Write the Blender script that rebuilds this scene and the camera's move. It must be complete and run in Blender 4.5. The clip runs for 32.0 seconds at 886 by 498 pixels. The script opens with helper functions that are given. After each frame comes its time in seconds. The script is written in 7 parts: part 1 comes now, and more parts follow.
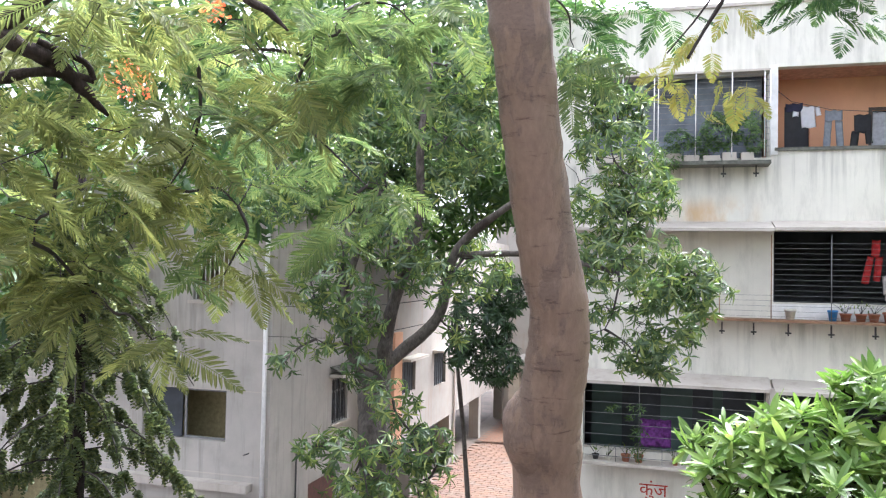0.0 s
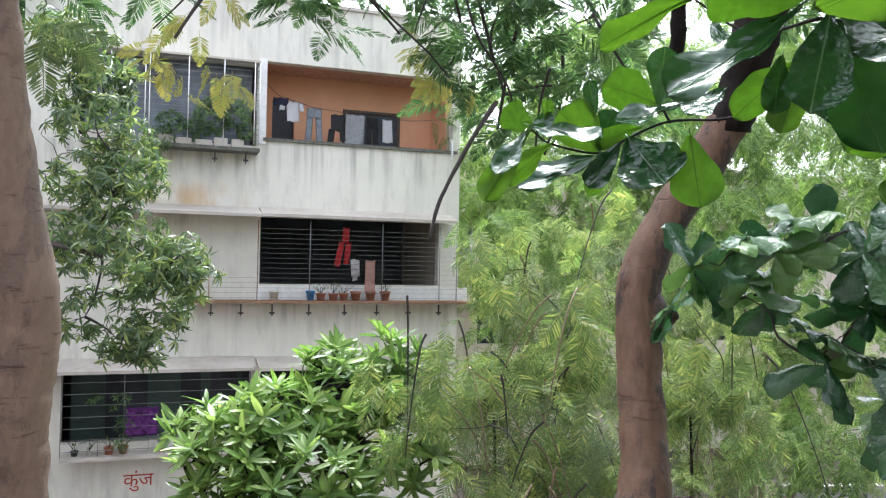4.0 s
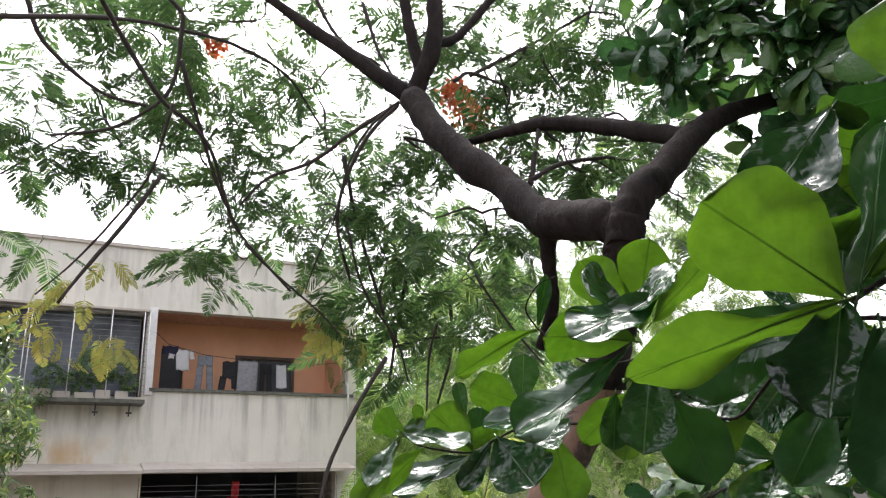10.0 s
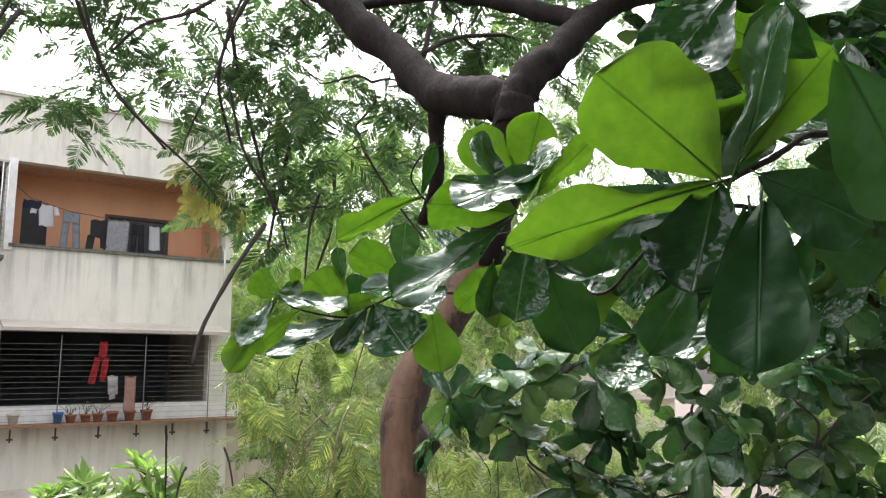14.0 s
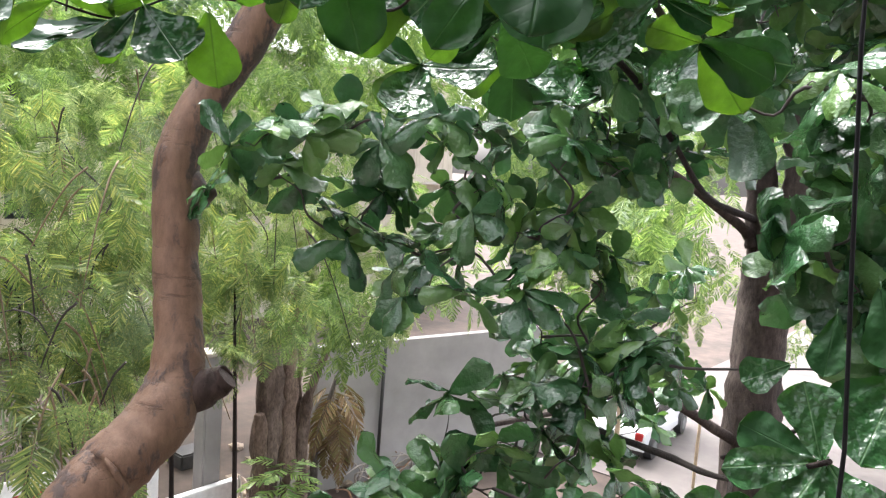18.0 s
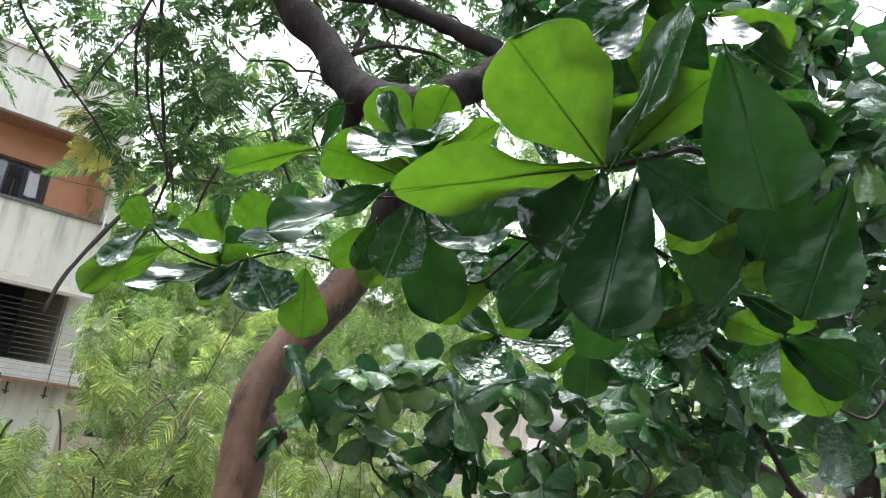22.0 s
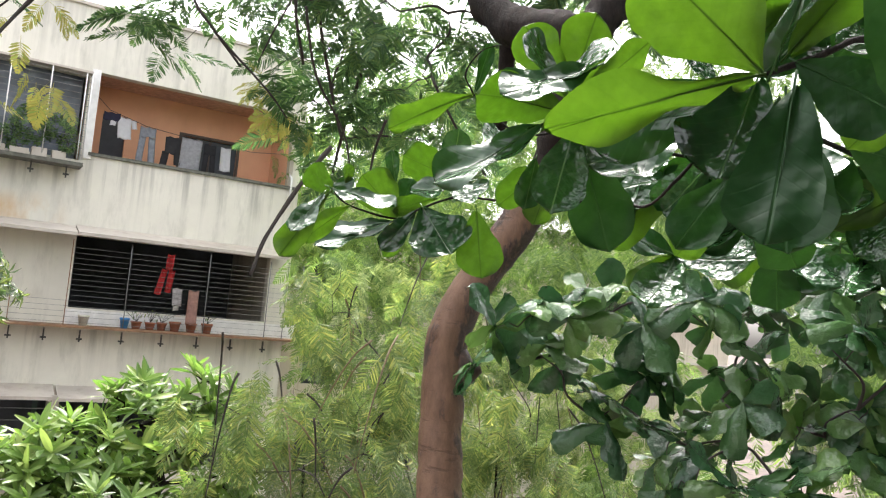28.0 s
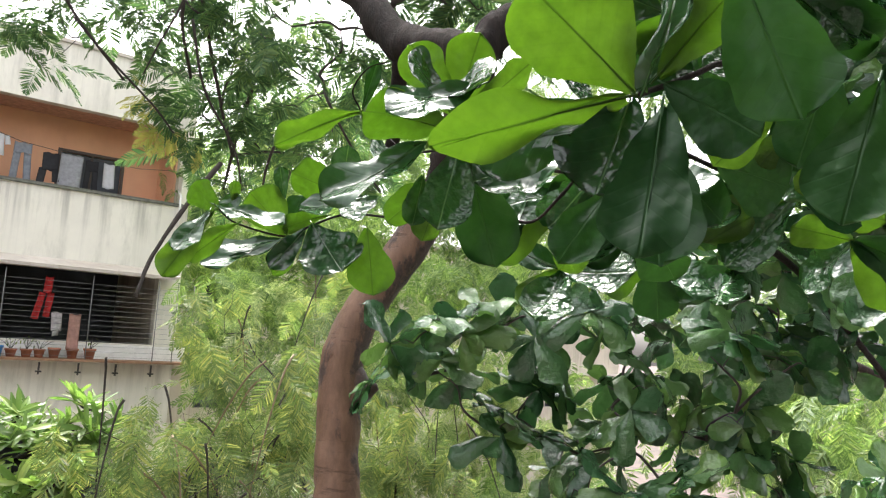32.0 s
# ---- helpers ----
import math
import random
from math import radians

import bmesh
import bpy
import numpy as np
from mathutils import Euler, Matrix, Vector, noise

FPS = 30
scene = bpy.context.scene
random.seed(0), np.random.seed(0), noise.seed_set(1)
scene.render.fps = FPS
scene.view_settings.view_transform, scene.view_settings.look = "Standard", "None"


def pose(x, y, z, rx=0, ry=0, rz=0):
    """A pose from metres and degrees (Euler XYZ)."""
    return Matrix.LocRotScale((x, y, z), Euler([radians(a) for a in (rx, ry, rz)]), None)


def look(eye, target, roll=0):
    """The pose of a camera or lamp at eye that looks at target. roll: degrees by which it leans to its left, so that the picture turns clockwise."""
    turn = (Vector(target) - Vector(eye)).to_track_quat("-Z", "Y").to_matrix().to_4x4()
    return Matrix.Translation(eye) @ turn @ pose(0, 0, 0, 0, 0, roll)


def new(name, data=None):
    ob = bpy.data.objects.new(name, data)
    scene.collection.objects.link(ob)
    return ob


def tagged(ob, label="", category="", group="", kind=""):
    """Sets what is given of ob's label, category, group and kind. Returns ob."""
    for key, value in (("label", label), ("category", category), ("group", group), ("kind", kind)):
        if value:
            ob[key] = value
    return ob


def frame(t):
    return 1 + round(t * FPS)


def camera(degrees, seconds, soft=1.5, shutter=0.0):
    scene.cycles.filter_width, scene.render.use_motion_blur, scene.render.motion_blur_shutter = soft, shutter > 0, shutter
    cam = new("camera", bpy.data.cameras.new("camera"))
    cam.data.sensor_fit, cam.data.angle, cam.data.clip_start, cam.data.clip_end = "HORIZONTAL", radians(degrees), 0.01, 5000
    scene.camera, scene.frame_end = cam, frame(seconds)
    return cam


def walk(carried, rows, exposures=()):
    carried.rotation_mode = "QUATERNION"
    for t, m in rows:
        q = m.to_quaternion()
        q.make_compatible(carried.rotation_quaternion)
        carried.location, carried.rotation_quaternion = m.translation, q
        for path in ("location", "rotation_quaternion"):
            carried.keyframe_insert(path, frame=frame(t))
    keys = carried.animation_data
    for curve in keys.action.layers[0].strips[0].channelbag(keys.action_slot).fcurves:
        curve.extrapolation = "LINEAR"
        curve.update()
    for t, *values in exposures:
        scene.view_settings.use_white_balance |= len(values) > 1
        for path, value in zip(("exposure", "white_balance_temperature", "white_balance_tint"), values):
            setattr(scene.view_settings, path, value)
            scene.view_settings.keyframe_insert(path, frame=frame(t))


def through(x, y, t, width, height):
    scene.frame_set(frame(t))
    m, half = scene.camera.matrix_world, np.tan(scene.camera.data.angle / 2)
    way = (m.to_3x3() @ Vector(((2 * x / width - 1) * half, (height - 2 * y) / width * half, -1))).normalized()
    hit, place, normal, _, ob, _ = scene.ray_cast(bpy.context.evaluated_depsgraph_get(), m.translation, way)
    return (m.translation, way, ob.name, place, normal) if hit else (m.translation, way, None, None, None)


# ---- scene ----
from itertools import product
from mathutils import Quaternion

cam = camera(58.74, 32.0, soft=1.2)


def aim(t, x, y, z, heading, pitch, roll):
    a, p = radians(heading), radians(pitch)
    eye = Vector((x, y, z))
    ahead = Vector((math.sin(a) * math.cos(p), math.cos(a) * math.cos(p), math.sin(p)))
    return (t, look(eye, eye + ahead, roll))


# seconds, eye, heading clockwise from the facade's normal, pitch, roll
PATH = [
    (0.0, 0.066, 0.271, 5.045, -16.12, 1.70, 1.15),
    (0.5, 0.066, 0.279, 5.043, -15.64, 1.56, 1.16),
    (1.0, 0.065, 0.279, 5.044, -14.77, 1.45, 0.99),
    (1.5, 0.064, 0.276, 5.047, -12.49, 1.73, 1.02),
    (2.0, 0.069, 0.284, 5.045, -8.22, 1.61, 1.26),
    (2.5, 0.068, 0.294, 5.048, -1.47, 1.45, 1.59),
    (3.0, 0.087, 0.274, 5.045, 5.52, 1.02, 1.49),
    (3.5, 0.093, 0.271, 5.049, 13.14, 0.98, 1.25),
    (4.0, 0.125, 0.308, 5.054, 19.57, 1.19, 1.15),
    (4.5, 0.138, 0.322, 5.054, 25.63, 2.52, 1.08),
    (6.5, 0.149, 0.245, 5.166, 30.06, 15.78, -0.68),
    (7.0, 0.147, 0.244, 5.168, 29.49, 17.51, -1.08),
    (7.5, 0.147, 0.243, 5.167, 29.32, 18.50, -1.38),
    (8.0, 0.144, 0.240, 5.165, 29.84, 19.35, -1.97),
    (8.5, 0.145, 0.238, 5.166, 29.45, 19.53, -2.46),
    (9.0, 0.145, 0.237, 5.166, 28.61, 19.13, -2.36),
    (9.5, 0.145, 0.237, 5.166, 27.76, 18.60, -2.16),
    (10.0, 0.143, 0.236, 5.166, 27.16, 18.19, -1.98),
    (10.5, 0.145, 0.237, 5.166, 26.69, 17.96, -2.08),
    (11.0, 0.145, 0.237, 5.167, 26.45, 17.81, -2.13),
    (11.5, 0.144, 0.237, 5.166, 26.58, 17.58, -2.22),
    (12.0, 0.143, 0.236, 5.164, 27.27, 16.77, -2.30),
    (12.5, 0.147, 0.241, 5.162, 28.81, 15.21, -2.26),
    (13.0, 0.149, 0.245, 5.161, 30.65, 14.03, -1.89),
    (13.5, 0.151, 0.252, 5.161, 32.93, 11.79, -1.14),
    (14.0, 0.154, 0.256, 5.158, 35.61, 8.95, -0.31),
    (14.5, 0.158, 0.264, 5.152, 38.02, 6.35, 0.34),
    (15.0, 0.156, 0.265, 5.147, 40.29, 3.55, 0.80),
    (15.5, 0.158, 0.265, 5.137, 42.56, 1.00, 1.25),
    (17.5, 0.161, 0.262, 5.065, 50.97, -4.60, 3.22),
    (18.0, 0.171, 0.260, 5.065, 51.41, -6.37, 4.07),
    (18.5, 0.170, 0.240, 5.067, 52.23, -7.76, 5.15),
    (19.0, 0.177, 0.247, 5.049, 54.56, -9.29, 5.68),
    (19.5, 0.179, 0.244, 5.048, 55.83, -10.44, 5.51),
    (20.0, 0.173, 0.236, 5.058, 56.03, -8.32, 5.23),
    (20.5, 0.174, 0.239, 5.075, 54.06, -3.07, 4.52),
    (21.0, 0.167, 0.245, 5.073, 51.43, 1.21, 3.79),
    (21.5, 0.174, 0.254, 5.086, 48.97, 7.05, 5.81),
    (22.0, 0.174, 0.249, 5.081, 43.39, 11.40, 10.17),
    (22.5, 0.173, 0.241, 5.081, 38.50, 12.52, 12.72),
    (23.0, 0.168, 0.234, 5.075, 36.04, 12.97, 14.21),
    (23.5, 0.169, 0.234, 5.075, 35.05, 12.87, 14.62),
    (24.0, 0.167, 0.234, 5.074, 35.25, 12.63, 14.70),
    (24.5, 0.168, 0.235, 5.077, 35.10, 11.93, 14.05),
    (25.0, 0.169, 0.235, 5.079, 34.42, 10.92, 13.25),
    (25.5, 0.168, 0.227, 5.085, 33.37, 8.53, 10.85),
    (26.0, 0.168, 0.223, 5.086, 31.84, 6.56, 8.46),
    (26.5, 0.165, 0.222, 5.086, 31.00, 5.57, 7.03),
    (28.5, 0.164, 0.219, 5.085, 31.89, 4.55, 4.69),
    (29.0, 0.169, 0.224, 5.087, 33.10, 4.14, 4.33),
    (29.5, 0.167, 0.221, 5.086, 34.63, 4.37, 4.21),
    (30.0, 0.169, 0.217, 5.086, 36.04, 5.21, 4.09),
    (30.5, 0.170, 0.217, 5.087, 37.14, 5.88, 3.98),
    (31.0, 0.173, 0.218, 5.087, 37.89, 6.26, 3.82),
    (31.5, 0.171, 0.214, 5.087, 38.41, 6.44, 3.68),
    (32.0, 0.174, 0.215, 5.087, 38.66, 6.59, 3.72),
]
EXPOSURES = [(0.0, 2.29, 5900, 14), (2.5, 2.18, 5900, 14), (4.5, 1.94, 5950, 12), (6.5, 1.48, 6450, 17), (10.0, 1.52, 6450, 17), (12.5, 1.5, 6450, 17), (15.0, 2.19, 6500, 13), (18.0, 2.29, 6350, 13), (20.8, 2.34, 6250, 13), (22.5, 1.85, 6100, 10), (24.5, 1.95, 6550, 14), (27.0, 2.09, 6600, 12), (32.0, 2.12, 6600, 12)]
walk(cam, [aim(*row) for row in PATH], EXPOSURES)

# ---- light: a bright overcast sky, thin cloud in front of the sun ----
world = bpy.data.worlds.new("overcast_sky")
scene.world = world
world.use_nodes = True
wn, wl = world.node_tree.nodes, world.node_tree.links
sky = wn.new("ShaderNodeTexSky")
sky.sky_type = "NISHITA"
sky.sun_disc = False
sky.sun_elevation, sky.sun_rotation = radians(58), radians(20)
sky.air_density, sky.dust_density, sky.ozone_density = 1.0, 6.0, 0.6
grey = wn.new("ShaderNodeHueSaturation")
grey.inputs["Saturation"].default_value = 0.22
wl.new(sky.outputs["Color"], grey.inputs["Color"])
wl.new(grey.outputs["Color"], wn["Background"].inputs["Color"])
wn["Background"].inputs["Strength"].default_value = 0.2
sun_data = bpy.data.lights.new("sun", "SUN")
sun_data.energy, sun_data.angle, sun_data.color = 1.2, radians(25), (1.0, 0.98, 0.94)
sun = new("sun", sun_data)
sun.matrix_world = look((6, 14, 30), (0, 0, 0))


# ---- materials ----
def material(name):
    m = bpy.data.materials.new(name)
    m.use_nodes = True
    n = m.node_tree.nodes
    return m, n, m.node_tree.links, n["Principled BSDF"]


def ramp(nodes, links, source, stops):
    r = nodes.new("ShaderNodeValToRGB")
    e = r.color_ramp.elements
    while len(e) < len(stops):
        e.new(0.5)
    for k, (at, c) in enumerate(stops):
        e[k].position, e[k].color = at, (*c, 1.0)
    links.new(source, r.inputs["Fac"])
    return r.outputs["Color"]


def noise_of(nodes, links, scale, detail=4.0, rough=0.6, stretch=(1, 1, 1), coord="Object"):
    tc, mp, nz = nodes.new("ShaderNodeTexCoord"), nodes.new("ShaderNodeMapping"), nodes.new("ShaderNodeTexNoise")
    mp.inputs["Scale"].default_value = stretch
    nz.inputs["Scale"].default_value, nz.inputs["Detail"].default_value, nz.inputs["Roughness"].default_value = scale, detail, rough
    links.new(tc.outputs[coord], mp.inputs["Vector"])
    links.new(mp.outputs["Vector"], nz.inputs["Vector"])
    return nz.outputs["Fac"]


def mixed(nodes, links, fac, a, b, how="MIX"):
    m = nodes.new("ShaderNodeMix")
    m.data_type, m.blend_type = "RGBA", how
    if isinstance(fac, (int, float)):
        m.inputs[0].default_value = fac
    else:
        links.new(fac, m.inputs[0])
    for slot, v in ((6, a), (7, b)):
        if isinstance(v, tuple):
            m.inputs[slot].default_value = (*v, 1.0)
        else:
            links.new(v, m.inputs[slot])
    return m.outputs[2]


def bumped(nodes, links, bsdf, height, strength, distance):
    b = nodes.new("ShaderNodeBump")
    b.inputs["Strength"].default_value, b.inputs["Distance"].default_value = strength, distance
    links.new(height, b.inputs["Height"])
    links.new(b.outputs["Normal"], bsdf.inputs["Normal"])


def plain(name, base, rough=0.6, metal=0.0, vary=0.25, scale=9.0, bump=0.15, spec=0.5):
    m, n, l, b = material(name)
    f = noise_of(n, l, scale, 6)
    lo = tuple(c * (1 - vary) for c in base)
    hi = tuple(min(1.0, c * (1 + vary)) for c in base)
    l.new(ramp(n, l, f, [(0.3, lo), (0.7, hi)]), b.inputs["Base Color"])
    b.inputs["Roughness"].default_value, b.inputs["Metallic"].default_value = rough, metal
    b.inputs["Specular IOR Level"].default_value = spec
    if bump:
        bumped(n, l, b, noise_of(n, l, scale * 6, 4), bump, 0.01)
    return m


def plaster(name, base, dirt, amount=0.5, streak=0.6):
    """Weathered wall paint: rain streaks running down, blotches, fine grain."""
    m, n, l, b = material(name)
    col = ramp(n, l, noise_of(n, l, 1.2, 6), [(0.3, tuple(c * 0.82 for c in base)), (0.7, base)])
    streaks = ramp(n, l, noise_of(n, l, 2.2, 5, 0.65, (2.2, 2.2, 0.16)), [(0.52, (0, 0, 0)), (0.72, (streak, streak, streak))])
    blot = ramp(n, l, noise_of(n, l, 0.9, 8, 0.7), [(0.5, (0, 0, 0)), (0.8, (amount, amount, amount))])
    col = mixed(n, l, streaks, col, dirt)
    col = mixed(n, l, blot, col, tuple(c * 1.1 for c in dirt))
    l.new(col, b.inputs["Base Color"])
    b.inputs["Roughness"].default_value = 0.85
    bumped(n, l, b, noise_of(n, l, 40, 5), 0.25, 0.01)
    return m


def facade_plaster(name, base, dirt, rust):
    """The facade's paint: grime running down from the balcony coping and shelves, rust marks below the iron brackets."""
    m, n, l, b = material(name)
    tc, sep = n.new("ShaderNodeTexCoord"), n.new("ShaderNodeSeparateXYZ")
    l.new(tc.outputs["Object"], sep.inputs[0])

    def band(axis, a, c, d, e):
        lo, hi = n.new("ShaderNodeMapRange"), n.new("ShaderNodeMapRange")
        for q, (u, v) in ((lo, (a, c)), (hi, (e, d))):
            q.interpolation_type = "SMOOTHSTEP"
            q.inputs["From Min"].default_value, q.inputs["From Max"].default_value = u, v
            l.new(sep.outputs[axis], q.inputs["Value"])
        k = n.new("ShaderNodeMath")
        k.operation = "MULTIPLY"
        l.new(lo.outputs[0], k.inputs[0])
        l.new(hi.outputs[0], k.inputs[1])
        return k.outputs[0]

    def times(u, v):
        k = n.new("ShaderNodeMath")
        k.operation = "MULTIPLY"
        for i, w in enumerate((u, v)):
            if isinstance(w, float):
                k.inputs[i].default_value = w
            else:
                l.new(w, k.inputs[i])
        return k.outputs[0]

    col = ramp(n, l, noise_of(n, l, 1.1, 7, 0.65), [(0.3, tuple(c * 0.86 for c in base)), (0.7, base)])
    run = noise_of(n, l, 2.6, 5, 0.6, (2.4, 2.4, 0.1))
    fine = ramp(n, l, run, [(0.5, (0, 0, 0)), (0.68, (1, 1, 1))])
    soft = ramp(n, l, noise_of(n, l, 1.6, 6, 0.7, (1.5, 1.5, 0.35)), [(0.5, (0, 0, 0)), (0.75, (0.5, 0.5, 0.5))])
    col = mixed(n, l, times(fine, 0.12), col, dirt)
    col = mixed(n, l, soft, col, tuple(c * 1.6 for c in dirt))
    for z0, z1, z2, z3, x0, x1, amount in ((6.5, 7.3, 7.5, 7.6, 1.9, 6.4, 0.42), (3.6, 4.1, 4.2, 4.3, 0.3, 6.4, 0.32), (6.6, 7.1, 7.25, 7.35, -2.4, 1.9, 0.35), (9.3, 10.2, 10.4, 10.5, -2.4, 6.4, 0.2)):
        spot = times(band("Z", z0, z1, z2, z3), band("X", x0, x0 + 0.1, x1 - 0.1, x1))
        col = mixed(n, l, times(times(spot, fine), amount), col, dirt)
    spot = times(band("Z", 6.05, 6.2, 6.3, 6.75), band("X", -1.6, 0.2, 1.3, 1.85))
    blot = ramp(n, l, noise_of(n, l, 2.0, 5, 0.6, (1, 1, 0.5)), [(0.35, (0, 0, 0)), (0.6, (0.7, 0.7, 0.7))])
    col = mixed(n, l, times(spot, blot), col, rust)
    l.new(col, b.inputs["Base Color"])
    b.inputs["Roughness"].default_value = 0.85
    bumped(n, l, b, noise_of(n, l, 40, 5), 0.25, 0.01)
    return m


def leafy(name, dark, light, tip, rough=0.38, through=0.35, spec=0.5, crinkle=0.0):
    """A leaf: gloss above, light coming through, colour changing from leaf to leaf."""
    m, n, l, b = material(name)
    geo = n.new("ShaderNodeNewGeometry")
    own = ramp(n, l, geo.outputs["Random Per Island"], [(0.0, dark), (0.6, light), (1.0, tip)])
    patch = ramp(n, l, noise_of(n, l, 1.6, 3), [(0.35, (0.7, 0.74, 0.7)), (0.7, (1.15, 1.1, 0.95))])
    col = mixed(n, l, 1.0, own, patch, "MULTIPLY")
    l.new(col, b.inputs["Base Color"])
    b.inputs["Roughness"].default_value = rough
    b.inputs["Specular IOR Level"].default_value = spec
    if crinkle:
        bumped(n, l, b, noise_of(n, l, 38, 3, 0.55), crinkle, 0.02)
    tr, mx, out = n.new("ShaderNodeBsdfTranslucent"), n.new("ShaderNodeMixShader"), n["Material Output"]
    warm = mixed(n, l, 1.0, col, (1.2, 1.28, 0.9), "MULTIPLY")
    l.new(warm, tr.inputs["Color"])
    mx.inputs["Fac"].default_value = through
    l.new(b.outputs["BSDF"], mx.inputs[1])
    l.new(tr.outputs["BSDF"], mx.inputs[2])
    l.new(mx.outputs["Shader"], out.inputs["Surface"])
    return m


def veined(name, dark, light, rough, through, rib, spec=0.4, crinkle=(4.0, 1.0)):
    """A big leaf seen close: midrib, side veins and quilted blade in the leaf's own x and y."""
    m, n, l, b = material(name)
    info, tc, sep = n.new("ShaderNodeObjectInfo"), n.new("ShaderNodeTexCoord"), n.new("ShaderNodeSeparateXYZ")
    l.new(tc.outputs["Object"], sep.inputs[0])

    def calc(op, a, c=None, d=None):
        q = n.new("ShaderNodeMath")
        q.operation = op
        for k, v in enumerate((a, c, d)):
            if isinstance(v, (int, float)):
                q.inputs[k].default_value = v
            elif v is not None:
                l.new(v, q.inputs[k])
        return q.outputs[0]

    side = calc("ABSOLUTE", sep.outputs["X"])
    along = calc("SUBTRACT", sep.outputs["Y"], calc("MULTIPLY", side, 0.75))
    wave = calc("PINGPONG", calc("MULTIPLY", along, 9.0), 0.5)
    vein = calc("SMOOTH_MIN", calc("MULTIPLY", wave, 9.0), 1.0, 0.4)
    mid = calc("MINIMUM", calc("MULTIPLY", side, 75.0), 1.0)
    lines = calc("MULTIPLY", calc("ADD", calc("MULTIPLY", vein, 0.09), 0.91), mid)
    own = ramp(n, l, info.outputs["Random"], [(0.0, dark), (1.0, light)])
    spots = ramp(n, l, noise_of(n, l, 7, 5, 0.6), [(0.3, (0.75, 0.8, 0.7)), (0.75, (1.15, 1.12, 1.0))])
    col = mixed(n, l, 1.0, own, spots, "MULTIPLY")
    col = mixed(n, l, lines, rib, col)
    l.new(col, b.inputs["Base Color"])
    b.inputs["Roughness"].default_value = rough
    b.inputs["Specular IOR Level"].default_value = spec
    height = calc("ADD", calc("MULTIPLY", vein, 0.014), calc("ADD", calc("MULTIPLY", mid, 0.2), calc("MULTIPLY", noise_of(n, l, crinkle[0], 2, 0.4), crinkle[1])))
    bumped(n, l, b, height, 0.3, 0.035)
    tr, mx, out = n.new("ShaderNodeBsdfTranslucent"), n.new("ShaderNodeMixShader"), n["Material Output"]
    l.new(mixed(n, l, 1.0, col, (1.6, 1.75, 0.45), "MULTIPLY"), tr.inputs["Color"])
    mx.inputs["Fac"].default_value = through
    l.new(b.outputs["BSDF"], mx.inputs[1])
    l.new(tr.outputs["BSDF"], mx.inputs[2])
    l.new(mx.outputs["Shader"], out.inputs["Surface"])
    return m


def bark(name, dark, light, scale=7.0, ring=0.3, rough=0.7, patch=(0.35, 0.3, 0.28)):
    """Bark: fine grain, long wet patches, cracks that run round or along the stem."""
    m, n, l, b = material(name)
    grain = noise_of(n, l, scale * 3, 8, 0.7, (1, 1, 0.45))
    broad = noise_of(n, l, scale * 0.35, 5, 0.65, (1, 1, 0.5))
    col = ramp(n, l, grain, [(0.32, dark), (0.68, light)])
    stain = ramp(n, l, broad, [(0.42, (1, 1, 1)), (0.56, tuple(0.5 + 0.5 * c for c in patch)), (0.66, patch)])
    col = mixed(n, l, 1.0, col, stain, "MULTIPLY")
    crack = noise_of(n, l, scale * 1.6, 7, 0.75, (0.7, 0.7, 2.6) if ring > 0.5 else (2.0, 2.0, 0.3))
    cracks = ramp(n, l, crack, [(0.34, (0.62, 0.58, 0.55)), (0.46, (1, 1, 1))])
    col = mixed(n, l, 1.0, col, cracks, "MULTIPLY")
    l.new(col, b.inputs["Base Color"])
    b.inputs["Roughness"].default_value = rough
    b.inputs["Specular IOR Level"].default_value = 0.25
    high = mixed(n, l, 0.5, cracks, ramp(n, l, grain, [(0.2, (0, 0, 0)), (0.8, (1, 1, 1))]))
    bumped(n, l, b, high, 0.7, 0.02)
    return m


def peeling_bark(name, tan, tan_dark, wet, wet_light):
    """Smooth tan bark with sharp-edged dark wet patches, lenticels running round, peeling edges."""
    m, n, l, b = material(name)
    grain = noise_of(n, l, 26, 8, 0.7, (1, 1, 0.4))
    fresh = ramp(n, l, grain, [(0.3, tan_dark), (0.7, tan)])
    old = ramp(n, l, noise_of(n, l, 30, 8, 0.75, (1, 1, 1.8)), [(0.3, wet), (0.7, wet_light)])
    edge = noise_of(n, l, 2.6, 9, 0.68, (1.2, 1.2, 0.5))
    where = ramp(n, l, edge, [(0.5, (0, 0, 0)), (0.535, (1, 1, 1))])
    col = mixed(n, l, where, fresh, old)
    rings = ramp(n, l, noise_of(n, l, 5, 6, 0.7, (0.8, 0.8, 5.0)), [(0.34, (0.6, 0.55, 0.52)), (0.42, (1, 1, 1))])
    col = mixed(n, l, 1.0, col, rings, "MULTIPLY")
    l.new(col, b.inputs["Base Color"])
    b.inputs["Roughness"].default_value, b.inputs["Specular IOR Level"].default_value = 0.6, 0.35
    high = mixed(n, l, 0.5, where, ramp(n, l, grain, [(0.2, (0, 0, 0)), (0.8, (1, 1, 1))]))
    bumped(n, l, b, mixed(n, l, 0.4, high, rings), 0.6, 0.02)
    return m


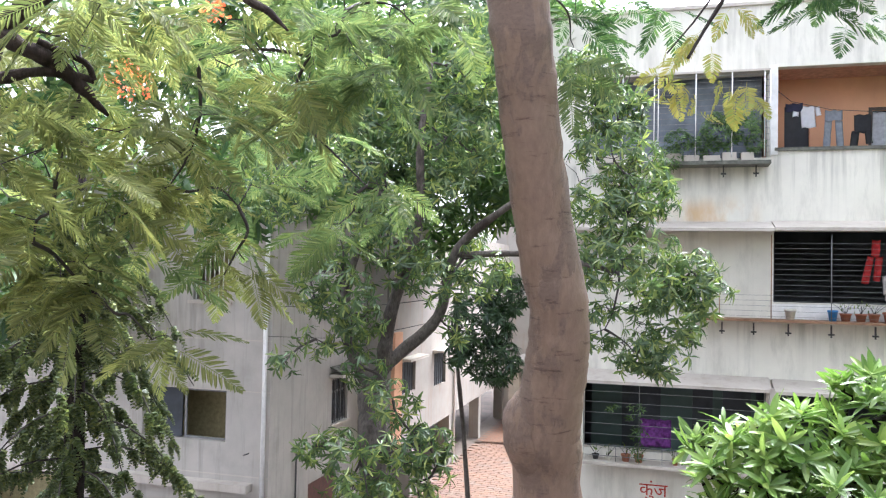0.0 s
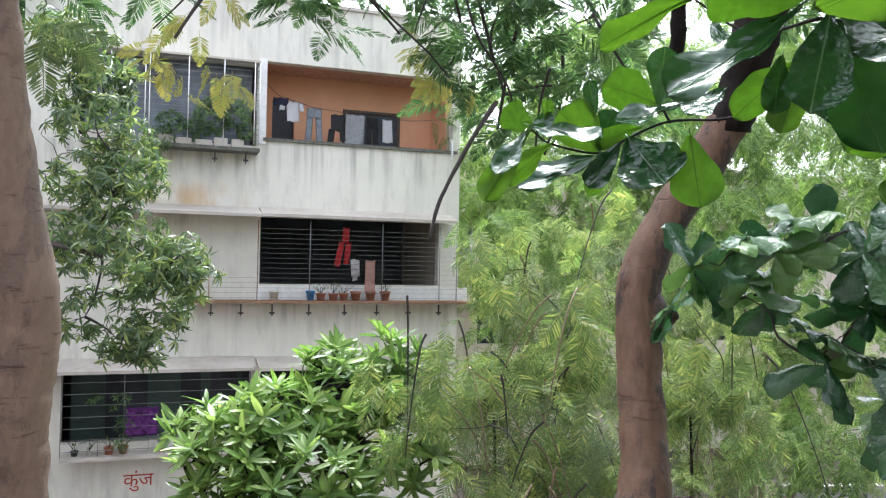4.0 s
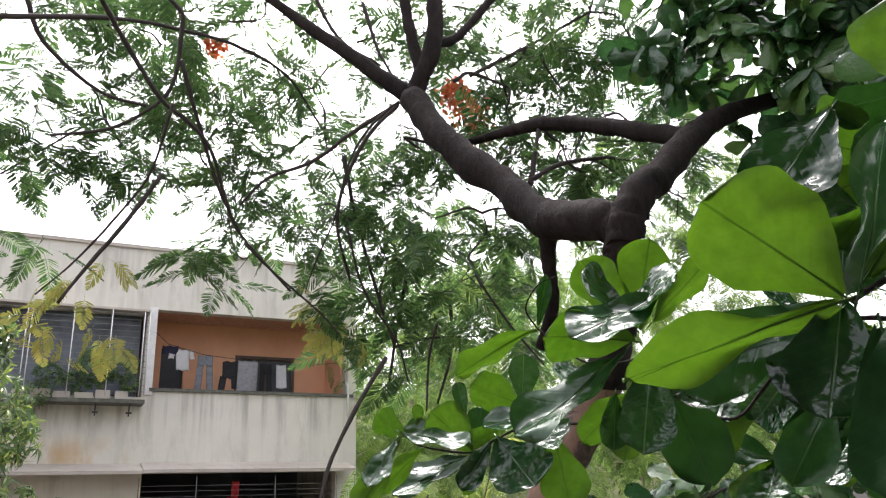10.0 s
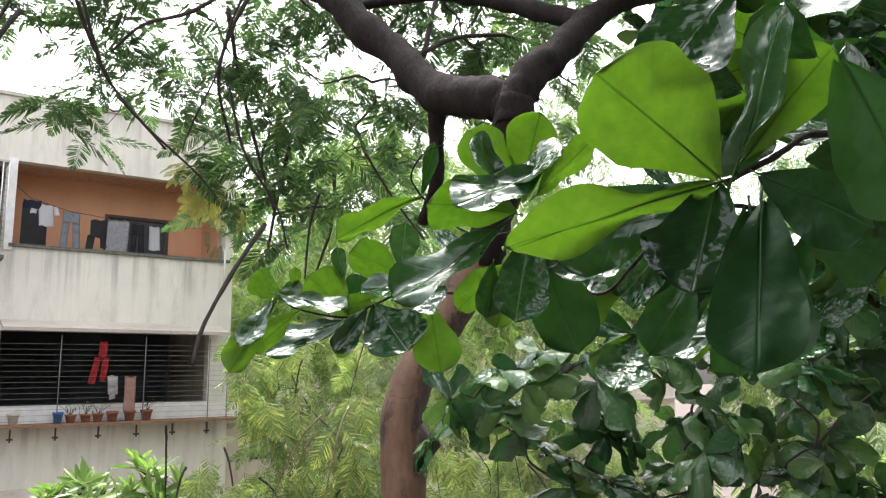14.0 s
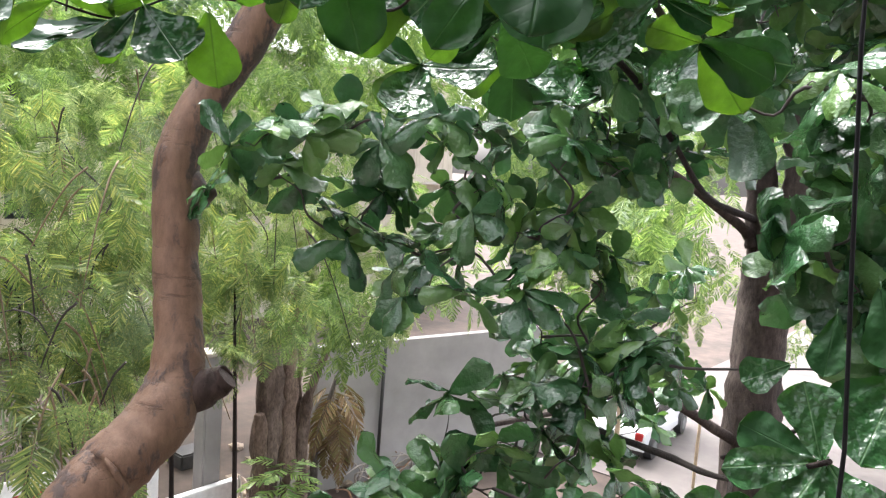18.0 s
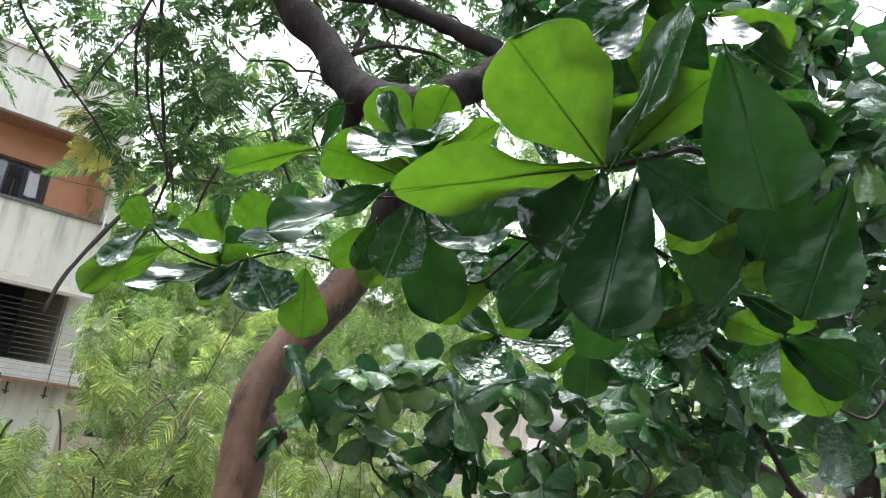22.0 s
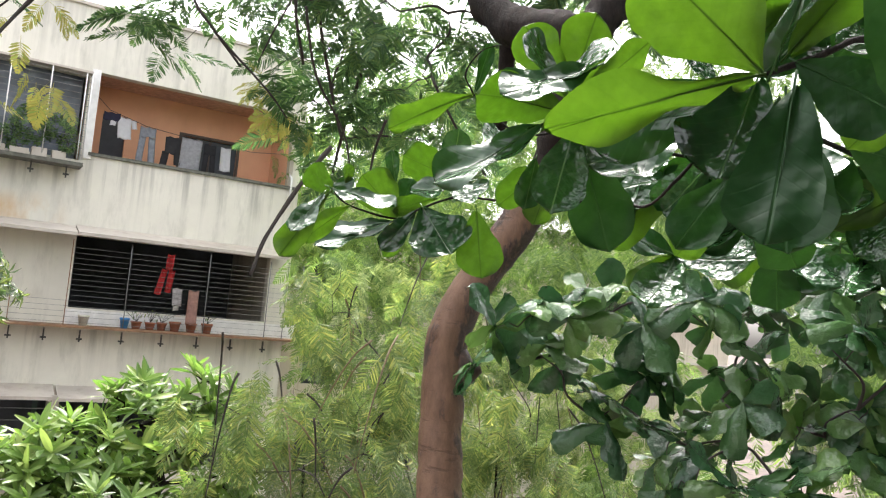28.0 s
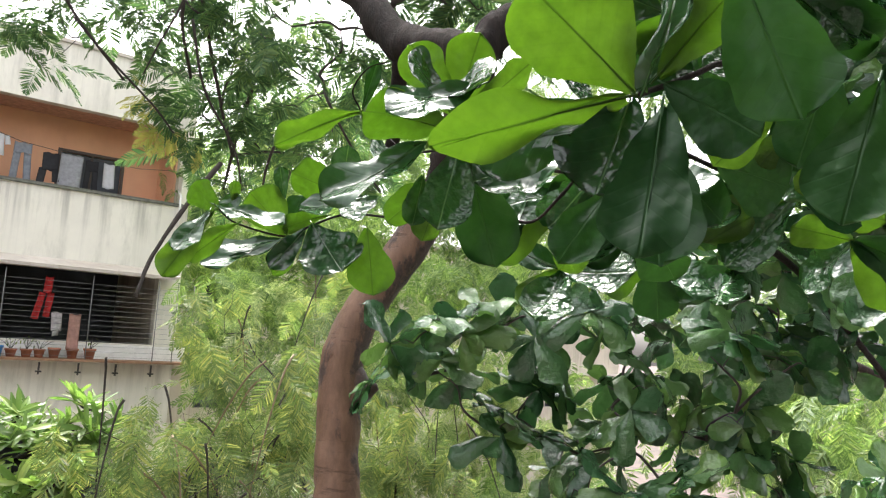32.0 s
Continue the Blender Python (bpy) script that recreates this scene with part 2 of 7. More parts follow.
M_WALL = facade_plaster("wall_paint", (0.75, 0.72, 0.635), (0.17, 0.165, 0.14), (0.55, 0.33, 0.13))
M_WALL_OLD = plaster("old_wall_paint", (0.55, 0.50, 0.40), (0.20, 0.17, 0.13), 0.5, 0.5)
M_HOUSE = plaster("house_paint", (0.48, 0.45, 0.405), (0.15, 0.135, 0.12), 0.35, 0.45)
M_ORANGE = plaster("orange_paint", (0.74, 0.40, 0.24), (0.46, 0.26, 0.17), 0.25, 0.2)
M_CEIL = plain("balcony_ceiling", (0.55, 0.32, 0.24), 0.8)
M_FAR = plaster("far_paint", (0.35, 0.325, 0.29), (0.28, 0.18, 0.12), 0.4, 0.4)
# near-black: indoor shade put into the colour, also used for dark panes
M_DARK = plain("room_shade_and_dark_pane", (0.045, 0.052, 0.062), 0.7, vary=0.5, scale=1.5, bump=0)
M_IRON = plain("painted_iron", (0.05, 0.05, 0.05), 0.5, 0.3, bump=0)
M_WHITE = plain("white_paint", (0.75, 0.74, 0.72), 0.6, vary=0.1)
M_CHAJJA = plaster("chajja_concrete", (0.55, 0.50, 0.44), (0.22, 0.15, 0.10), 0.4, 0.3)
M_GREY_FRAME = plain("grey_frame_paint", (0.2, 0.2, 0.2), 0.5, bump=0)
M_RUST = plain("rusty_edge", (0.25, 0.14, 0.08), 0.8)
M_MOSS = plain("mildew_coping", (0.12, 0.12, 0.10), 0.9, vary=0.5)
M_GROUND = plain("bare_earth", (0.06, 0.042, 0.032), 0.9, vary=0.5, scale=1.2, bump=0.5)
M_CONC = plain("concrete_drive", (0.14, 0.122, 0.114), 0.75, vary=0.3, scale=0.7, bump=0.2, spec=0.2)
M_BRICK = plain("paving_brick_far", (0.16, 0.078, 0.042), 0.8, vary=0.35, scale=6.0)
M_STONE = plain("boundary_wall", (0.30, 0.285, 0.275), 0.85, vary=0.2, scale=0.8, bump=0.2)
M_BARK_A = peeling_bark("grey_brown_bark", (0.25, 0.175, 0.13), (0.18, 0.122, 0.09), (0.13, 0.09, 0.07), (0.2, 0.143, 0.112))
M_BARK_C = peeling_bark("reddish_bark", (0.19, 0.11, 0.07), (0.10, 0.055, 0.034), (0.035, 0.023, 0.02), (0.085, 0.055, 0.046))
# near-black: canopy shade on the flame tree's limbs put into the bark colour
M_BARK_D = bark("shade_darkened_bark", (0.009, 0.007, 0.006), (0.03, 0.021, 0.018), 9, 0.2, 0.9)
M_BARK_B = bark("mango_bark", (0.05, 0.045, 0.04), (0.16, 0.14, 0.12), 10, 0.2)
M_BARK_AL = bark("almond_bark", (0.03, 0.023, 0.02), (0.10, 0.078, 0.068), 9, 0.3, 0.85)
M_TAN_TWIG = plain("tan_twig", (0.15, 0.105, 0.06), 0.8, bump=0)
M_TWIG = plain("dark_twig", (0.035, 0.028, 0.024), 0.8, bump=0)
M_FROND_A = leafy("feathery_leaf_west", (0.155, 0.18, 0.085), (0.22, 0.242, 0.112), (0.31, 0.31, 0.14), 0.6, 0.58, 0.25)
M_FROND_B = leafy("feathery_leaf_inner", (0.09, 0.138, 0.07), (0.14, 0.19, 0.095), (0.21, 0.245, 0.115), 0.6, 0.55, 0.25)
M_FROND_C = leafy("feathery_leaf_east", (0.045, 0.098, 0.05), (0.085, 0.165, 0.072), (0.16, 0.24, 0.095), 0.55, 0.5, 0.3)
M_YELLOW = leafy("yellowing_leaf", (0.36, 0.33, 0.12), (0.46, 0.40, 0.15), (0.28, 0.38, 0.14), 0.6, 0.5, 0.25)
M_WISPY = leafy("wispy_leaf", (0.085, 0.14, 0.05), (0.17, 0.24, 0.085), (0.38, 0.38, 0.14), 0.5, 0.48)
M_PLUM = leafy("plumeria_leaf", (0.10, 0.19, 0.05), (0.19, 0.31, 0.08), (0.33, 0.43, 0.15), 0.35, 0.4)
M_MANGO = leafy("mango_leaf", (0.062, 0.108, 0.052), (0.125, 0.195, 0.085), (0.31, 0.37, 0.12), 0.27, 0.4, 0.7)
M_LANE = leafy("dark_glossy_leaf", (0.012, 0.035, 0.014), (0.03, 0.07, 0.025), (0.05, 0.10, 0.03), 0.35, 0.2)
M_DROOP = leafy("drooping_leaf", (0.06, 0.082, 0.045), (0.115, 0.15, 0.066), (0.21, 0.235, 0.085), 0.5, 0.38)
M_ALMOND = leafy("almond_leaf", (0.026, 0.088, 0.038), (0.05, 0.138, 0.052), (0.12, 0.235, 0.065), 0.22, 0.24, 0.9, 0.5)
M_NEAR_DARK = veined("wet_dark_leaf", (0.014, 0.052, 0.02), (0.028, 0.085, 0.033), 0.17, 0.12, (0.06, 0.13, 0.05), 0.5)
M_NEAR_MID = veined("wet_green_leaf", (0.02, 0.072, 0.026), (0.034, 0.1, 0.036), 0.2, 0.16, (0.08, 0.17, 0.07), 0.55, (9.0, 1.3))
# paler leaf underside, with the backlight put into its colour too
M_NEAR_BACKLIT = veined("backlit_leaf", (0.042, 0.098, 0.014), (0.062, 0.128, 0.02), 0.5, 0.28, (0.026, 0.066, 0.01), 0.3)
# darker, duller copy for leaves hanging in shade, the shade put into its colour
M_NEAR_SHADED = veined("shaded_leaf_underside", (0.014, 0.054, 0.018), (0.024, 0.08, 0.026), 0.45, 0.12, (0.03, 0.085, 0.03), 0.22)
M_NEAR_OVAL = veined("smooth_leaf", (0.03, 0.12, 0.05), (0.036, 0.135, 0.058), 0.4, 0.15, (0.07, 0.2, 0.09))
# leaf colour raised to hold the bright haze over the far trees
M_PALELEAF = leafy("haze_pale_leaf", (0.20, 0.27, 0.12), (0.34, 0.42, 0.20), (0.50, 0.55, 0.30), 0.5, 0.5)
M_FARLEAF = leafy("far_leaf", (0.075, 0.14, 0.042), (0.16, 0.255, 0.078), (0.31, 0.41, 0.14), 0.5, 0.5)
M_BACKLEAF = leafy("back_leaf", (0.045, 0.10, 0.035), (0.095, 0.18, 0.06), (0.20, 0.30, 0.10), 0.45, 0.4)


# ---- mesh helpers ----
def mesh_object(name, bm, mat, parent=None, label=""):
    me = bpy.data.meshes.new(name)
    bm.to_mesh(me)
    bm.free()
    me.materials.append(mat)
    ob = new(name, me)
    if parent is not None:
        ob.parent = parent
    if label:
        tagged(ob, label)
    return ob


def part(name, bm, mat, parent, label=""):
    return mesh_object(name, bm, mat, parent, label)


def thing(name, label, category, group="", kind=""):
    return tagged(new(name), label, category, group, kind)


def box(bm, x0, x1, y0, y1, z0, z1, bevel=0.0):
    r = bmesh.ops.create_cube(bm, size=1.0, matrix=Matrix.Translation(((x0 + x1) / 2, (y0 + y1) / 2, (z0 + z1) / 2)) @ Matrix.Diagonal((x1 - x0, y1 - y0, z1 - z0, 1)))
    if bevel:
        edges = list({e for v in r["verts"] for e in v.link_edges})
        bmesh.ops.bevel(bm, geom=edges, offset=bevel, segments=2, affect="EDGES")
    return r


def boxed(*args, bevel=0.0):
    bm = bmesh.new()
    box(bm, *args, bevel=bevel)
    return bm


def tube(points, radii, sides=8, bm=None, cap=True, rough=0.0):
    """A tapered, bending tube through the points, smoothed, for limbs, pipes and wires."""
    bm = bm or bmesh.new()
    pts = [Vector(p) for p in points]
    rings, up = [], None
    for i, p in enumerate(pts):
        d = (pts[min(i + 1, len(pts) - 1)] - pts[max(i - 1, 0)]).normalized()
        if up is None:
            up = d.orthogonal().normalized()
        up = (up - d * up.dot(d)).normalized()
        side = d.cross(up)
        r = radii[i] if isinstance(radii, (list, tuple)) else radii
        ring = []
        for k in range(sides):
            w = up * math.cos(2 * math.pi * k / sides) + side * math.sin(2 * math.pi * k / sides)
            q = 1.0
            if rough:
                q += rough * (noise.noise((p + w * r) * 7.0) + 0.5 * noise.noise((p + w * r) * 23.0))
            ring.append(bm.verts.new(p + w * r * q))
        rings.append(ring)
    for a, b in zip(rings, rings[1:]):
        for k in range(sides):
            bm.faces.new((a[k], a[(k + 1) % sides], b[(k + 1) % sides], b[k])).smooth = True
    if cap:
        bm.faces.new(list(reversed(rings[0])))
        bm.faces.new(rings[-1])
    return bm


def curve_through(points, radii, steps=6, wobble=0.0, seed=0):
    """Catmull-Rom points and radii, with a little irregular wobble."""
    rng = random.Random(seed)
    P = [Vector(p) for p in points]
    P = [P[0] * 2 - P[1]] + P + [P[-1] * 2 - P[-2]]
    out, rad = [], []
    for i in range(1, len(P) - 2):
        for k in range(steps):
            t = k / steps
            a, b, c, d = P[i - 1], P[i], P[i + 1], P[i + 2]
            q = 0.5 * ((2 * b) + (c - a) * t + (2 * a - 5 * b + 4 * c - d) * t * t + (3 * b - a - 3 * c + d) * t ** 3)
            r = radii[i - 1] * (1 - t) + radii[i] * t
            w = wobble * r
            out.append(q + Vector((rng.uniform(-w, w), rng.uniform(-w, w), rng.uniform(-w, w))))
            rad.append(r * (1 + rng.uniform(-wobble, wobble)))
    out.append(P[-2])
    rad.append(radii[-1])
    return out, rad


def limb(points, radii, sides=10, steps=6, wobble=0.06, seed=0, bm=None, rough=0.0):
    p, r = curve_through(points, radii, steps, wobble, seed)
    return tube(p, r, sides, bm, True, rough)


def soup(name, verts, quads, mat, parent=None, smooth=False):
    """One mesh from arrays of vertices (n, 3) and quads (m, 4)."""
    me = bpy.data.meshes.new(name)
    v, q = np.asarray(verts, dtype=np.float32), np.asarray(quads, dtype=np.int32)
    me.vertices.add(len(v))
    me.vertices.foreach_set("co", v.ravel())
    me.loops.add(q.size)
    me.loops.foreach_set("vertex_index", q.ravel())
    me.polygons.add(len(q))
    me.polygons.foreach_set("loop_start", np.arange(0, q.size, 4, dtype=np.int32))
    me.polygons.foreach_set("use_smooth", np.full(len(q), smooth))
    me.update(calc_edges=True)
    me.materials.append(mat)
    ob = new(name, me)
    if parent is not None:
        ob.parent = parent
    return ob


def basis(way, up, size):
    """Rows x, y, z of a frame whose y runs along way, scaled."""
    way = way / (np.linalg.norm(way) + 1e-9)
    x = np.cross(way, up)
    x = x / (np.linalg.norm(x) + 1e-9)
    return np.stack([x, way, np.cross(x, way)]) * size


def strew(name, shapes, frames, mat, parent, smooth=False):
    """Lays shapes (verts, quads) by frames (shape index, origin, 3 x 3 rows) and joins them."""
    V, Q, base = [], [], 0
    for k, (sv, sq) in enumerate(shapes):
        rows = [f for f in frames if f[0] == k]
        if not rows:
            continue
        o = np.array([f[1] for f in rows])
        r = np.array([f[2] for f in rows])
        v = np.einsum("vk,nkj->nvj", sv, r) + o[:, None]
        q = sq[None] + (np.arange(len(rows)) * len(sv))[:, None, None] + base
        V.append(v.reshape(-1, 3))
        Q.append(q.reshape(-1, 4))
        base += len(rows) * len(sv)
    return soup(name, np.concatenate(V), np.concatenate(Q), mat, parent, smooth)


def frond_shape(pairs, leaflets, droop, seed, width=0.34, fat=1.0):
    """A twice-feathered leaf of unit length along y: a stalk, side stalks, rows of leaflets."""
    rng = np.random.default_rng(seed)
    V, Q = [], []

    def quad(a, b, c, d):
        Q.append([len(V) + k for k in range(4)])
        V.extend([a, b, c, d])

    def bend(p):
        return np.array([p[0], p[1], p[2] - droop * p[1] ** 2 - 0.5 * droop * abs(p[0]) ** 1.5])

    for k in range(4):
        a, b = k / 4, (k + 1) / 4
        quad(bend((-0.006, a, 0)), bend((0.006, a, 0)), bend((0.005, b, 0)), bend((-0.005, b, 0)))
    for k in range(pairs):
        t = (k + 1) / pairs
        y = 0.16 + 0.82 * t
        reach = width * (math.sin(math.pi * min(1, 0.16 + 0.84 * t) ** 0.8) * 0.85 + 0.22)
        for side in (-1, 1):
            ang = radians(62 - 22 * t + rng.uniform(-7, 7))
            way = np.array([side * math.sin(ang), math.cos(ang), rng.uniform(-0.16, 0.16)])
            over = np.array([-way[1], way[0], 0]) * 1.0
            root = np.array([0, y, 0])
            if leaflets == 1:
                for lr in (-1, 1):
                    wd = over * lr * 0.03 * fat
                    tw = np.array([0, 0, rng.uniform(-0.01, 0.015)])
                    quad(bend(root), bend(root + way * reach * 0.3 + wd + tw), bend(root + way * reach * 0.75 + wd * 0.9 + tw), bend(root + way * reach))
                continue
            for j in range(leaflets):
                s = (j + 0.7) / leaflets
                c = root + way * reach * s
                size = reach / leaflets * 1.05
                ln = (0.036 * fat) * (math.sin(math.pi * (0.12 + 0.8 * s)) * 0.6 + 0.5)
                for lr in (-1, 1):
                    tipv = over * lr * ln + way * size * 0.35
                    tw = np.array([0, 0, rng.uniform(-0.3, 0.3)]) * ln
                    quad(bend(c - way * size * 0.28), bend(c + tipv * 0.55 - way * size * 0.36 + tw), bend(c + tipv + tw), bend(c + tipv * 0.5 + way * size * 0.42 + tw))
    return np.array(V), np.array(Q)


def blade_shape(width, fold, droop, rows=3, belly=0.5):
    """A simple leaf of unit length along y: two halves folded along the midrib."""
    V, Q = [], []
    for k in range(rows + 1):
        t = k / rows
        if belly < 0.55:
            w = width * math.sin(math.pi * (0.06 + 0.88 * t)) ** 0.8
        else:
            w = width * (t ** 0.9) * (1 - max(0, t - 0.72) ** 2 * 9.5) + width * 0.1
        z = -droop * t * t
        V += [(-w, t, z + fold * w), (0, t, z), (w, t, z + fold * w)]
    for k in range(rows):
        a = 3 * k
        Q += [(a, a + 1, a + 4, a + 3), (a + 1, a + 2, a + 5, a + 4)]
    return np.array(V), np.array(Q)


def paddle_shape(width, cup, droop, ripple, seed, rows=7, cols=4, obovate=True):
    """A broad leaf of unit length along y, with a creased midrib, a cupped blade and an uneven rim."""
    rng = np.random.default_rng(seed)
    ph = rng.uniform(0, 6.28, 3)
    V, Q = [], []
    for k in range(rows + 1):
        t = 1 - (1 - k / rows) ** 1.6
        if obovate:
            w = width * 0.78 * t ** 0.85 * max(0.0, 1 - (0.9995 * t) ** 4) ** 0.5 + 0.014 * (1 - t)
        else:
            w = width * 0.5 * math.sin(math.pi * (0.02 + 0.965 * t)) ** 0.55
        w *= 1 + 0.05 * math.sin(9 * t + ph[0]) + 0.03 * math.sin(23 * t + ph[2])
        for j in range(-cols, cols + 1):
            u = j / cols
            rim = abs(u) ** 2
            z = -droop * (t ** 2) - cup * w * rim * 1.3 + cup * 0.5 * w * abs(u) + ripple * rim * math.sin(11 * t + ph[1] + (1.7 if u > 0 else 0)) + 0.4 * ripple * math.sin(5 * t + 4 * u + ph[2])
            V.append((u * w + 0.02 * math.sin(3 * t + ph[1]), t - 0.03 * rim, z))
    n = 2 * cols + 1
    for k in range(rows):
        for j in range(n - 1):
            a = k * n + j
            Q.append((a, a + 1, a + n + 1, a + n))
    return np.array(V), np.array(Q)


def rope_shape(seed, rows=8):
    """A hanging tail of needle leaves of unit length: a curved core set round with small scales."""
    g = np.random.default_rng(seed)
    V, Q = [], []
    for k in range(rows):
        t = (k + 0.5) / rows
        c = np.array([0.07 * math.sin(3 * t + seed), t, 0.3 * t * (1 - t) - 0.14 * t])
        for j in range(4):
            a = j * 1.571 + k * 0.7 + g.uniform(-0.3, 0.3)
            r = 0.19 * (1.1 - 0.6 * t)
            d = np.array([math.cos(a), 0.75, math.sin(a)]) * r
            side = np.cross(d, [0, 1, 0])
            side = side / np.linalg.norm(side) * r * 0.55
            Q.append([len(V) + i for i in range(4)])
            V += [c - side * 0.5, c + d * 0.5 - side, c + d, c + d * 0.5 + side]
    return np.array(V), np.array(Q)


def in_blob(rng, blob, shell=0.5):
    """A point in a ball, thinner in the middle."""
    d = rng.normal(size=3)
    d /= np.linalg.norm(d)
    return np.array(blob[:3]) + d * blob[3] * (shell + (1 - shell) * rng.random()) ** 0.6 * np.array([1, 1, 0.85])


UP = np.array([0.0, 0.0, 1.0])


def fronds_in(rng, blobs, per, size, kinds, hang=0.25, spray=4):
    """Sprays of fronds: each twig end carries a few that spread out and hang."""
    frames, ends = [], []
    for b in blobs:
        for _ in range(max(2, int(per * b[3] ** 2))):
            o = in_blob(rng, b)
            ends.append((b, o))
            lead = rng.normal(size=3) * np.array([1, 1, 0.25])
            for _ in range(spray):
                w = lead * 0.5 + rng.normal(size=3) * np.array([1, 1, 0.35])
                w = w / np.linalg.norm(w) - UP * hang * rng.uniform(0.3, 1.6)
                up = UP + rng.normal(size=3) * 0.35
                frames.append((int(rng.integers(kinds)), o + rng.normal(size=3) * 0.04, basis(w, up, size * rng.uniform(0.65, 1.2))))
    return frames, ends


def whorls_in(rng, blobs, per, size, kinds, count=8, lift=0.1, tilt=0.5, down=0.0):
    """Rosettes of leaves at twig ends."""
    frames, ends = [], []
    for b in blobs:
        for _ in range(max(2, int(per * b[3] ** 2))):
            o = in_blob(rng, b)
            ends.append((b, o))
            out = o - np.array(b[:3])
            axis = out / (np.linalg.norm(out) + 1e-6) * 0.6 + UP * (0.7 - down) + rng.normal(size=3) * 0.3
            axis /= np.linalg.norm(axis)
            s = np.cross(axis, rng.normal(size=3))
            s /= np.linalg.norm(s)
            u = np.cross(axis, s)
            for k in range(count):
                a = 2.4 * k + rng.uniform(-0.3, 0.3)
                w = (s * math.cos(a) + u * math.sin(a)) + axis * (lift + tilt * k / count + rng.uniform(-0.25, 0.25)) - UP * down
                frames.append((int(rng.integers(kinds)), o + axis * 0.02 * k * size, basis(w, axis + rng.normal(size=3) * 0.25, size * rng.uniform(0.65, 1.15))))
    return frames, ends


def twigs(name, roots, ends, radius, mat, parent, rng, sag=0.04, every=2):
    """Branchlets that grow from the limbs: each spray joins the nearest wood already there."""
    bm = bmesh.new()
    wood = [np.array(r, float) for r in roots]
    centres = {}
    for b, o in ends:
        centres.setdefault(b, np.array(b[:3]))
    near = lambda q: min(np.linalg.norm(r - q) for r in roots)
    jobs = [(c, 1.0) for c in sorted(centres.values(), key=near)]
    jobs += [(o, 0.4) for o in sorted((o for _, o in ends[::every]), key=near)]
    for o, thick in jobs:
        w = np.array(wood)
        k = int(np.argmin(np.linalg.norm(w - o, axis=1)))
        r, span = w[k], np.linalg.norm(w[k] - o)
        if span < 0.04:
            continue
        jog = rng.normal(size=(2, 3)) * span * 0.09
        p1, p2 = r + (o - r) * 0.35 + jog[0] + UP * sag * span, r + (o - r) * 0.7 + jog[1] + UP * sag * span
        q = radius * thick
        line, thin = [r, p1, p2, o], [q, q * 0.8, q * 0.6, q * 0.35]
        if thick == 1:
            line, thin = curve_through(line, thin, 4)
        tube(line, thin, 5 if thick == 1 else 4, bm, cap=False)
        wood += [p1, p2, o]
    return tagged(mesh_object(name, bm, mat, parent), "thin dark twigs", kind="stuff")


def leaf_mass(name, shapes, frames, mat, parent, label="", smooth=False):
    return tagged(strew(name, shapes, frames, mat, parent, smooth), label, kind="stuff")


# ---- where the foliage hangs: centres and radii ----
CANOPY_WEST = [
    (-2.82, 3.60, 5.97, 0.70), (-2.63, 4.31, 6.23, 0.70), (-2.96, 3.58, 5.47, 0.60), (-2.82, 4.33, 5.53, 0.50),
    (-2.97, 3.46, 5.15, 0.30), (-3.55, 3.55, 5.61, 0.60), (-3.34, 3.67, 6.41, 0.60), (-2.92, 3.77, 4.95, 0.20),
    (-2.76, 4.13, 4.63, 0.15), (-2.60, 4.60, 5.00, 0.22),
]
CANOPY_INNER = [
    (-2.14, 4.78, 6.40, 0.65), (-1.65, 5.37, 6.75, 0.38), (-2.51, 5.15, 6.01, 0.50), (-1.85, 5.07, 5.60, 0.28),
    (-2.0, 5.0, 6.75, 0.40), (-0.60, 5.60, 6.64, 0.20), (-2.59, 4.73, 5.44, 0.30), (-2.95, 4.01, 5.30, 0.30),
    (-2.0, 5.0, 5.35, 0.22),
]
CANOPY_EAST_A = [
    (0.10, 6.38, 8.53, 0.90), (1.05, 6.65, 7.82, 0.70), (0.72, 6.61, 9.08, 0.90), (1.66, 6.30, 8.31, 0.70),
    (1.82, 7.17, 7.48, 0.55), (2.45, 6.36, 7.67, 0.60), (2.74, 5.81, 7.27, 0.60), (3.18, 5.67, 7.03, 0.60),
    (3.24, 5.13, 8.72, 0.50), (3.69, 4.97, 8.53, 0.50), (4.21, 4.89, 8.44, 0.60), (2.21, 5.74, 8.97, 0.50),
    (2.67, 5.13, 7.54, 0.40), (3.39, 4.67, 7.57, 0.40), (2.72, 6.51, 6.91, 0.50), (-0.54, 6.76, 7.61, 0.70),
    (3.55, 5.62, 6.48, 0.50), (1.65, 5.63, 10.16, 1.00), (3.46, 4.86, 10.05, 0.90),
]
CANOPY_EAST_B = [
    (3.44, 4.09, 7.30, 0.35), (3.50, 3.52, 6.89, 0.30), (3.90, 4.14, 7.75, 0.40), (2.74, 4.68, 7.11, 0.35),
    (3.36, 4.39, 6.81, 0.30), (2.07, 5.87, 7.78, 0.45), (1.21, 6.42, 8.28, 0.50), (0.50, 6.60, 8.06, 0.50),
    (1.38, 5.92, 9.07, 0.60), (1.87, 5.89, 8.53, 0.50), (2.66, 5.57, 8.93, 0.55), (3.23, 5.54, 9.48, 0.60),
    (3.89, 4.78, 8.96, 0.55), (3.34, 5.09, 8.09, 0.45), (2.52, 5.52, 8.12, 0.40), (0.47, 6.55, 9.20, 0.60),
    (4.01, 4.27, 8.48, 0.45), (-0.11, 6.63, 9.09, 0.60),
]
CANOPY_EAST = CANOPY_EAST_A + CANOPY_EAST_B
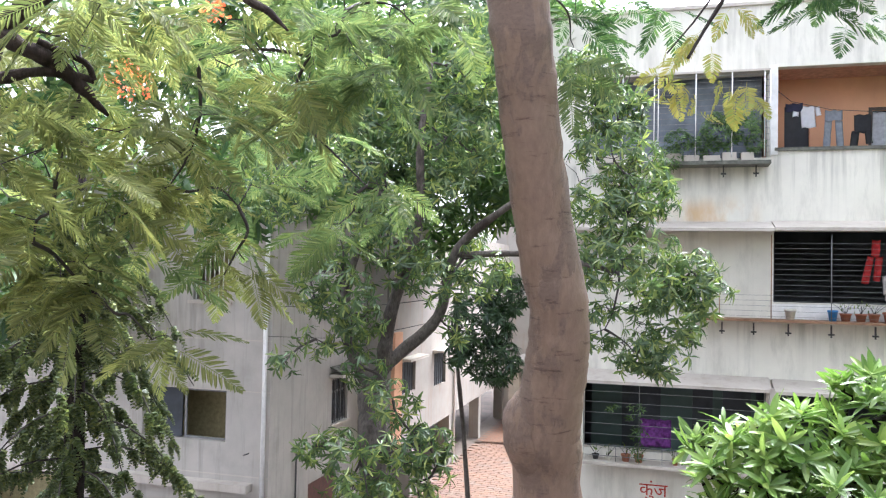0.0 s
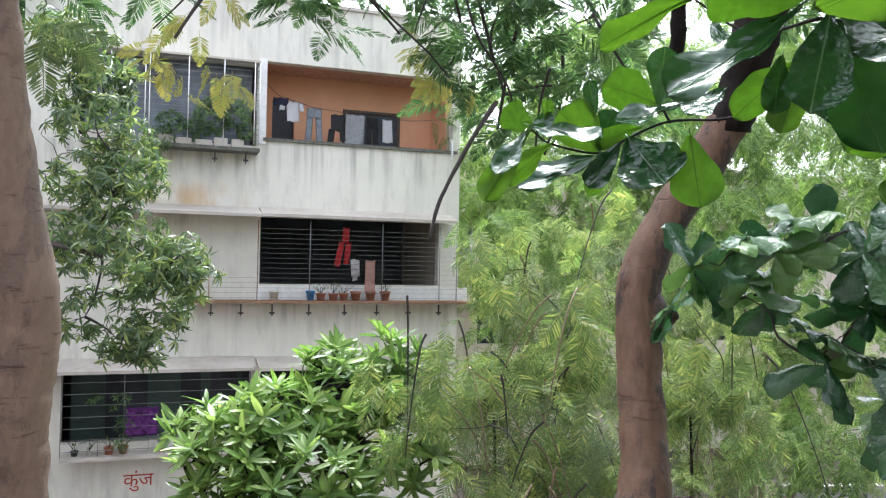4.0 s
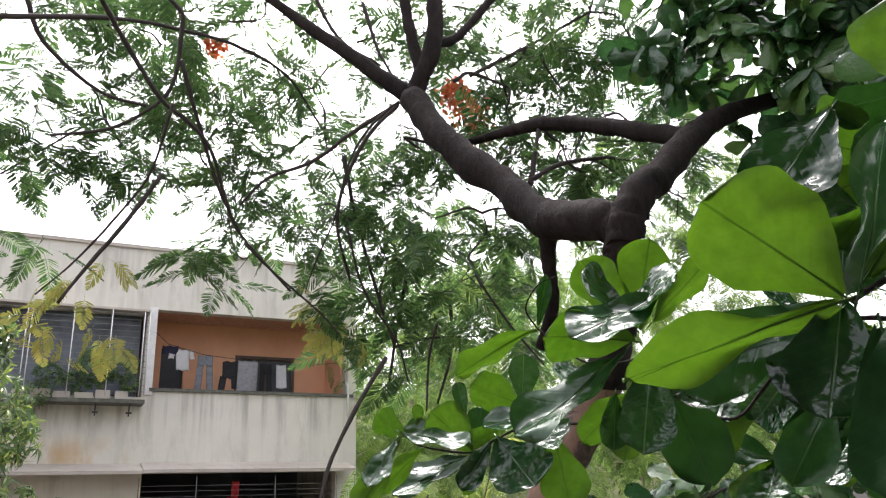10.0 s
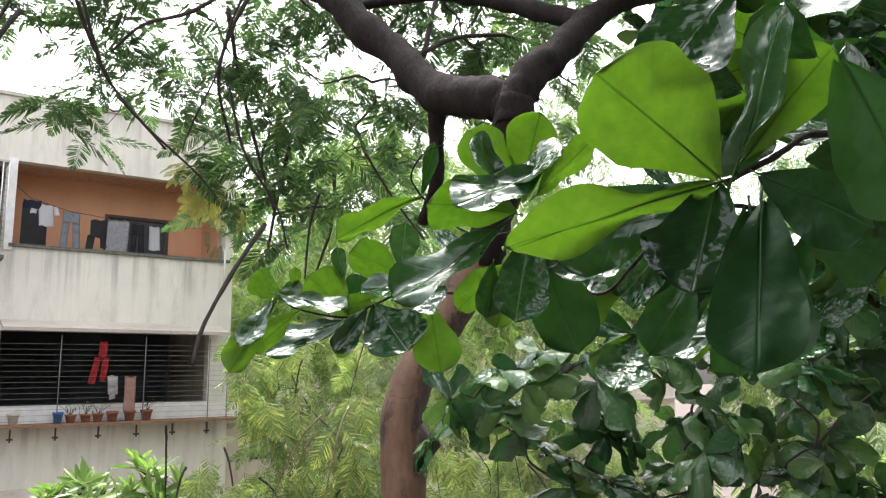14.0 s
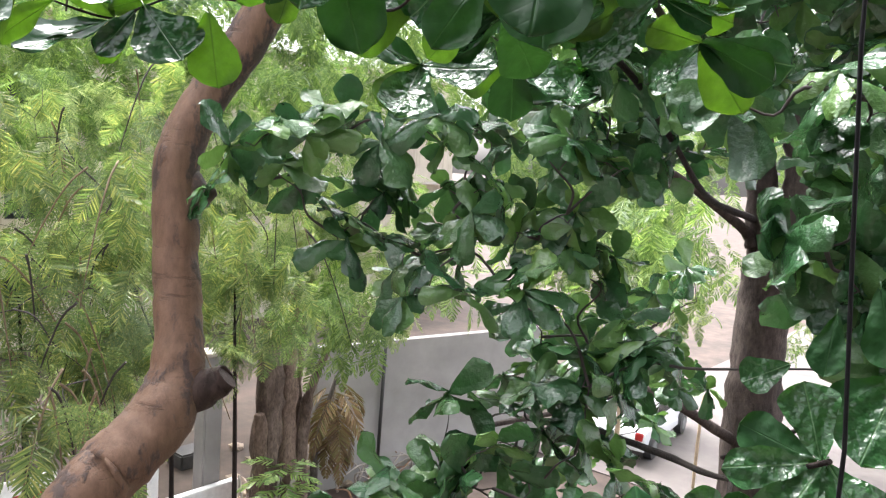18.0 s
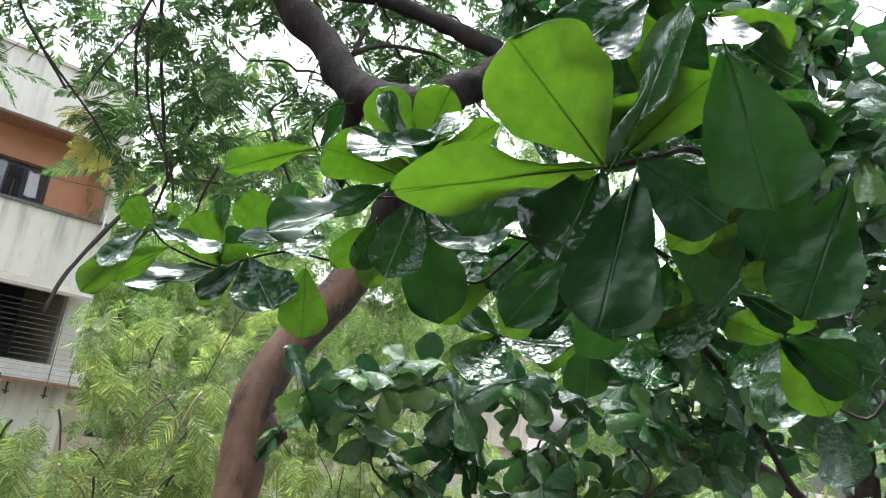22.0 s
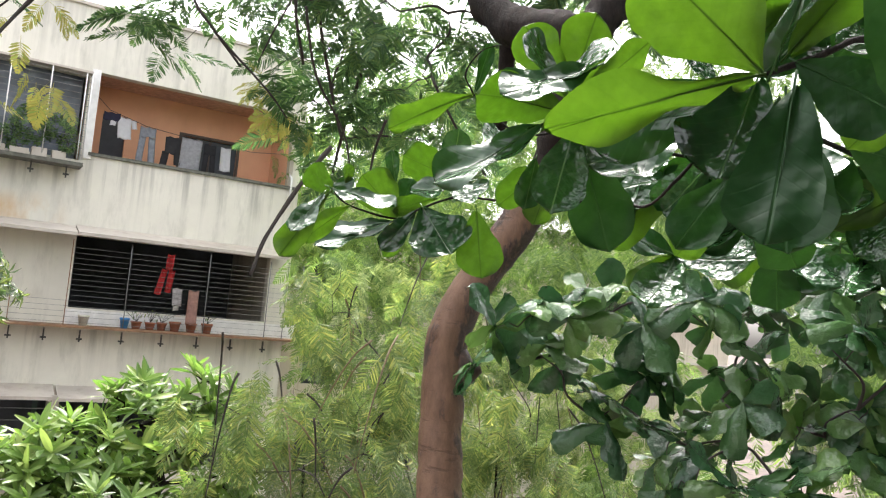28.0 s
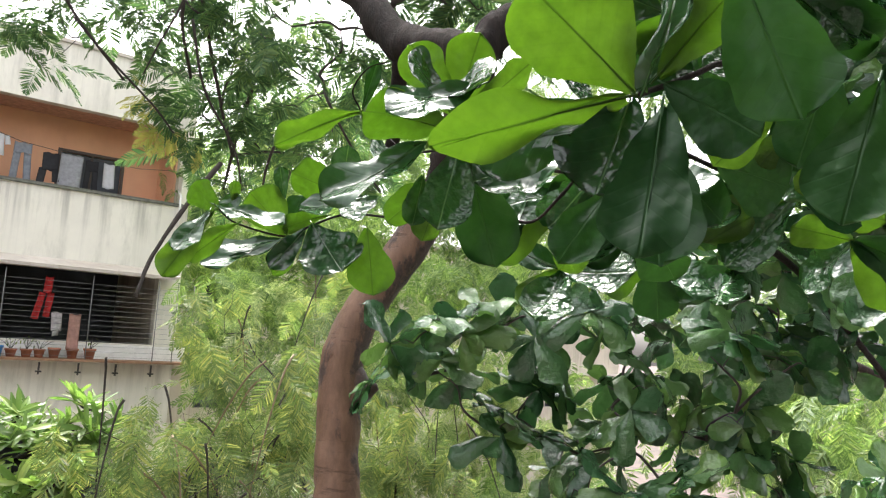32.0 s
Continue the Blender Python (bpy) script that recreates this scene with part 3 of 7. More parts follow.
CANOPY_MIDDLE = [
    (1.84, 5.56, 7.35, 0.35), (2.36, 5.50, 6.99, 0.40), (2.43, 4.85, 7.09, 0.35), (2.69, 4.86, 6.71, 0.35),
    (2.33, 6.16, 6.70, 0.40), (2.85, 5.99, 6.51, 0.40), (3.06, 5.33, 6.39, 0.35), (3.05, 4.72, 7.89, 0.35),
    (3.36, 4.41, 8.04, 0.40), (3.14, 4.96, 8.48, 0.35), (2.90, 3.88, 7.19, 0.25),
    (2.90, 4.48, 7.57, 0.30), (3.38, 4.40, 7.59, 0.30), (3.01, 4.62, 7.16, 0.28), (3.50, 4.18, 7.78, 0.28), (3.13, 4.38, 8.31, 0.30),
]
YELLOW = [
    (0.27, 5.60, 6.37, 0.30), (0.39, 5.52, 6.69, 0.20), (2.09, 6.24, 6.72, 0.25), (2.29, 6.24, 6.45, 0.20),
]
WISPY = [
    (3.01, 6.68, 5.02, 0.50), (3.36, 6.28, 4.64, 0.60), (2.85, 5.76, 3.90, 0.60), (2.04, 5.45, 3.92, 0.45),
    (4.14, 6.64, 5.30, 0.50), (4.53, 5.99, 4.66, 0.50), (4.51, 5.87, 3.76, 0.60), (1.64, 5.24, 4.42, 0.30),
    (2.55, 6.18, 4.29, 0.50), (3.20, 5.49, 3.60, 0.50), (4.39, 6.27, 4.04, 0.50), (3.18, 5.90, 3.91, 0.40),
    (3.21, 5.97, 4.49, 0.30), (4.91, 5.98, 4.06, 0.35), 
    (2.57, 4.99, 3.61, 0.40), (2.27, 4.51, 3.47, 0.35),
]
PLUMERIA = [
    (0.96, 6.62, 3.74, 0.42), (1.53, 6.77, 4.00, 0.42), (0.61, 6.40, 3.51, 0.40), (1.89, 6.30, 3.67, 0.45),
    (1.25, 6.19, 3.43, 0.45), (1.98, 7.00, 4.20, 0.30), (0.42, 6.77, 3.73, 0.20), (0.80, 6.20, 3.25, 0.40),
]
MANGO_A = [
    (-0.40, 10.76, 5.11, 0.75), (0.10, 10.76, 4.54, 0.50), (-0.73, 11.09, 6.87, 0.60), (-0.20, 11.01, 6.16, 0.45),
    (-2.99, 11.19, 6.95, 0.80), (-4.00, 11.31, 7.42, 0.80), (-2.59, 11.57, 8.09, 0.70), (-4.13, 9.89, 4.74, 0.50),
    (-4.29, 9.56, 4.16, 0.25), (-3.62, 10.63, 5.44, 0.50), (-2.48, 10.97, 5.15, 0.50), (-5.26, 10.39, 6.23, 0.60),
    (-3.71, 9.05, 2.88, 0.35), (-2.96, 9.56, 2.90, 0.40), (-4.48, 9.10, 3.91, 0.18), (-3.25, 8.81, 2.51, 0.35),
    (-0.38, 10.52, 4.11, 0.35),
]
MANGO_B = [
    (-1.00, 11.37, 7.88, 0.50), (-0.86, 10.99, 6.02, 0.50), (-4.39, 10.80, 6.26, 0.60), (0.54, 10.66, 4.78, 0.30),
    (0.37, 10.87, 5.13, 0.35), (0.04, 10.52, 3.99, 0.30), (-0.60, 11.29, 7.45, 0.40), (-0.36, 11.17, 6.49, 0.40),
    (-4.32, 9.59, 5.03, 0.32), (-4.14, 9.88, 5.48, 0.38), (-3.74, 9.82, 4.46, 0.30), (-3.09, 10.74, 6.24, 0.40),
    (-3.97, 8.95, 2.94, 0.25), (-2.62, 9.40, 2.69, 0.30), (-3.18, 9.16, 2.90, 0.30), (-2.95, 10.64, 4.91, 0.35),
    (-4.39, 9.43, 4.60, 0.22),
]
MANGO_C = [
    (-3.23, 9.57, 3.44, 0.33), (-3.69, 9.77, 3.79, 0.30), (-2.72, 9.55, 3.00, 0.28), (-3.96, 9.93, 4.29, 0.33),
    (-3.48, 10.68, 5.11, 0.42), (-3.86, 10.52, 5.73, 0.45), (-2.70, 10.47, 4.28, 0.22), (-0.66, 11.06, 7.24, 0.45),
    (-1.07, 11.19, 7.87, 0.45), (-0.47, 10.76, 5.87, 0.45), (-0.03, 10.71, 5.05, 0.40), (0.48, 10.70, 4.92, 0.25),
    (-0.73, 10.55, 4.36, 0.35), (-0.22, 10.46, 4.10, 0.28), (-0.97, 10.85, 5.31, 0.45),
]
MANGO = MANGO_A + MANGO_B + MANGO_C
MANGO_CROWN = [
    (-3.60, 9.10, 2.40, 0.35), (-3.10, 9.30, 2.20, 0.35), (-3.90, 9.20, 2.10, 0.35), (-3.40, 9.00, 1.80, 0.35), (-2.80, 9.40, 2.30, 0.30),
    (-4.04, 11.0, 8.12, 0.60), (-3.36, 11.2, 8.50, 0.60), (-2.76, 11.0, 7.82, 0.60), (-3.50, 11.3, 7.28, 0.50),
    (-4.38, 10.8, 7.47, 0.50), (-2.66, 11.1, 6.77, 0.40), (-4.72, 11.0, 6.82, 0.50), (-3.92, 11.2, 6.55, 0.40),
    (-5.30, 11.2, 7.93, 0.60), (-6.02, 11.0, 6.93, 0.50), (-6.68, 11.3, 6.25, 0.45), (-6.43, 11.0, 7.81, 0.60),
    (-2.36, 11.0, 8.52, 0.60), (-4.76, 11.2, 8.67, 0.60), (-5.53, 11.0, 6.24, 0.40), (-3.14, 10.9, 6.21, 0.35),
]
LANE_TREE = [
    (-3.84, 16.78, 4.00, 0.80), (-3.46, 16.80, 3.17, 0.60), (-4.16, 16.64, 3.27, 0.40), (-3.38, 16.91, 4.61, 0.60),
]
ALMOND_A = [
    (2.14, 2.65, 4.96, 0.12), (2.36, 2.44, 4.83, 0.18), (3.16, 2.26, 5.27, 0.35),
    (2.38, 2.08, 4.58, 0.14), (2.83, 2.01, 4.80, 0.28), (3.54, 2.02, 5.16, 0.25), (3.61, 2.25, 5.45, 0.35),
    (4.27, 2.09, 5.42, 0.35), (2.25, 1.86, 4.09, 0.22), (2.61, 1.75, 4.13, 0.25), (3.01, 1.58, 4.37, 0.22),
    (1.93, 1.81, 3.93, 0.15), (4.81, 1.98, 4.33, 0.30), (2.34, 1.28, 4.05, 0.20), (2.73, 0.72, 4.93, 0.25),
    (2.73, 0.69, 5.22, 0.30), (2.54, 0.58, 4.75, 0.20), (4.31, 1.90, 5.73, 0.30), (4.88, 1.61, 6.07, 0.50),
]
ALMOND_B = [
    (2.67, 1.36, 5.65, 0.20), (2.73, 1.54, 5.41, 0.22), (2.73, 1.31, 5.42, 0.20), (2.72, 1.74, 5.50, 0.20),
    (2.64, 2.04, 5.53, 0.18), (2.83, 1.33, 5.92, 0.20), (2.95, 1.99, 5.25, 0.25), (4.05, 1.08, 5.59, 0.35),
    (3.61, 0.79, 5.45, 0.35), (5.52, 1.50, 5.44, 0.30), (5.60, 1.14, 5.13, 0.35), (1.84, 2.43, 5.07, 0.13),
    (1.99, 2.76, 4.98, 0.13), (2.13, 2.46, 5.13, 0.13), (2.33, 2.52, 4.74, 0.13),
    (2.33, 2.33, 5.18, 0.13), (2.50, 2.44, 4.99, 0.13), (2.61, 2.09, 4.94, 0.13),
]
ALMOND_C = [
    (2.60, 1.88, 4.60, 0.13), (2.56, 1.72, 5.09, 0.13), (2.77, 1.75, 4.90, 0.13), (2.67, 1.54, 4.30, 0.13),
    (2.56, 1.76, 4.04, 0.13), (2.19, 1.92, 3.92, 0.13), (2.54, 2.01, 3.79, 0.13), (2.59, 1.70, 3.88, 0.13),
    (2.59, 1.53, 4.07, 0.13), (2.83, 1.36, 4.40, 0.13), (1.91, 2.07, 3.83, 0.13), 
    (2.45, 2.21, 5.18, 0.13), (2.77, 2.12, 5.12, 0.13), (2.93, 1.81, 6.80, 0.28), (2.96, 1.46, 6.61, 0.28),
    (2.91, 1.19, 6.45, 0.28), (3.04, 1.24, 6.11, 0.25), (3.28, 1.60, 6.30, 0.28), (3.09, 1.34, 5.81, 0.22),
]
ALMOND_D = [
    (3.31, 1.78, 5.97, 0.22), (2.99, 1.13, 5.63, 0.22), (2.96, 1.19, 6.78, 0.28), (3.28, 1.95, 6.47, 0.25),
    (2.80, 0.78, 4.77, 0.20), (2.73, 0.60, 4.72, 0.18), (2.94, 0.57, 4.85, 0.20), (2.53, 0.46, 4.67, 0.15),
    (2.78, 0.69, 4.52, 0.15), (3.08, 0.96, 5.13, 0.22), (3.13, 0.73, 5.15, 0.22), (2.95, 0.56, 5.07, 0.20),
    (3.29, 0.89, 5.41, 0.25), (3.31, 0.71, 5.46, 0.25), (3.86, 1.27, 6.22, 0.28), (3.77, 1.01, 6.02, 0.28),
    (4.05, 1.44, 6.13, 0.25), (3.44, 0.89, 6.12, 0.28), (3.60, 1.07, 5.80, 0.25), (3.46, 0.85, 5.69, 0.22),
]
ALMOND_E = [
    (3.83, 1.18, 6.40, 0.28), (4.73, 1.96, 7.64, 0.50), (4.94, 2.42, 8.01, 0.50), (4.97, 1.82, 7.27, 0.45),
    (4.24, 1.60, 7.66, 0.50), (5.48, 2.17, 7.12, 0.45), (4.76, 1.70, 6.43, 0.40), (4.40, 1.56, 5.91, 0.35),
    (4.13, 1.60, 5.47, 0.28), (4.09, 1.77, 5.20, 0.28), (3.52, 2.01, 5.37, 0.25), (3.41, 1.74, 5.51, 0.25),
    (3.53, 2.40, 5.22, 0.22), (3.22, 1.59, 5.72, 0.20), (2.86, 1.92, 4.78, 0.18),
    (2.69, 2.47, 4.68, 0.16), (2.93, 1.78, 4.67, 0.18), (3.04, 1.65, 5.09, 0.18), (2.69, 2.19, 4.92, 0.15),
]
ALMOND = ALMOND_A + ALMOND_B + ALMOND_C + ALMOND_D + ALMOND_E
ALMOND_LOW = [
    (3.03, 1.98, 4.38, 0.17), (3.39, 1.95, 4.34, 0.17), (3.69, 1.94, 4.16, 0.17), (3.82, 2.25, 3.95, 0.17),
    (2.94, 1.97, 4.07, 0.17), (2.89, 1.81, 4.00, 0.17),
    (2.25, 1.64, 4.01, 0.17), (2.29, 1.80, 3.82, 0.17), (2.36, 2.08, 3.84, 0.17), (2.77, 1.82, 3.75, 0.17),
    (2.35, 1.37, 3.91, 0.17), (2.14, 2.19, 3.64, 0.17), (2.38, 2.25, 3.63, 0.17),
    (3.22, 1.62, 4.40, 0.17), (2.21, 1.88, 3.77, 0.17), (3.82, 1.78, 4.44, 0.17), (4.10, 1.77, 4.14, 0.17),
    (4.62, 2.27, 4.0, 0.2), (4.68, 1.96, 3.77, 0.18), (4.43, 2.55, 3.82, 0.18), (4.53, 2.16, 3.53, 0.16),
    (4.31, 2.51, 3.42, 0.18), (4.28, 2.9, 4.06, 0.2),
]
# unseen foliage overhead, added only to shade the leaves below
ALMOND_SHADE_CROWN = [
    (1.70, 0.10, 7.10, 0.40), (2.30, 0.40, 6.90, 0.45), (2.90, 0.20, 6.70, 0.45), (3.50, 0.30, 6.90, 0.50),
    (4.20, 0.40, 7.00, 0.50), (2.60, -0.40, 6.90, 0.45), (3.30, -0.40, 7.10, 0.50), (4.00, -0.30, 7.10, 0.50),
    (4.90, 0.60, 7.20, 0.50), (2.20, 0.10, 7.60, 0.45), (3.00, 0.20, 7.60, 0.50), (3.90, 0.30, 7.80, 0.55),
    (1.60, -0.50, 7.30, 0.40), (2.40, -0.80, 7.30, 0.45), (2.20, 0.30, 6.05, 0.30), (2.70, 0.10, 6.00, 0.35),
    (3.20, 0.40, 6.10, 0.35), (3.20, -0.20, 6.00, 0.35), (3.80, 0.50, 6.20, 0.40),
]
ALMOND_SIDE = [
    (2.12, 0.70, 4.93, 0.10), (2.32, 0.64, 4.97, 0.12), (2.50, 0.59, 5.12, 0.12), (2.25, 0.47, 4.95, 0.10),
    (2.41, 0.55, 4.79, 0.12), (2.13, 0.62, 4.84, 0.10), (2.33, 0.45, 4.79, 0.10), (2.49, 0.61, 5.27, 0.12),
    (2.22, 0.68, 5.20, 0.10), (2.13, 0.62, 5.29, 0.10), (2.31, 0.54, 5.34, 0.10),
    (2.22, 0.43, 4.65, 0.10), (2.04, 0.93, 5.26, 0.08),
]
ALMOND_TOP = [
    (3.01, 3.06, 7.79, 0.35), (3.35, 2.92, 7.53, 0.40), (3.56, 2.57, 7.60, 0.45), (3.64, 2.37, 7.26, 0.35),
    (3.60, 2.89, 7.18, 0.35), (3.51, 2.18, 6.76, 0.30), (3.26, 2.70, 8.20, 0.50), (3.76, 2.21, 8.00, 0.50),
    (3.67, 1.90, 6.69, 0.35), (3.64, 1.64, 6.48, 0.35), (3.91, 2.22, 6.59, 0.30), (4.06, 2.75, 6.96, 0.35),
    (3.49, 2.15, 7.43, 0.35), (3.06, 1.64, 6.69, 0.30),
]
PALE_GREEN = [
    (6.59, 12.69, 5.14, 1.00), (6.68, 12.54, 3.42, 1.00), (6.49, 11.21, 2.07, 0.70), (8.62, 11.41, 4.95, 1.00),
    (9.20, 12.08, 3.14, 0.90), (10.14, 11.41, 4.04, 0.90), (10.23, 11.08, 2.51, 0.70), (10.94, 10.54, 3.30, 0.80),
    (11.14, 10.04, 2.07, 0.50), (5.33, 10.56, 1.73, 0.70), (8.31, 11.29, 2.23, 0.60),
]
FAR_TOPS = [
    (8.5, 21.0, 8.6, 2.2), (11.5, 20.5, 7.6, 2.4), (14.5, 19.5, 8.2, 2.4), (17.5, 18.0, 8.0, 2.4), (20.5, 15.5, 8.0, 2.4),
    (12.0, 21.0, 10.8, 2.2), (16.0, 19.5, 10.8, 2.2), (23.0, 12.5, 7.6, 2.4), (24.5, 9.0, 7.2, 2.2), (9.0, 21.0, 5.6, 2.0),
]
FAR_GREEN_A = [
    (12.38, 7.05, 4.06, 1.20), (13.48, 7.18, 4.88, 1.50), (13.11, 5.35, 3.39, 1.00), (12.01, 7.73, 4.77, 1.00),
    (21.40, 5.17, 2.01, 1.50), (21.86, 3.43, 3.16, 1.50), (7.62, 18.69, 7.50, 1.50), (9.58, 17.85, 6.81, 1.80),
    (10.75, 12.24, 5.92, 1.60), (8.48, 8.59, 2.66, 0.80), (7.94, 9.03, 2.43, 0.80), (5.89, 13.06, 5.58, 0.90),
    (6.98, 16.55, 8.53, 1.50), (7.62, 12.13, 4.82, 1.30), (6.34, 12.79, 3.80, 1.20), (9.73, 11.77, 3.85, 1.40),
    (11.04, 10.54, 3.95, 1.40), (8.21, 13.61, 8.63, 1.80), (9.54, 12.40, 9.62, 1.80), (7.52, 14.67, 10.30, 1.50),
]
FAR_GREEN_B = [
    (9.54, 10.22, 7.99, 1.50), (10.80, 9.14, 6.91, 1.50), (11.49, 7.73, 8.50, 1.50), (11.34, 6.84, 4.54, 1.20),
    (10.98, 5.37, 4.30, 1.00), (9.09, 10.99, 5.62, 1.30), (12.64, 6.19, 7.29, 1.50), (8.74, 8.40, 3.16, 0.90),
    (19.81, 4.06, 5.41, 2.20), (19.90, 3.14, 6.73, 2.20), (19.43, 4.96, 7.72, 2.00), (10.60, 10.84, 11.02, 2.00),
    (11.21, 9.27, 9.74, 1.80), (12.62, 6.61, 4.57, 1.20), (13.04, 5.75, 5.09, 1.20), (11.80, 5.96, 3.93, 1.00),
    (7.43, 3.52, 4.43, 0.60), (7.20, 3.92, 4.13, 0.60), (8.49, 3.65, 4.82, 0.60), (7.30, 5.62, 4.08, 0.50),
]
FAR_GREEN = FAR_GREEN_A + FAR_GREEN_B
BEHIND_WEST = [
    (-8.13, 23.0, 7.32, 1.10), (-7.45, 23.0, 8.18, 1.10), (-5.05, 24.0, 7.27, 1.10), (-6.34, 24.0, 9.03, 1.20), (-8.33, 22.0, 8.86, 1.10), (-8.72, 22.8, 7.9, 0.90),
    # crowns added over the lane to shade it and fill gaps behind the mango
    (-5.50, 19.20, 9.60, 1.80), (-6.80, 23.0, 10.2, 2.00), (-4.50, 22.5, 11.0, 2.00), (-6.00, 27.0, 9.50, 2.00),
    (-13.72, 17.32, 6.80, 2.60), (-11.72, 20.84, 8.79, 2.60), (-8.51, 24.06, 11.07, 2.60), (-5.05, 25.53, 8.46, 2.00),
    (-13.78, 14.69, 4.64, 2.00), (-7.22, 25.20, 6.21, 1.50), (-9.48, 13.56, 9.65, 1.60), (-7.37, 14.70, 10.09, 1.50),
    (-5.80, 16.46, 10.28, 1.60), (-4.00, 16.92, 10.55, 1.40), (-7.08, 16.41, 8.56, 1.40), (-4.71, 17.32, 8.27, 1.40),
    (-9.97, 10.92, 8.32, 1.60), (-8.62, 14.79, 6.75, 1.30), (-2.19, 17.34, 10.30, 1.00), (-7.94, 18.47, 7.15, 1.20),
]

# big leaves, rosette by rosette: stalk end, tip, width, how far the near face turns up, fold, tone
# the rosette of large leaves nearest the balcony
LEAVES_A = [
    (0.742, 0.662, 5.327, 0.659, 0.717, 5.426, 0.129, -35, 0.06, 1),
    (0.740, 0.667, 5.321, 0.636, 0.830, 5.287, 0.076, -48, 0.18, 1),
    (0.777, 0.700, 5.326, 0.703, 0.828, 5.274, 0.080, 25, 0.20, 0),
    (0.757, 0.676, 5.323, 0.713, 0.675, 5.222, 0.090, 20, 0.35, 0),
    (0.826, 0.755, 5.256, 0.783, 0.783, 5.174, 0.055, 15, 0.25, 2),
    (0.731, 0.626, 5.289, 0.731, 0.618, 5.159, 0.078, 0, 0.18, 2),
    (0.733, 0.641, 5.322, 0.693, 0.549, 5.432, 0.060, 64, 0.20, 0),
    (0.767, 0.651, 5.346, 0.800, 0.586, 5.436, 0.058, -30, 0.20, 1),
    (0.713, 0.603, 5.312, 0.748, 0.535, 5.264, 0.062, -15, 0.18, 2),
    (0.863, 0.589, 5.328, 0.865, 0.654, 5.279, 0.044, -35, 0.15, 1),
]
# A above and beside
LEAVES_B = [
    (0.735, 0.633, 5.488, 0.695, 0.684, 5.411, 0.088, 50, 0.15, 0),
    (0.792, 0.621, 5.437, 0.763, 0.706, 5.433, 0.048, -40, 0.15, 1),
    (0.791, 0.622, 5.439, 0.768, 0.678, 5.492, 0.092, -35, 0.10, 1),
    (0.772, 0.583, 5.419, 0.736, 0.616, 5.457, 0.051, -20, 0.15, 2),
    (0.812, 0.714, 5.349, 0.843, 0.682, 5.401, 0.059, 10, 0.30, 0),
    (0.791, 0.577, 5.494, 0.749, 0.645, 5.496, 0.038, -10, 0.20, 2),
    (0.628, 0.495, 5.412, 0.616, 0.493, 5.478, 0.064, -30, 0.10, 1),
    (0.690, 0.590, 5.285, 0.659, 0.584, 5.153, 0.067, 0, 0.15, 2),
    (0.826, 0.642, 5.444, 0.801, 0.708, 5.395, 0.040, -30, 0.25, 1),
    (0.780, 0.769, 5.464, 0.753, 0.758, 5.480, 0.032, 25, 0.30, 0),
]
# A below and beyond
LEAVES_C = [
    (0.652, 0.502, 5.359, 0.698, 0.479, 5.255, 0.073, 0, 0.15, 2),
    (0.755, 0.485, 5.317, 0.765, 0.517, 5.239, 0.054, -10, 0.15, 2),
    (0.756, 0.452, 5.290, 0.742, 0.471, 5.183, 0.062, 5, 0.15, 2),
    (0.934, 0.690, 5.297, 0.974, 0.630, 5.274, 0.082, -15, 0.15, 2),
    (0.944, 0.615, 5.326, 0.946, 0.650, 5.294, 0.035, -35, 0.12, 1),
    (1.019, 0.598, 5.293, 1.011, 0.644, 5.280, 0.040, -35, 0.12, 1),
    (0.804, 0.705, 5.353, 0.808, 0.691, 5.423, 0.047, 25, 0.25, 0),
    (0.788, 0.745, 5.345, 0.753, 0.761, 5.359, 0.086, 64, 0.20, 0),
    (0.766, 0.649, 5.407, 0.741, 0.696, 5.436, 0.050, -10, 0.20, 0),
    (0.893, 0.821, 5.232, 0.867, 0.860, 5.180, 0.043, -25, 0.15, 1),
]
# the second rosette
LEAVES_D = [
    (0.772, 0.968, 5.349, 0.673, 1.013, 5.368, 0.078, -35, 0.15, 1),
    (0.772, 0.913, 5.394, 0.676, 0.957, 5.332, 0.081, 64, 0.20, 0),
    (0.787, 0.977, 5.368, 0.801, 0.953, 5.478, 0.063, -35, 0.12, 1),
    (0.784, 0.978, 5.371, 0.741, 1.010, 5.462, 0.064, -35, 0.12, 1),
    (0.756, 0.959, 5.383, 0.696, 0.969, 5.418, 0.087, 64, 0.20, 0),
    (0.801, 0.962, 5.375, 0.855, 0.913, 5.449, 0.043, -40, 0.20, 1),
    (0.747, 0.954, 5.377, 0.772, 0.880, 5.407, 0.085, 64, 0.20, 0),
    (0.749, 0.964, 5.333, 0.637, 1.023, 5.232, 0.073, 64, 0.20, 0),
    (0.760, 0.929, 5.318, 0.738, 0.933, 5.213, 0.064, 10, 0.22, 4),
    (0.786, 0.947, 5.318, 0.828, 0.927, 5.179, 0.073, 0, 0.20, 2),
]
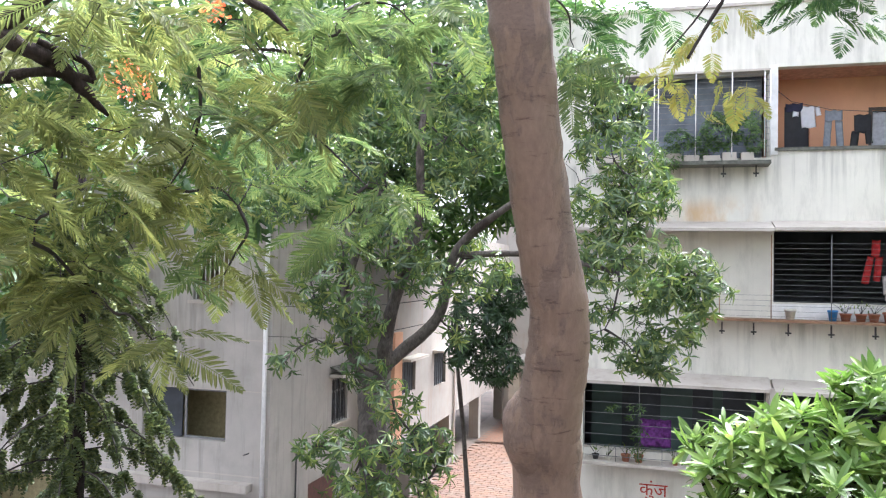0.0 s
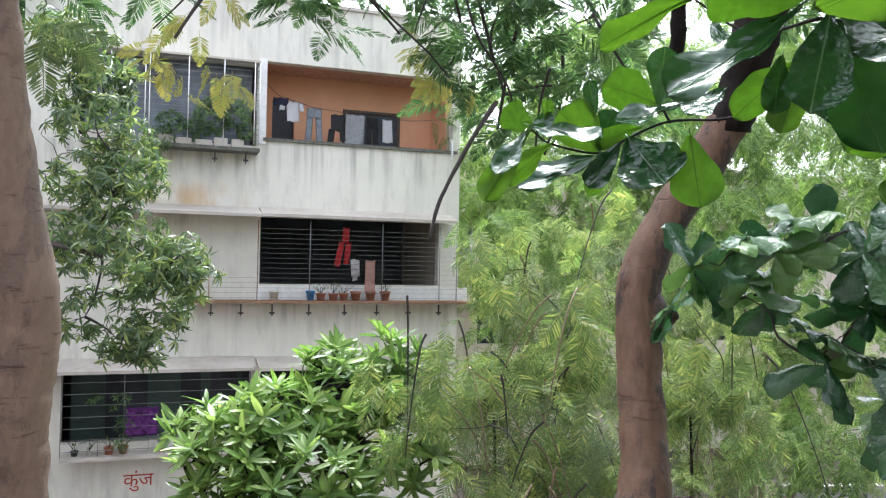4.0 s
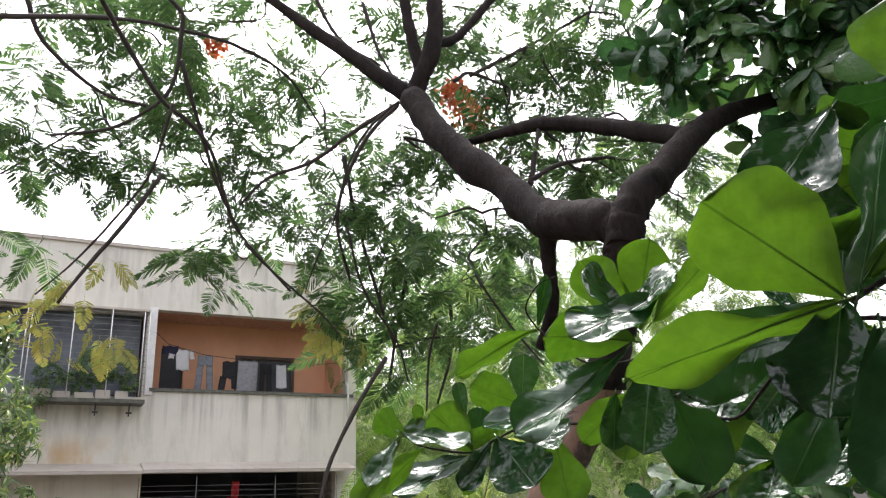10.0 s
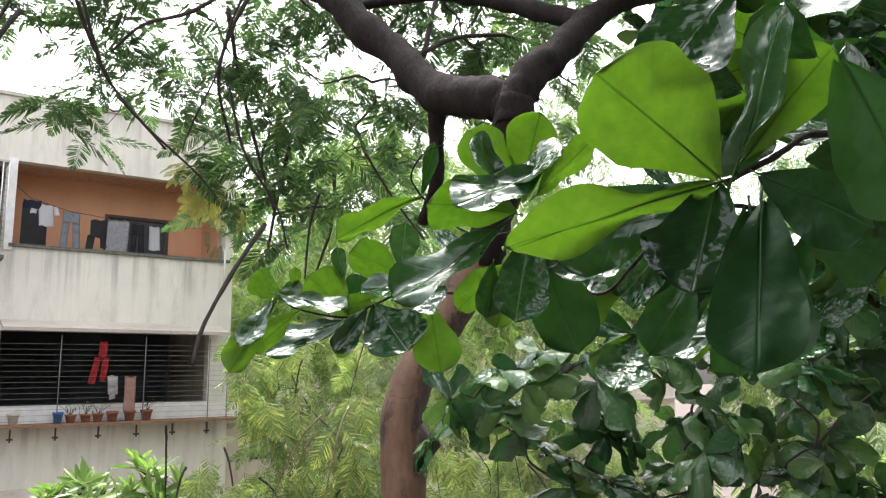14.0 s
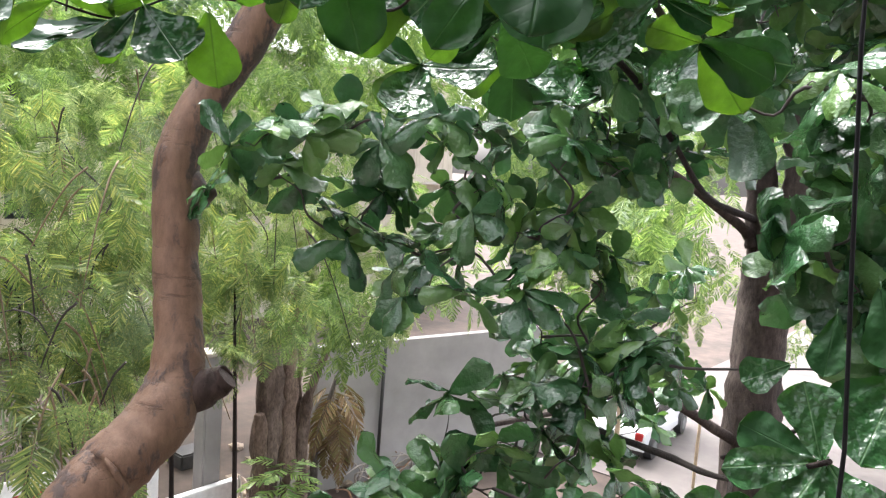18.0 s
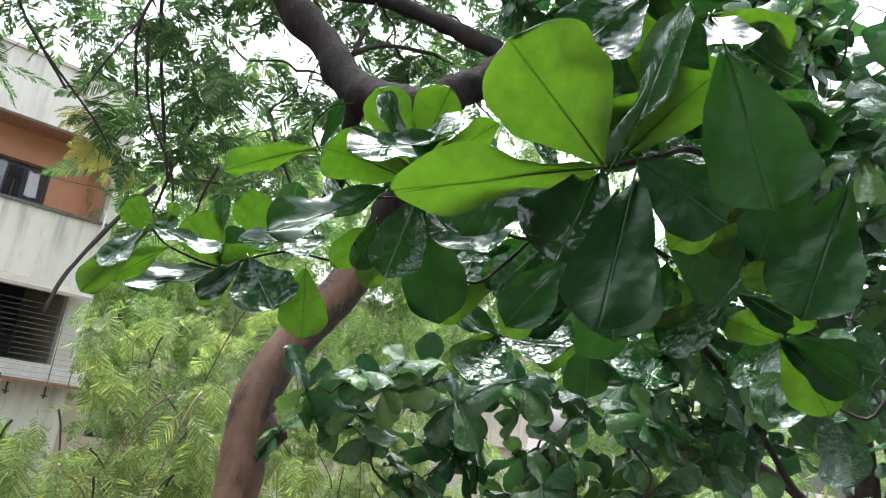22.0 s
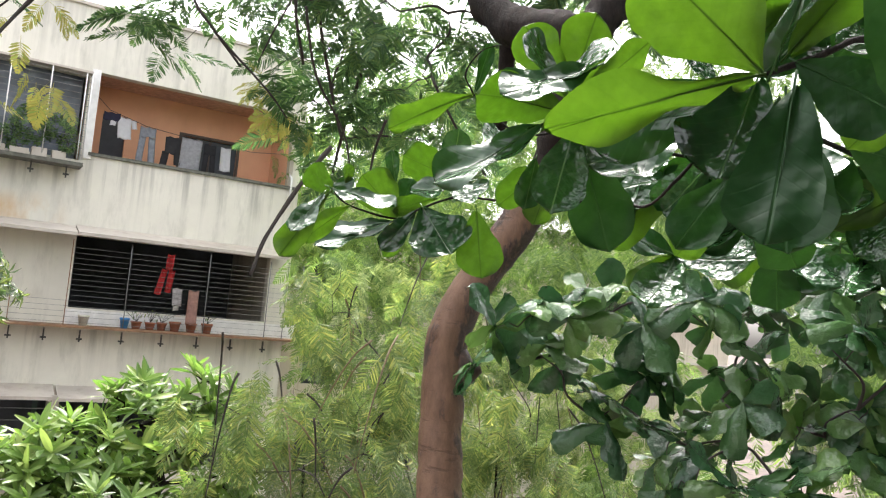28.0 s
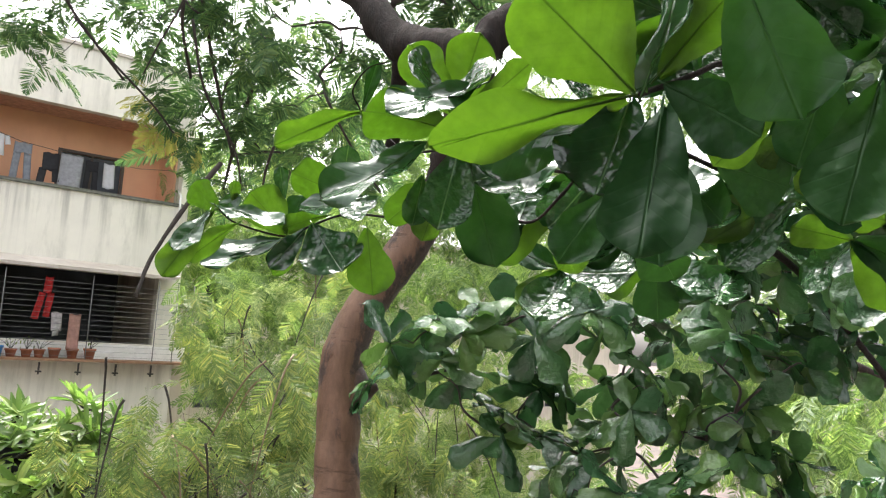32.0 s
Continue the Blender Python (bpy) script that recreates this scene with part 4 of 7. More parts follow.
# C below
LEAVES_E = [
    (0.750, 0.984, 5.287, 0.738, 0.983, 5.221, 0.032, 10, 0.45, 0),
    (0.809, 1.026, 5.298, 0.772, 1.090, 5.244, 0.049, -35, 0.15, 1),
    (0.794, 1.004, 5.279, 0.791, 1.032, 5.214, 0.041, -30, 0.15, 1),
    (0.868, 0.852, 5.322, 0.782, 0.923, 5.274, 0.105, 50, 0.22, 0),
    (0.835, 0.926, 5.332, 0.802, 0.940, 5.295, 0.056, 50, 0.25, 0),
    (0.781, 1.060, 5.311, 0.725, 1.074, 5.320, 0.094, 64, 0.20, 0),
    (0.746, 1.141, 5.398, 0.650, 1.208, 5.349, 0.047, -40, 0.30, 1),
    (0.760, 1.153, 5.408, 0.763, 1.125, 5.476, 0.020, 5, 0.30, 2),
    (0.731, 1.054, 5.263, 0.695, 1.071, 5.229, 0.053, 64, 0.20, 0),
    (0.884, 0.963, 5.290, 0.848, 1.001, 5.271, 0.045, 5, 0.20, 0),
]
# the third rosette
LEAVES_F = [
    (0.858, 1.541, 5.265, 0.801, 1.579, 5.341, 0.095, -35, 0.10, 1),
    (0.909, 1.443, 5.336, 0.839, 1.495, 5.380, 0.086, -35, 0.12, 1),
    (0.899, 1.426, 5.331, 0.886, 1.388, 5.420, 0.050, 25, 0.20, 0),
    (0.846, 1.537, 5.327, 0.828, 1.533, 5.388, 0.028, 10, 0.30, 0),
    (0.868, 1.558, 5.270, 0.891, 1.556, 5.345, 0.050, -15, 0.20, 2),
    (0.926, 1.397, 5.331, 0.821, 1.431, 5.288, 0.061, 64, 0.20, 0),
    (0.843, 1.527, 5.254, 0.709, 1.552, 5.175, 0.072, 64, 0.20, 0),
    (0.847, 1.548, 5.253, 0.737, 1.581, 5.211, 0.062, 64, 0.20, 0),
    (0.879, 1.481, 5.280, 0.910, 1.416, 5.190, 0.118, 25, 0.22, 0),
    (0.942, 1.396, 5.277, 0.970, 1.403, 5.159, 0.084, -30, 0.08, 1),
]
# the outermost leaves
LEAVES_G = [
    (0.877, 1.506, 5.274, 0.820, 1.523, 5.192, 0.045, 10, 0.35, 0),
    (0.887, 1.550, 5.251, 0.863, 1.591, 5.192, 0.039, -35, 0.20, 1),
    (0.918, 1.502, 5.306, 0.847, 1.544, 5.281, 0.044, -35, 0.20, 1),
    (0.711, 1.517, 5.285, 0.675, 1.546, 5.328, 0.057, -35, 0.15, 1),
    (0.734, 1.506, 5.295, 0.731, 1.499, 5.340, 0.020, -20, 0.20, 1),
    (0.700, 1.499, 5.291, 0.792, 1.429, 5.254, 0.058, 64, 0.20, 0),
    (0.695, 1.503, 5.277, 0.620, 1.511, 5.161, 0.051, -25, 0.40, 1),
    (0.682, 1.487, 5.276, 0.626, 1.474, 5.199, 0.045, 64, 0.20, 0),
    (0.743, 1.506, 5.265, 0.676, 1.552, 5.201, 0.042, -35, 0.30, 1),
    (0.707, 1.529, 5.289, 0.746, 1.498, 5.310, 0.030, 25, 0.30, 0),
]
# leaves below the balcony
LEAVES_H = [
    (1.580, 0.548, 4.606, 1.519, 0.686, 4.570, 0.072, 8, 0.25, 4),
    (1.581, 0.540, 4.604, 1.480, 0.598, 4.463, 0.113, 8, 0.30, 4),
    (1.583, 0.531, 4.606, 1.526, 0.416, 4.486, 0.139, 8, 0.22, 4),
    (1.648, 0.553, 4.555, 1.575, 0.524, 4.386, 0.109, 8, 0.20, 4),
    (1.582, 0.544, 4.611, 1.623, 0.595, 4.727, 0.094, 8, 0.25, 4),
    (1.625, 0.566, 4.594, 1.623, 0.694, 4.625, 0.082, 8, 0.20, 2),
    (1.637, 0.455, 4.763, 1.565, 0.484, 4.621, 0.113, 8, 0.25, 4),
    (1.685, 0.460, 4.754, 1.642, 0.543, 4.672, 0.085, 8, 0.20, 2),
    (1.589, 0.443, 4.773, 1.564, 0.324, 4.700, 0.147, 8, 0.18, 2),
    (1.685, 0.461, 4.752, 1.647, 0.410, 4.651, 0.099, 8, 0.20, 4),
]
# G beside
LEAVES_I = [
    (1.454, 0.630, 4.476, 1.467, 0.721, 4.524, 0.080, 8, 0.25, 4),
    (1.454, 0.630, 4.476, 1.397, 0.687, 4.421, 0.075, 8, 0.25, 4),
    (1.454, 0.629, 4.474, 1.409, 0.604, 4.414, 0.098, 8, 0.25, 4),
    (1.482, 0.636, 4.465, 1.464, 0.563, 4.433, 0.068, 8, 0.25, 4),
    (1.517, 0.647, 4.451, 1.555, 0.661, 4.525, 0.053, 8, 0.25, 2),
    (1.124, 0.629, 4.518, 1.160, 0.685, 4.641, 0.081, 8, 0.08, 3),
    (2.553, 0.853, 4.554, 2.494, 0.964, 4.482, 0.105, 8, 0.25, 4),
    (1.729, 0.578, 4.837, 1.699, 0.580, 4.725, 0.064, 5, 0.20, 2),
    (1.699, 0.507, 4.899, 1.676, 0.469, 4.765, 0.087, 5, 0.18, 2),
    (1.661, 0.364, 4.852, 1.635, 0.417, 4.783, 0.074, 8, 0.20, 2),
]
ROSETTES = [LEAVES_A, LEAVES_B, LEAVES_C, LEAVES_D, LEAVES_E, LEAVES_F, LEAVES_G, LEAVES_H, LEAVES_I]

SPRIGS_WEST = [
    [(2.11, 4.64, 7.82), (1.84, 4.85, 7.63), (1.64, 5.11, 7.49), (1.41, 5.42, 7.45), (1.29, 5.71, 7.34)],
    [(2.10, 4.65, 7.80), (1.92, 4.73, 7.58), (1.82, 4.90, 7.31), (1.80, 5.03, 7.02), (1.99, 5.29, 6.71)],
    [(-0.36, 4.67, 7.84), (0.29, 4.95, 8.18), (0.69, 5.09, 8.29), (1.07, 5.23, 8.36), (1.51, 5.40, 8.31), (1.84, 5.66, 8.12)],
    [(0.13, 4.52, 8.11), (0.34, 4.84, 7.98), (0.61, 5.07, 7.74), (0.80, 5.20, 7.68), (0.99, 5.34, 7.56), (1.15, 5.54, 7.29), (1.30, 5.69, 7.09), (1.71, 5.81, 6.74)],
    [(0.44, 4.80, 8.40), (0.66, 4.86, 8.29), (0.69, 4.95, 8.15), (0.68, 5.10, 7.88), (0.56, 5.20, 7.72), (0.33, 5.29, 7.57), (0.00, 5.33, 7.48)],
    [(-0.21, 4.85, 8.13), (-0.09, 4.99, 7.93), (0.24, 5.10, 7.73), (0.53, 5.11, 7.69)],
]
SPRIGS_EAST = [
    [(0.71, 5.02, 8.02), (0.89, 5.28, 7.71), (1.08, 5.51, 7.38), (1.30, 5.69, 7.09)],
    [(1.84, 5.02, 7.53), (2.06, 5.33, 7.16), (2.35, 5.61, 6.66), (2.48, 5.64, 6.33)],
    [(0.69, 5.37, 7.34), (0.49, 5.42, 6.98), (0.29, 5.52, 6.68), (0.16, 5.48, 6.44)],
    [(2.58, 4.72, 8.13), (2.72, 4.71, 8.23), (3.03, 4.69, 8.17)],
    [(2.72, 4.72, 8.21), (3.18, 4.62, 8.52), (3.67, 4.43, 8.85)],
    [(2.53, 3.75, 6.93), (2.67, 3.82, 7.36)],
    [(2.53, 3.75, 6.95), (2.71, 3.69, 7.06), (2.98, 3.59, 7.11)],
    [(2.01, 5.09, 8.89), (2.12, 5.07, 8.50), (2.19, 4.97, 8.24)],
    [(1.61, 5.17, 8.97), (1.83, 5.14, 8.56), (2.10, 4.97, 8.29)],
    [(2.72, 5.90, 7.05), (2.68, 6.05, 6.60), (2.65, 6.15, 6.16)],
    [(3.25, 6.21, 7.09), (3.32, 6.33, 6.51), (3.23, 6.46, 6.03)],
    [(2.04, 4.77, 6.07), (1.83, 4.69, 5.77), (1.66, 4.68, 5.45), (1.57, 4.61, 5.21)],
]
SPRIGS_LOW = [
    [(1.74, 4.66, 6.86), (1.92, 4.84, 6.52), (2.19, 4.94, 6.22), (2.32, 5.06, 5.98)],
    [(0.64, 4.63, 7.49), (0.58, 4.93, 7.17), (0.45, 5.15, 6.97), (0.23, 5.37, 6.69), (0.03, 5.55, 6.50)],
    [(1.15, 4.87, 6.75), (1.37, 4.99, 6.62), (1.69, 5.08, 6.42), (1.88, 5.18, 6.29)],
    [(2.32, 4.60, 6.27), (2.34, 4.77, 6.08), (2.39, 4.93, 5.77)],
    [(2.55, 4.41, 6.50), (2.79, 4.48, 6.27), (3.05, 4.51, 6.03)],
    [(1.89, 4.26, 7.56), (1.80, 4.50, 7.46), (1.77, 4.73, 7.32), (1.77, 4.98, 7.05), (1.73, 5.21, 6.84), (1.71, 5.39, 6.68)],
]
SPRIGS = SPRIGS_WEST + SPRIGS_EAST + SPRIGS_LOW


# ---- ground ----
GZ = -2.2   # the yard lies below the balcony from which the camera looks
bm = bmesh.new()
bmesh.ops.create_grid(bm, x_segments=60, y_segments=60, size=400)
for v in bm.verts:
    v.co.z = GZ
ground = tagged(mesh_object("ground", bm, M_GROUND), "damp brown bare earth of the yard", "ground", kind="structure")


# ---- apartment building opposite ----
FY = 16.62   # facade plane


def pierced(name, x0, x1, z0, z1, y0, y1, holes, mat, parent, label=""):
    """A wall slab along x with rectangular openings that go through it."""
    xs = sorted({x0, x1, *[h[0] for h in holes], *[h[1] for h in holes]})
    zs = sorted({z0, z1, *[h[2] for h in holes], *[h[3] for h in holes]})
    bm = bmesh.new()
    verts = {}

    def v(x, y, z):
        k = (round(x, 4), round(y, 4), round(z, 4))
        if k not in verts:
            verts[k] = bm.verts.new(k)
        return verts[k]

    solid = {}
    for i in range(len(xs) - 1):
        for j in range(len(zs) - 1):
            cx, cz = (xs[i] + xs[i + 1]) / 2, (zs[j] + zs[j + 1]) / 2
            solid[i, j] = not any(h[0] < cx < h[1] and h[2] < cz < h[3] for h in holes)
    for (i, j), s in solid.items():
        if not s:
            continue
        a, b, c, d = xs[i], xs[i + 1], zs[j], zs[j + 1]
        bm.faces.new((v(a, y0, c), v(b, y0, c), v(b, y0, d), v(a, y0, d)))
        bm.faces.new((v(a, y1, d), v(b, y1, d), v(b, y1, c), v(a, y1, c)))
        if not solid.get((i - 1, j)):
            bm.faces.new((v(a, y0, d), v(a, y1, d), v(a, y1, c), v(a, y0, c)))
        if not solid.get((i + 1, j)):
            bm.faces.new((v(b, y0, c), v(b, y1, c), v(b, y1, d), v(b, y0, d)))
        if not solid.get((i, j - 1)):
            bm.faces.new((v(a, y1, c), v(b, y1, c), v(b, y0, c), v(a, y0, c)))
        if not solid.get((i, j + 1)):
            bm.faces.new((v(a, y0, d), v(b, y0, d), v(b, y1, d), v(a, y1, d)))
    return part(name, bm, mat, parent, label)


building = thing("apartment_building", "cream apartment building with rain-stained plaster, window grilles and orange balcony", "building")
BX0, BX1 = -2.4, 6.28
HOLES = [(-1.45, 1.85, 7.4, 9.12), (2.04, 6.1, 7.56, 9.16), (1.98, 5.82, 4.6, 5.97), (-1.6, 1.85, 1.55, 2.86), (2.05, 5.9, 1.55, 2.86)]
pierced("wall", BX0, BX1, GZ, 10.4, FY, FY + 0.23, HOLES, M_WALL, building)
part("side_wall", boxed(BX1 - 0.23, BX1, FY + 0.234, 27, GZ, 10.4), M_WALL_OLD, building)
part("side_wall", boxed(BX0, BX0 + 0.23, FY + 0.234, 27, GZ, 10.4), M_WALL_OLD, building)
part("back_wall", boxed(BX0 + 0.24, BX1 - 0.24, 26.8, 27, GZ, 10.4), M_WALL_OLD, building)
part("roof", boxed(BX0 + 0.24, BX1 - 0.24, FY + 0.24, 26.7, 9.6, 9.8), M_CHAJJA, building)
part("coping", boxed(BX0 - 0.04, BX1 + 0.04, FY - 0.05, FY + 0.28, 10.4, 10.47), M_CHAJJA, building)
for z in (0.1, 3.1, 6.3):
    part("floor_slab", boxed(BX0 + 0.24, BX1 - 0.24, FY + 0.24, 26.7, z - 0.1, z + 0.1), M_CHAJJA, building)
# room walls painted near-black for the shade behind the windows
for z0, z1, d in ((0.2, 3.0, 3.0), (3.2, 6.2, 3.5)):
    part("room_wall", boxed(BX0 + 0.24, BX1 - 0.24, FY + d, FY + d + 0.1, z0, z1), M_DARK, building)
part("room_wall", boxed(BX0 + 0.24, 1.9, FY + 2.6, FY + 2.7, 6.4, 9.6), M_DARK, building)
# orange balcony
part("balcony_back_wall", pierced("balcony_back_wall", 1.92, 6.0, 6.4, 9.6, FY + 1.3, FY + 1.4, [(2.32, 2.8, 6.45, 8.65), (3.95, 5.2, 7.45, 8.5)], M_ORANGE, building).data and boxed(1.9, 1.98, FY + 0.24, FY + 1.3, 6.4, 9.6), M_ORANGE, building)
part("balcony_ceiling", boxed(2.0, 6.04, FY + 0.235, FY + 1.29, 9.2, 9.28), M_CEIL, building)
part("balcony_side_wall", boxed(6.0, 6.04, FY + 0.24, FY + 1.3, 6.4, 9.19), M_ORANGE, building)
# dark sheet in place of the shade inside the doorway and window
part("doorway_shade_sheet", boxed(1.92, 6.0, FY + 1.45, FY + 1.5, 6.4, 9.6), M_DARK, building)
part("parapet_coping", boxed(1.98, 6.2, FY - 0.06, FY + 0.27, 7.52, 7.58), M_MOSS, building)
# sloping sun shades over the windows
for x0, x1, z, deep in ((-2.3, 1.92, 6.12, 0.7), (1.94, 6.05, 6.14, 0.6), (-2.3, 1.9, 3.12, 0.6), (1.95, 6.05, 3.1, 0.6)):
    bm = bmesh.new()
    box(bm, x0, x1, FY - deep, FY - 0.004, -0.03, 0.03)
    for v in bm.verts:
        v.co.z += z - (0.16 if v.co.y < FY - deep / 2 else 0.0)
    part("sun_shade", bm, M_CHAJJA, building, "sloping concrete sun shade with stained edge")

# ---- white house by the lane ----
house = thing("white_house", "white plastered house with barred windows, bands and a drain pipe", "house")
HX, HY = -8.7, 16.6
pierced("front_wall", -20, HX, GZ, 7.6, HY, HY + 0.23, [(-10.8, -9.84, 4.29, 5.45), (-12.1, -9.83, 1.0, 2.2), (-17, -14.5, -2.0, -0.2)], M_HOUSE, house)
cells = [(HY + 0.234, 18.7, GZ, 7.6), (18.7, 20.05, -0.4, 7.6), (20.05, 20.66, -0.4, 0.86), (20.66, 22.2, GZ, 0.86), (20.05, 22.2, 2.08, 7.6), (21.15, 22.2, 0.86, 2.08)]
for y0, y1, z0, z1 in cells:
    part("lane_wall", boxed(HX - 0.23, HX, y0, y1, z0, z1), M_HOUSE, house)
part("roof", boxed(-20.1, HX + 0.15, HY - 0.15, 22.3, 7.604, 7.75), M_CHAJJA, house)
part("back_wall", boxed(-20, HX - 0.24, 22.0, 22.2, GZ, 7.6), M_HOUSE, house)
part("room_wall", boxed(-20, HX - 0.6, 17.9, 18.0, GZ, 7.5), plain("olive_room", (0.42, 0.37, 0.2), 0.8), house)
part("drain_pipe", tube([(HX - 0.12, HY - 0.07, GZ), (HX - 0.12, HY - 0.07, 7.6)], 0.055, 10), M_WHITE, house)
for z in (0.25, 2.2, 3.38, 5.6):
    part("wall_band", boxed(-20, HX + 0.012, HY - 0.012, HY - 0.002, z - 0.012, z + 0.012), M_CHAJJA, house)
part("ledge", boxed(-20, HX - 0.4, HY - 0.3, HY - 0.003, -0.06, 0.12), M_CHAJJA, house, "stained concrete ledge")
part("brown_gate", boxed(HX - 0.16, HX - 0.1, 18.74, 20.62, GZ + 0.05, -0.44), plain("brown_sheet", (0.1, 0.034, 0.024), 0.6), house, "reddish brown sheet-metal gate")
lane_window = part("window", boxed(HX - 0.16, HX - 0.13, 20.06, 21.14, 0.87, 2.07), M_DARK, house)
for y in (20.06, 20.41, 20.76, 21.08):
    part("window_frame", boxed(HX - 0.12, HX - 0.07, y, y + 0.06, 0.87, 2.07), M_GREY_FRAME, lane_window)
for z in (0.87, 1.68, 2.02):
    part("window_frame", boxed(HX - 0.115, HX - 0.075, 20.12, 21.08, z, z + 0.05), M_GREY_FRAME, lane_window)
for k in range(9):
    y = 20.12 + k * 0.115
    part("window_bar", boxed(HX - 0.05, HX - 0.036, y, y + 0.014, 0.87, 2.07), M_IRON, lane_window)
part("window_sill", boxed(HX + 0.002, HX + 0.08, 19.98, 21.2, 0.8, 0.86), M_CHAJJA, house)
part("window_hood", boxed(HX + 0.002, HX + 0.4, 19.85, 21.35, 2.16, 2.24), M_CHAJJA, house)
for k in range(6):
    y = 19.88 + k * 0.245
    bm = boxed(HX + 0.004, HX + 0.43, y, y + 0.22, 2.245, 2.285, bevel=0.01)
    for v in bm.verts:
        v.co.z += 0.16 * (HX + 0.43 - v.co.x) / 0.43
    part("hood_tile", bm, M_MOSS, house)
for x0, x1 in ((-12.08, -11.06), (-11.0, -10.94), (-9.9, -9.85)):
    part("window_frame", boxed(x0, x1, HY + 0.1, HY + 0.13, 1.02, 2.18), M_DARK if x1 - x0 > 0.5 else M_GREY_FRAME, house)
for z in (1.01, 2.13):
    part("window_frame", boxed(-10.93, -9.91, HY + 0.1, HY + 0.13, z, z + 0.05), M_GREY_FRAME, house)
for k in range(8):
    x = -10.76 + k * 0.12
    part("window_bar", boxed(x, x + 0.018, HY + 0.05, HY + 0.07, 4.3, 5.44), M_WHITE, house)
part("window_sill", boxed(-10.9, -9.75, HY - 0.08, HY - 0.003, 4.2, 4.27), M_CHAJJA, house)
part("wall_bracket", tube([(-9.3, HY, 0.75), (-9.2, HY - 0.25, 0.8), (-9.05, HY - 0.28, 0.86)], 0.015, 6), M_IRON, house)
part("corner_pipe", tube([(HX + 0.05, 17.9, GZ), (HX + 0.05, 17.9, 0.6)], 0.022, 8), M_IRON, house)

# ---- lane, far building ----
far = thing("far_building", "pale weathered building raised on pillars along the lane", "building")
FX = -7.9
part("wall", boxed(FX - 8, FX - 0.2, 22.6, 40, -0.33, 6.5), M_FAR, far)
spans = [(22.6, 23.4, -0.33, 6.5), (23.4, 24.9, -0.33, 1.2), (23.4, 24.9, 2.2, 6.5), (24.9, 27.0, -0.33, 6.5), (27.0, 28.5, -0.33, 1.0), (27.0, 28.5, 2.15, 6.5), (28.5, 40, -0.33, 6.5)]
for y0, y1, z0, z1 in spans:
    part("lane_front", boxed(FX - 0.15, FX, y0, y1, z0, z1), M_FAR, far)
part("orange_pier", boxed(FX + 0.003, FX + 0.12, 22.5, 23.2, -0.33, 3.2), M_ORANGE, far, "orange painted pier")
for y0, y1, z0, z1 in ((23.4, 24.9, 1.2, 2.2), (27.0, 28.5, 1.0, 2.15)):
    w = part("window", boxed(FX - 0.13, FX - 0.1, y0, y1, z0, z1), M_DARK, far)
    for k in range(6):
        y = y0 + 0.1 + k * 0.25
        part("window_bar", boxed(FX - 0.08, FX - 0.06, y, y + 0.03, z0, z1), M_IRON, w)
    part("window_hood", boxed(FX + 0.003, FX + 0.4, y0 - 0.2, y1 + 0.2, z1 + 0.08, z1 + 0.16), M_CHAJJA, far)
for y in (24.6, 29.2, 34.0, 39):
    part("pillar", boxed(FX - 0.45, FX - 0.02, y, y + 0.4, GZ, -0.34), M_FAR, far)
part("parking_wall", boxed(FX - 6, FX - 5.8, 22.7, 40, GZ, -0.34), M_CHAJJA, far)
part("pipe", tube([(FX + 0.06, 29.6, GZ), (FX + 0.06, 29.6, 1.4), (FX + 0.06, 29.2, 1.45)], 0.05, 8), M_WHITE, far)
end = thing("end_building", "beige block closing the far end of the lane", "building")
# upper part is made up, raised to block sky light from the lane
part("wall", boxed(-9, 3, 42, 50, GZ, 12.4), M_FAR, end)
part("pillar", boxed(-7.2, -6.7, 37, 37.5, GZ, 0.6), M_CHAJJA, end)
part("slab", boxed(-7.4, 0, 36.6, 41.9, 0.604, 0.8), M_FAR, end)

# ---- pale block beyond the yard ----
pale = thing("neighbour_building", "pale apartment block half hidden behind the yard's trees", "building")
pierced("wall", 9.0, 34.0, GZ, 9.0, 27.0, 27.25, [(x, x + 1.4, z, z + 1.3) for x in (11, 14.5, 18, 21.5, 25, 28.5) for z in (-1.0, 2.2, 5.4)], M_WALL_OLD, pale)
# near-black wall, the shade of the rooms put into its colour
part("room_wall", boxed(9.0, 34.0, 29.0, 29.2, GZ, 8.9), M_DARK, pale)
part("roof", boxed(8.8, 34.2, 26.7, 29.3, 9.004, 9.2), M_CHAJJA, pale)
for z in (0.6, 3.8, 7.0):
    part("sun_shade", boxed(9.0, 34.0, 26.5, 26.996, z, z + 0.1), M_CHAJJA, pale)

# building of the view's balcony: unseen wall and slab added to block sky light
bm = bmesh.new()
box(bm, -14.0, 2.0, -9.0, -1.1, GZ, 10.6)
unseen_home_wall = tagged(mesh_object("unseen_wall_behind", bm, M_STONE), "unseen plain wall behind the viewpoint, added to block sky light", "wall", kind="structure")
# out of view, put here to keep the upper sky off the near leaves
slab = tagged(mesh_object("ceiling", boxed(-6.0, 1.9, -1.096, 0.42, 6.45, 6.6, bevel=0.01), M_CHAJJA), "unseen concrete slab added over the viewpoint to shade near leaves", "ceiling", kind="structure")

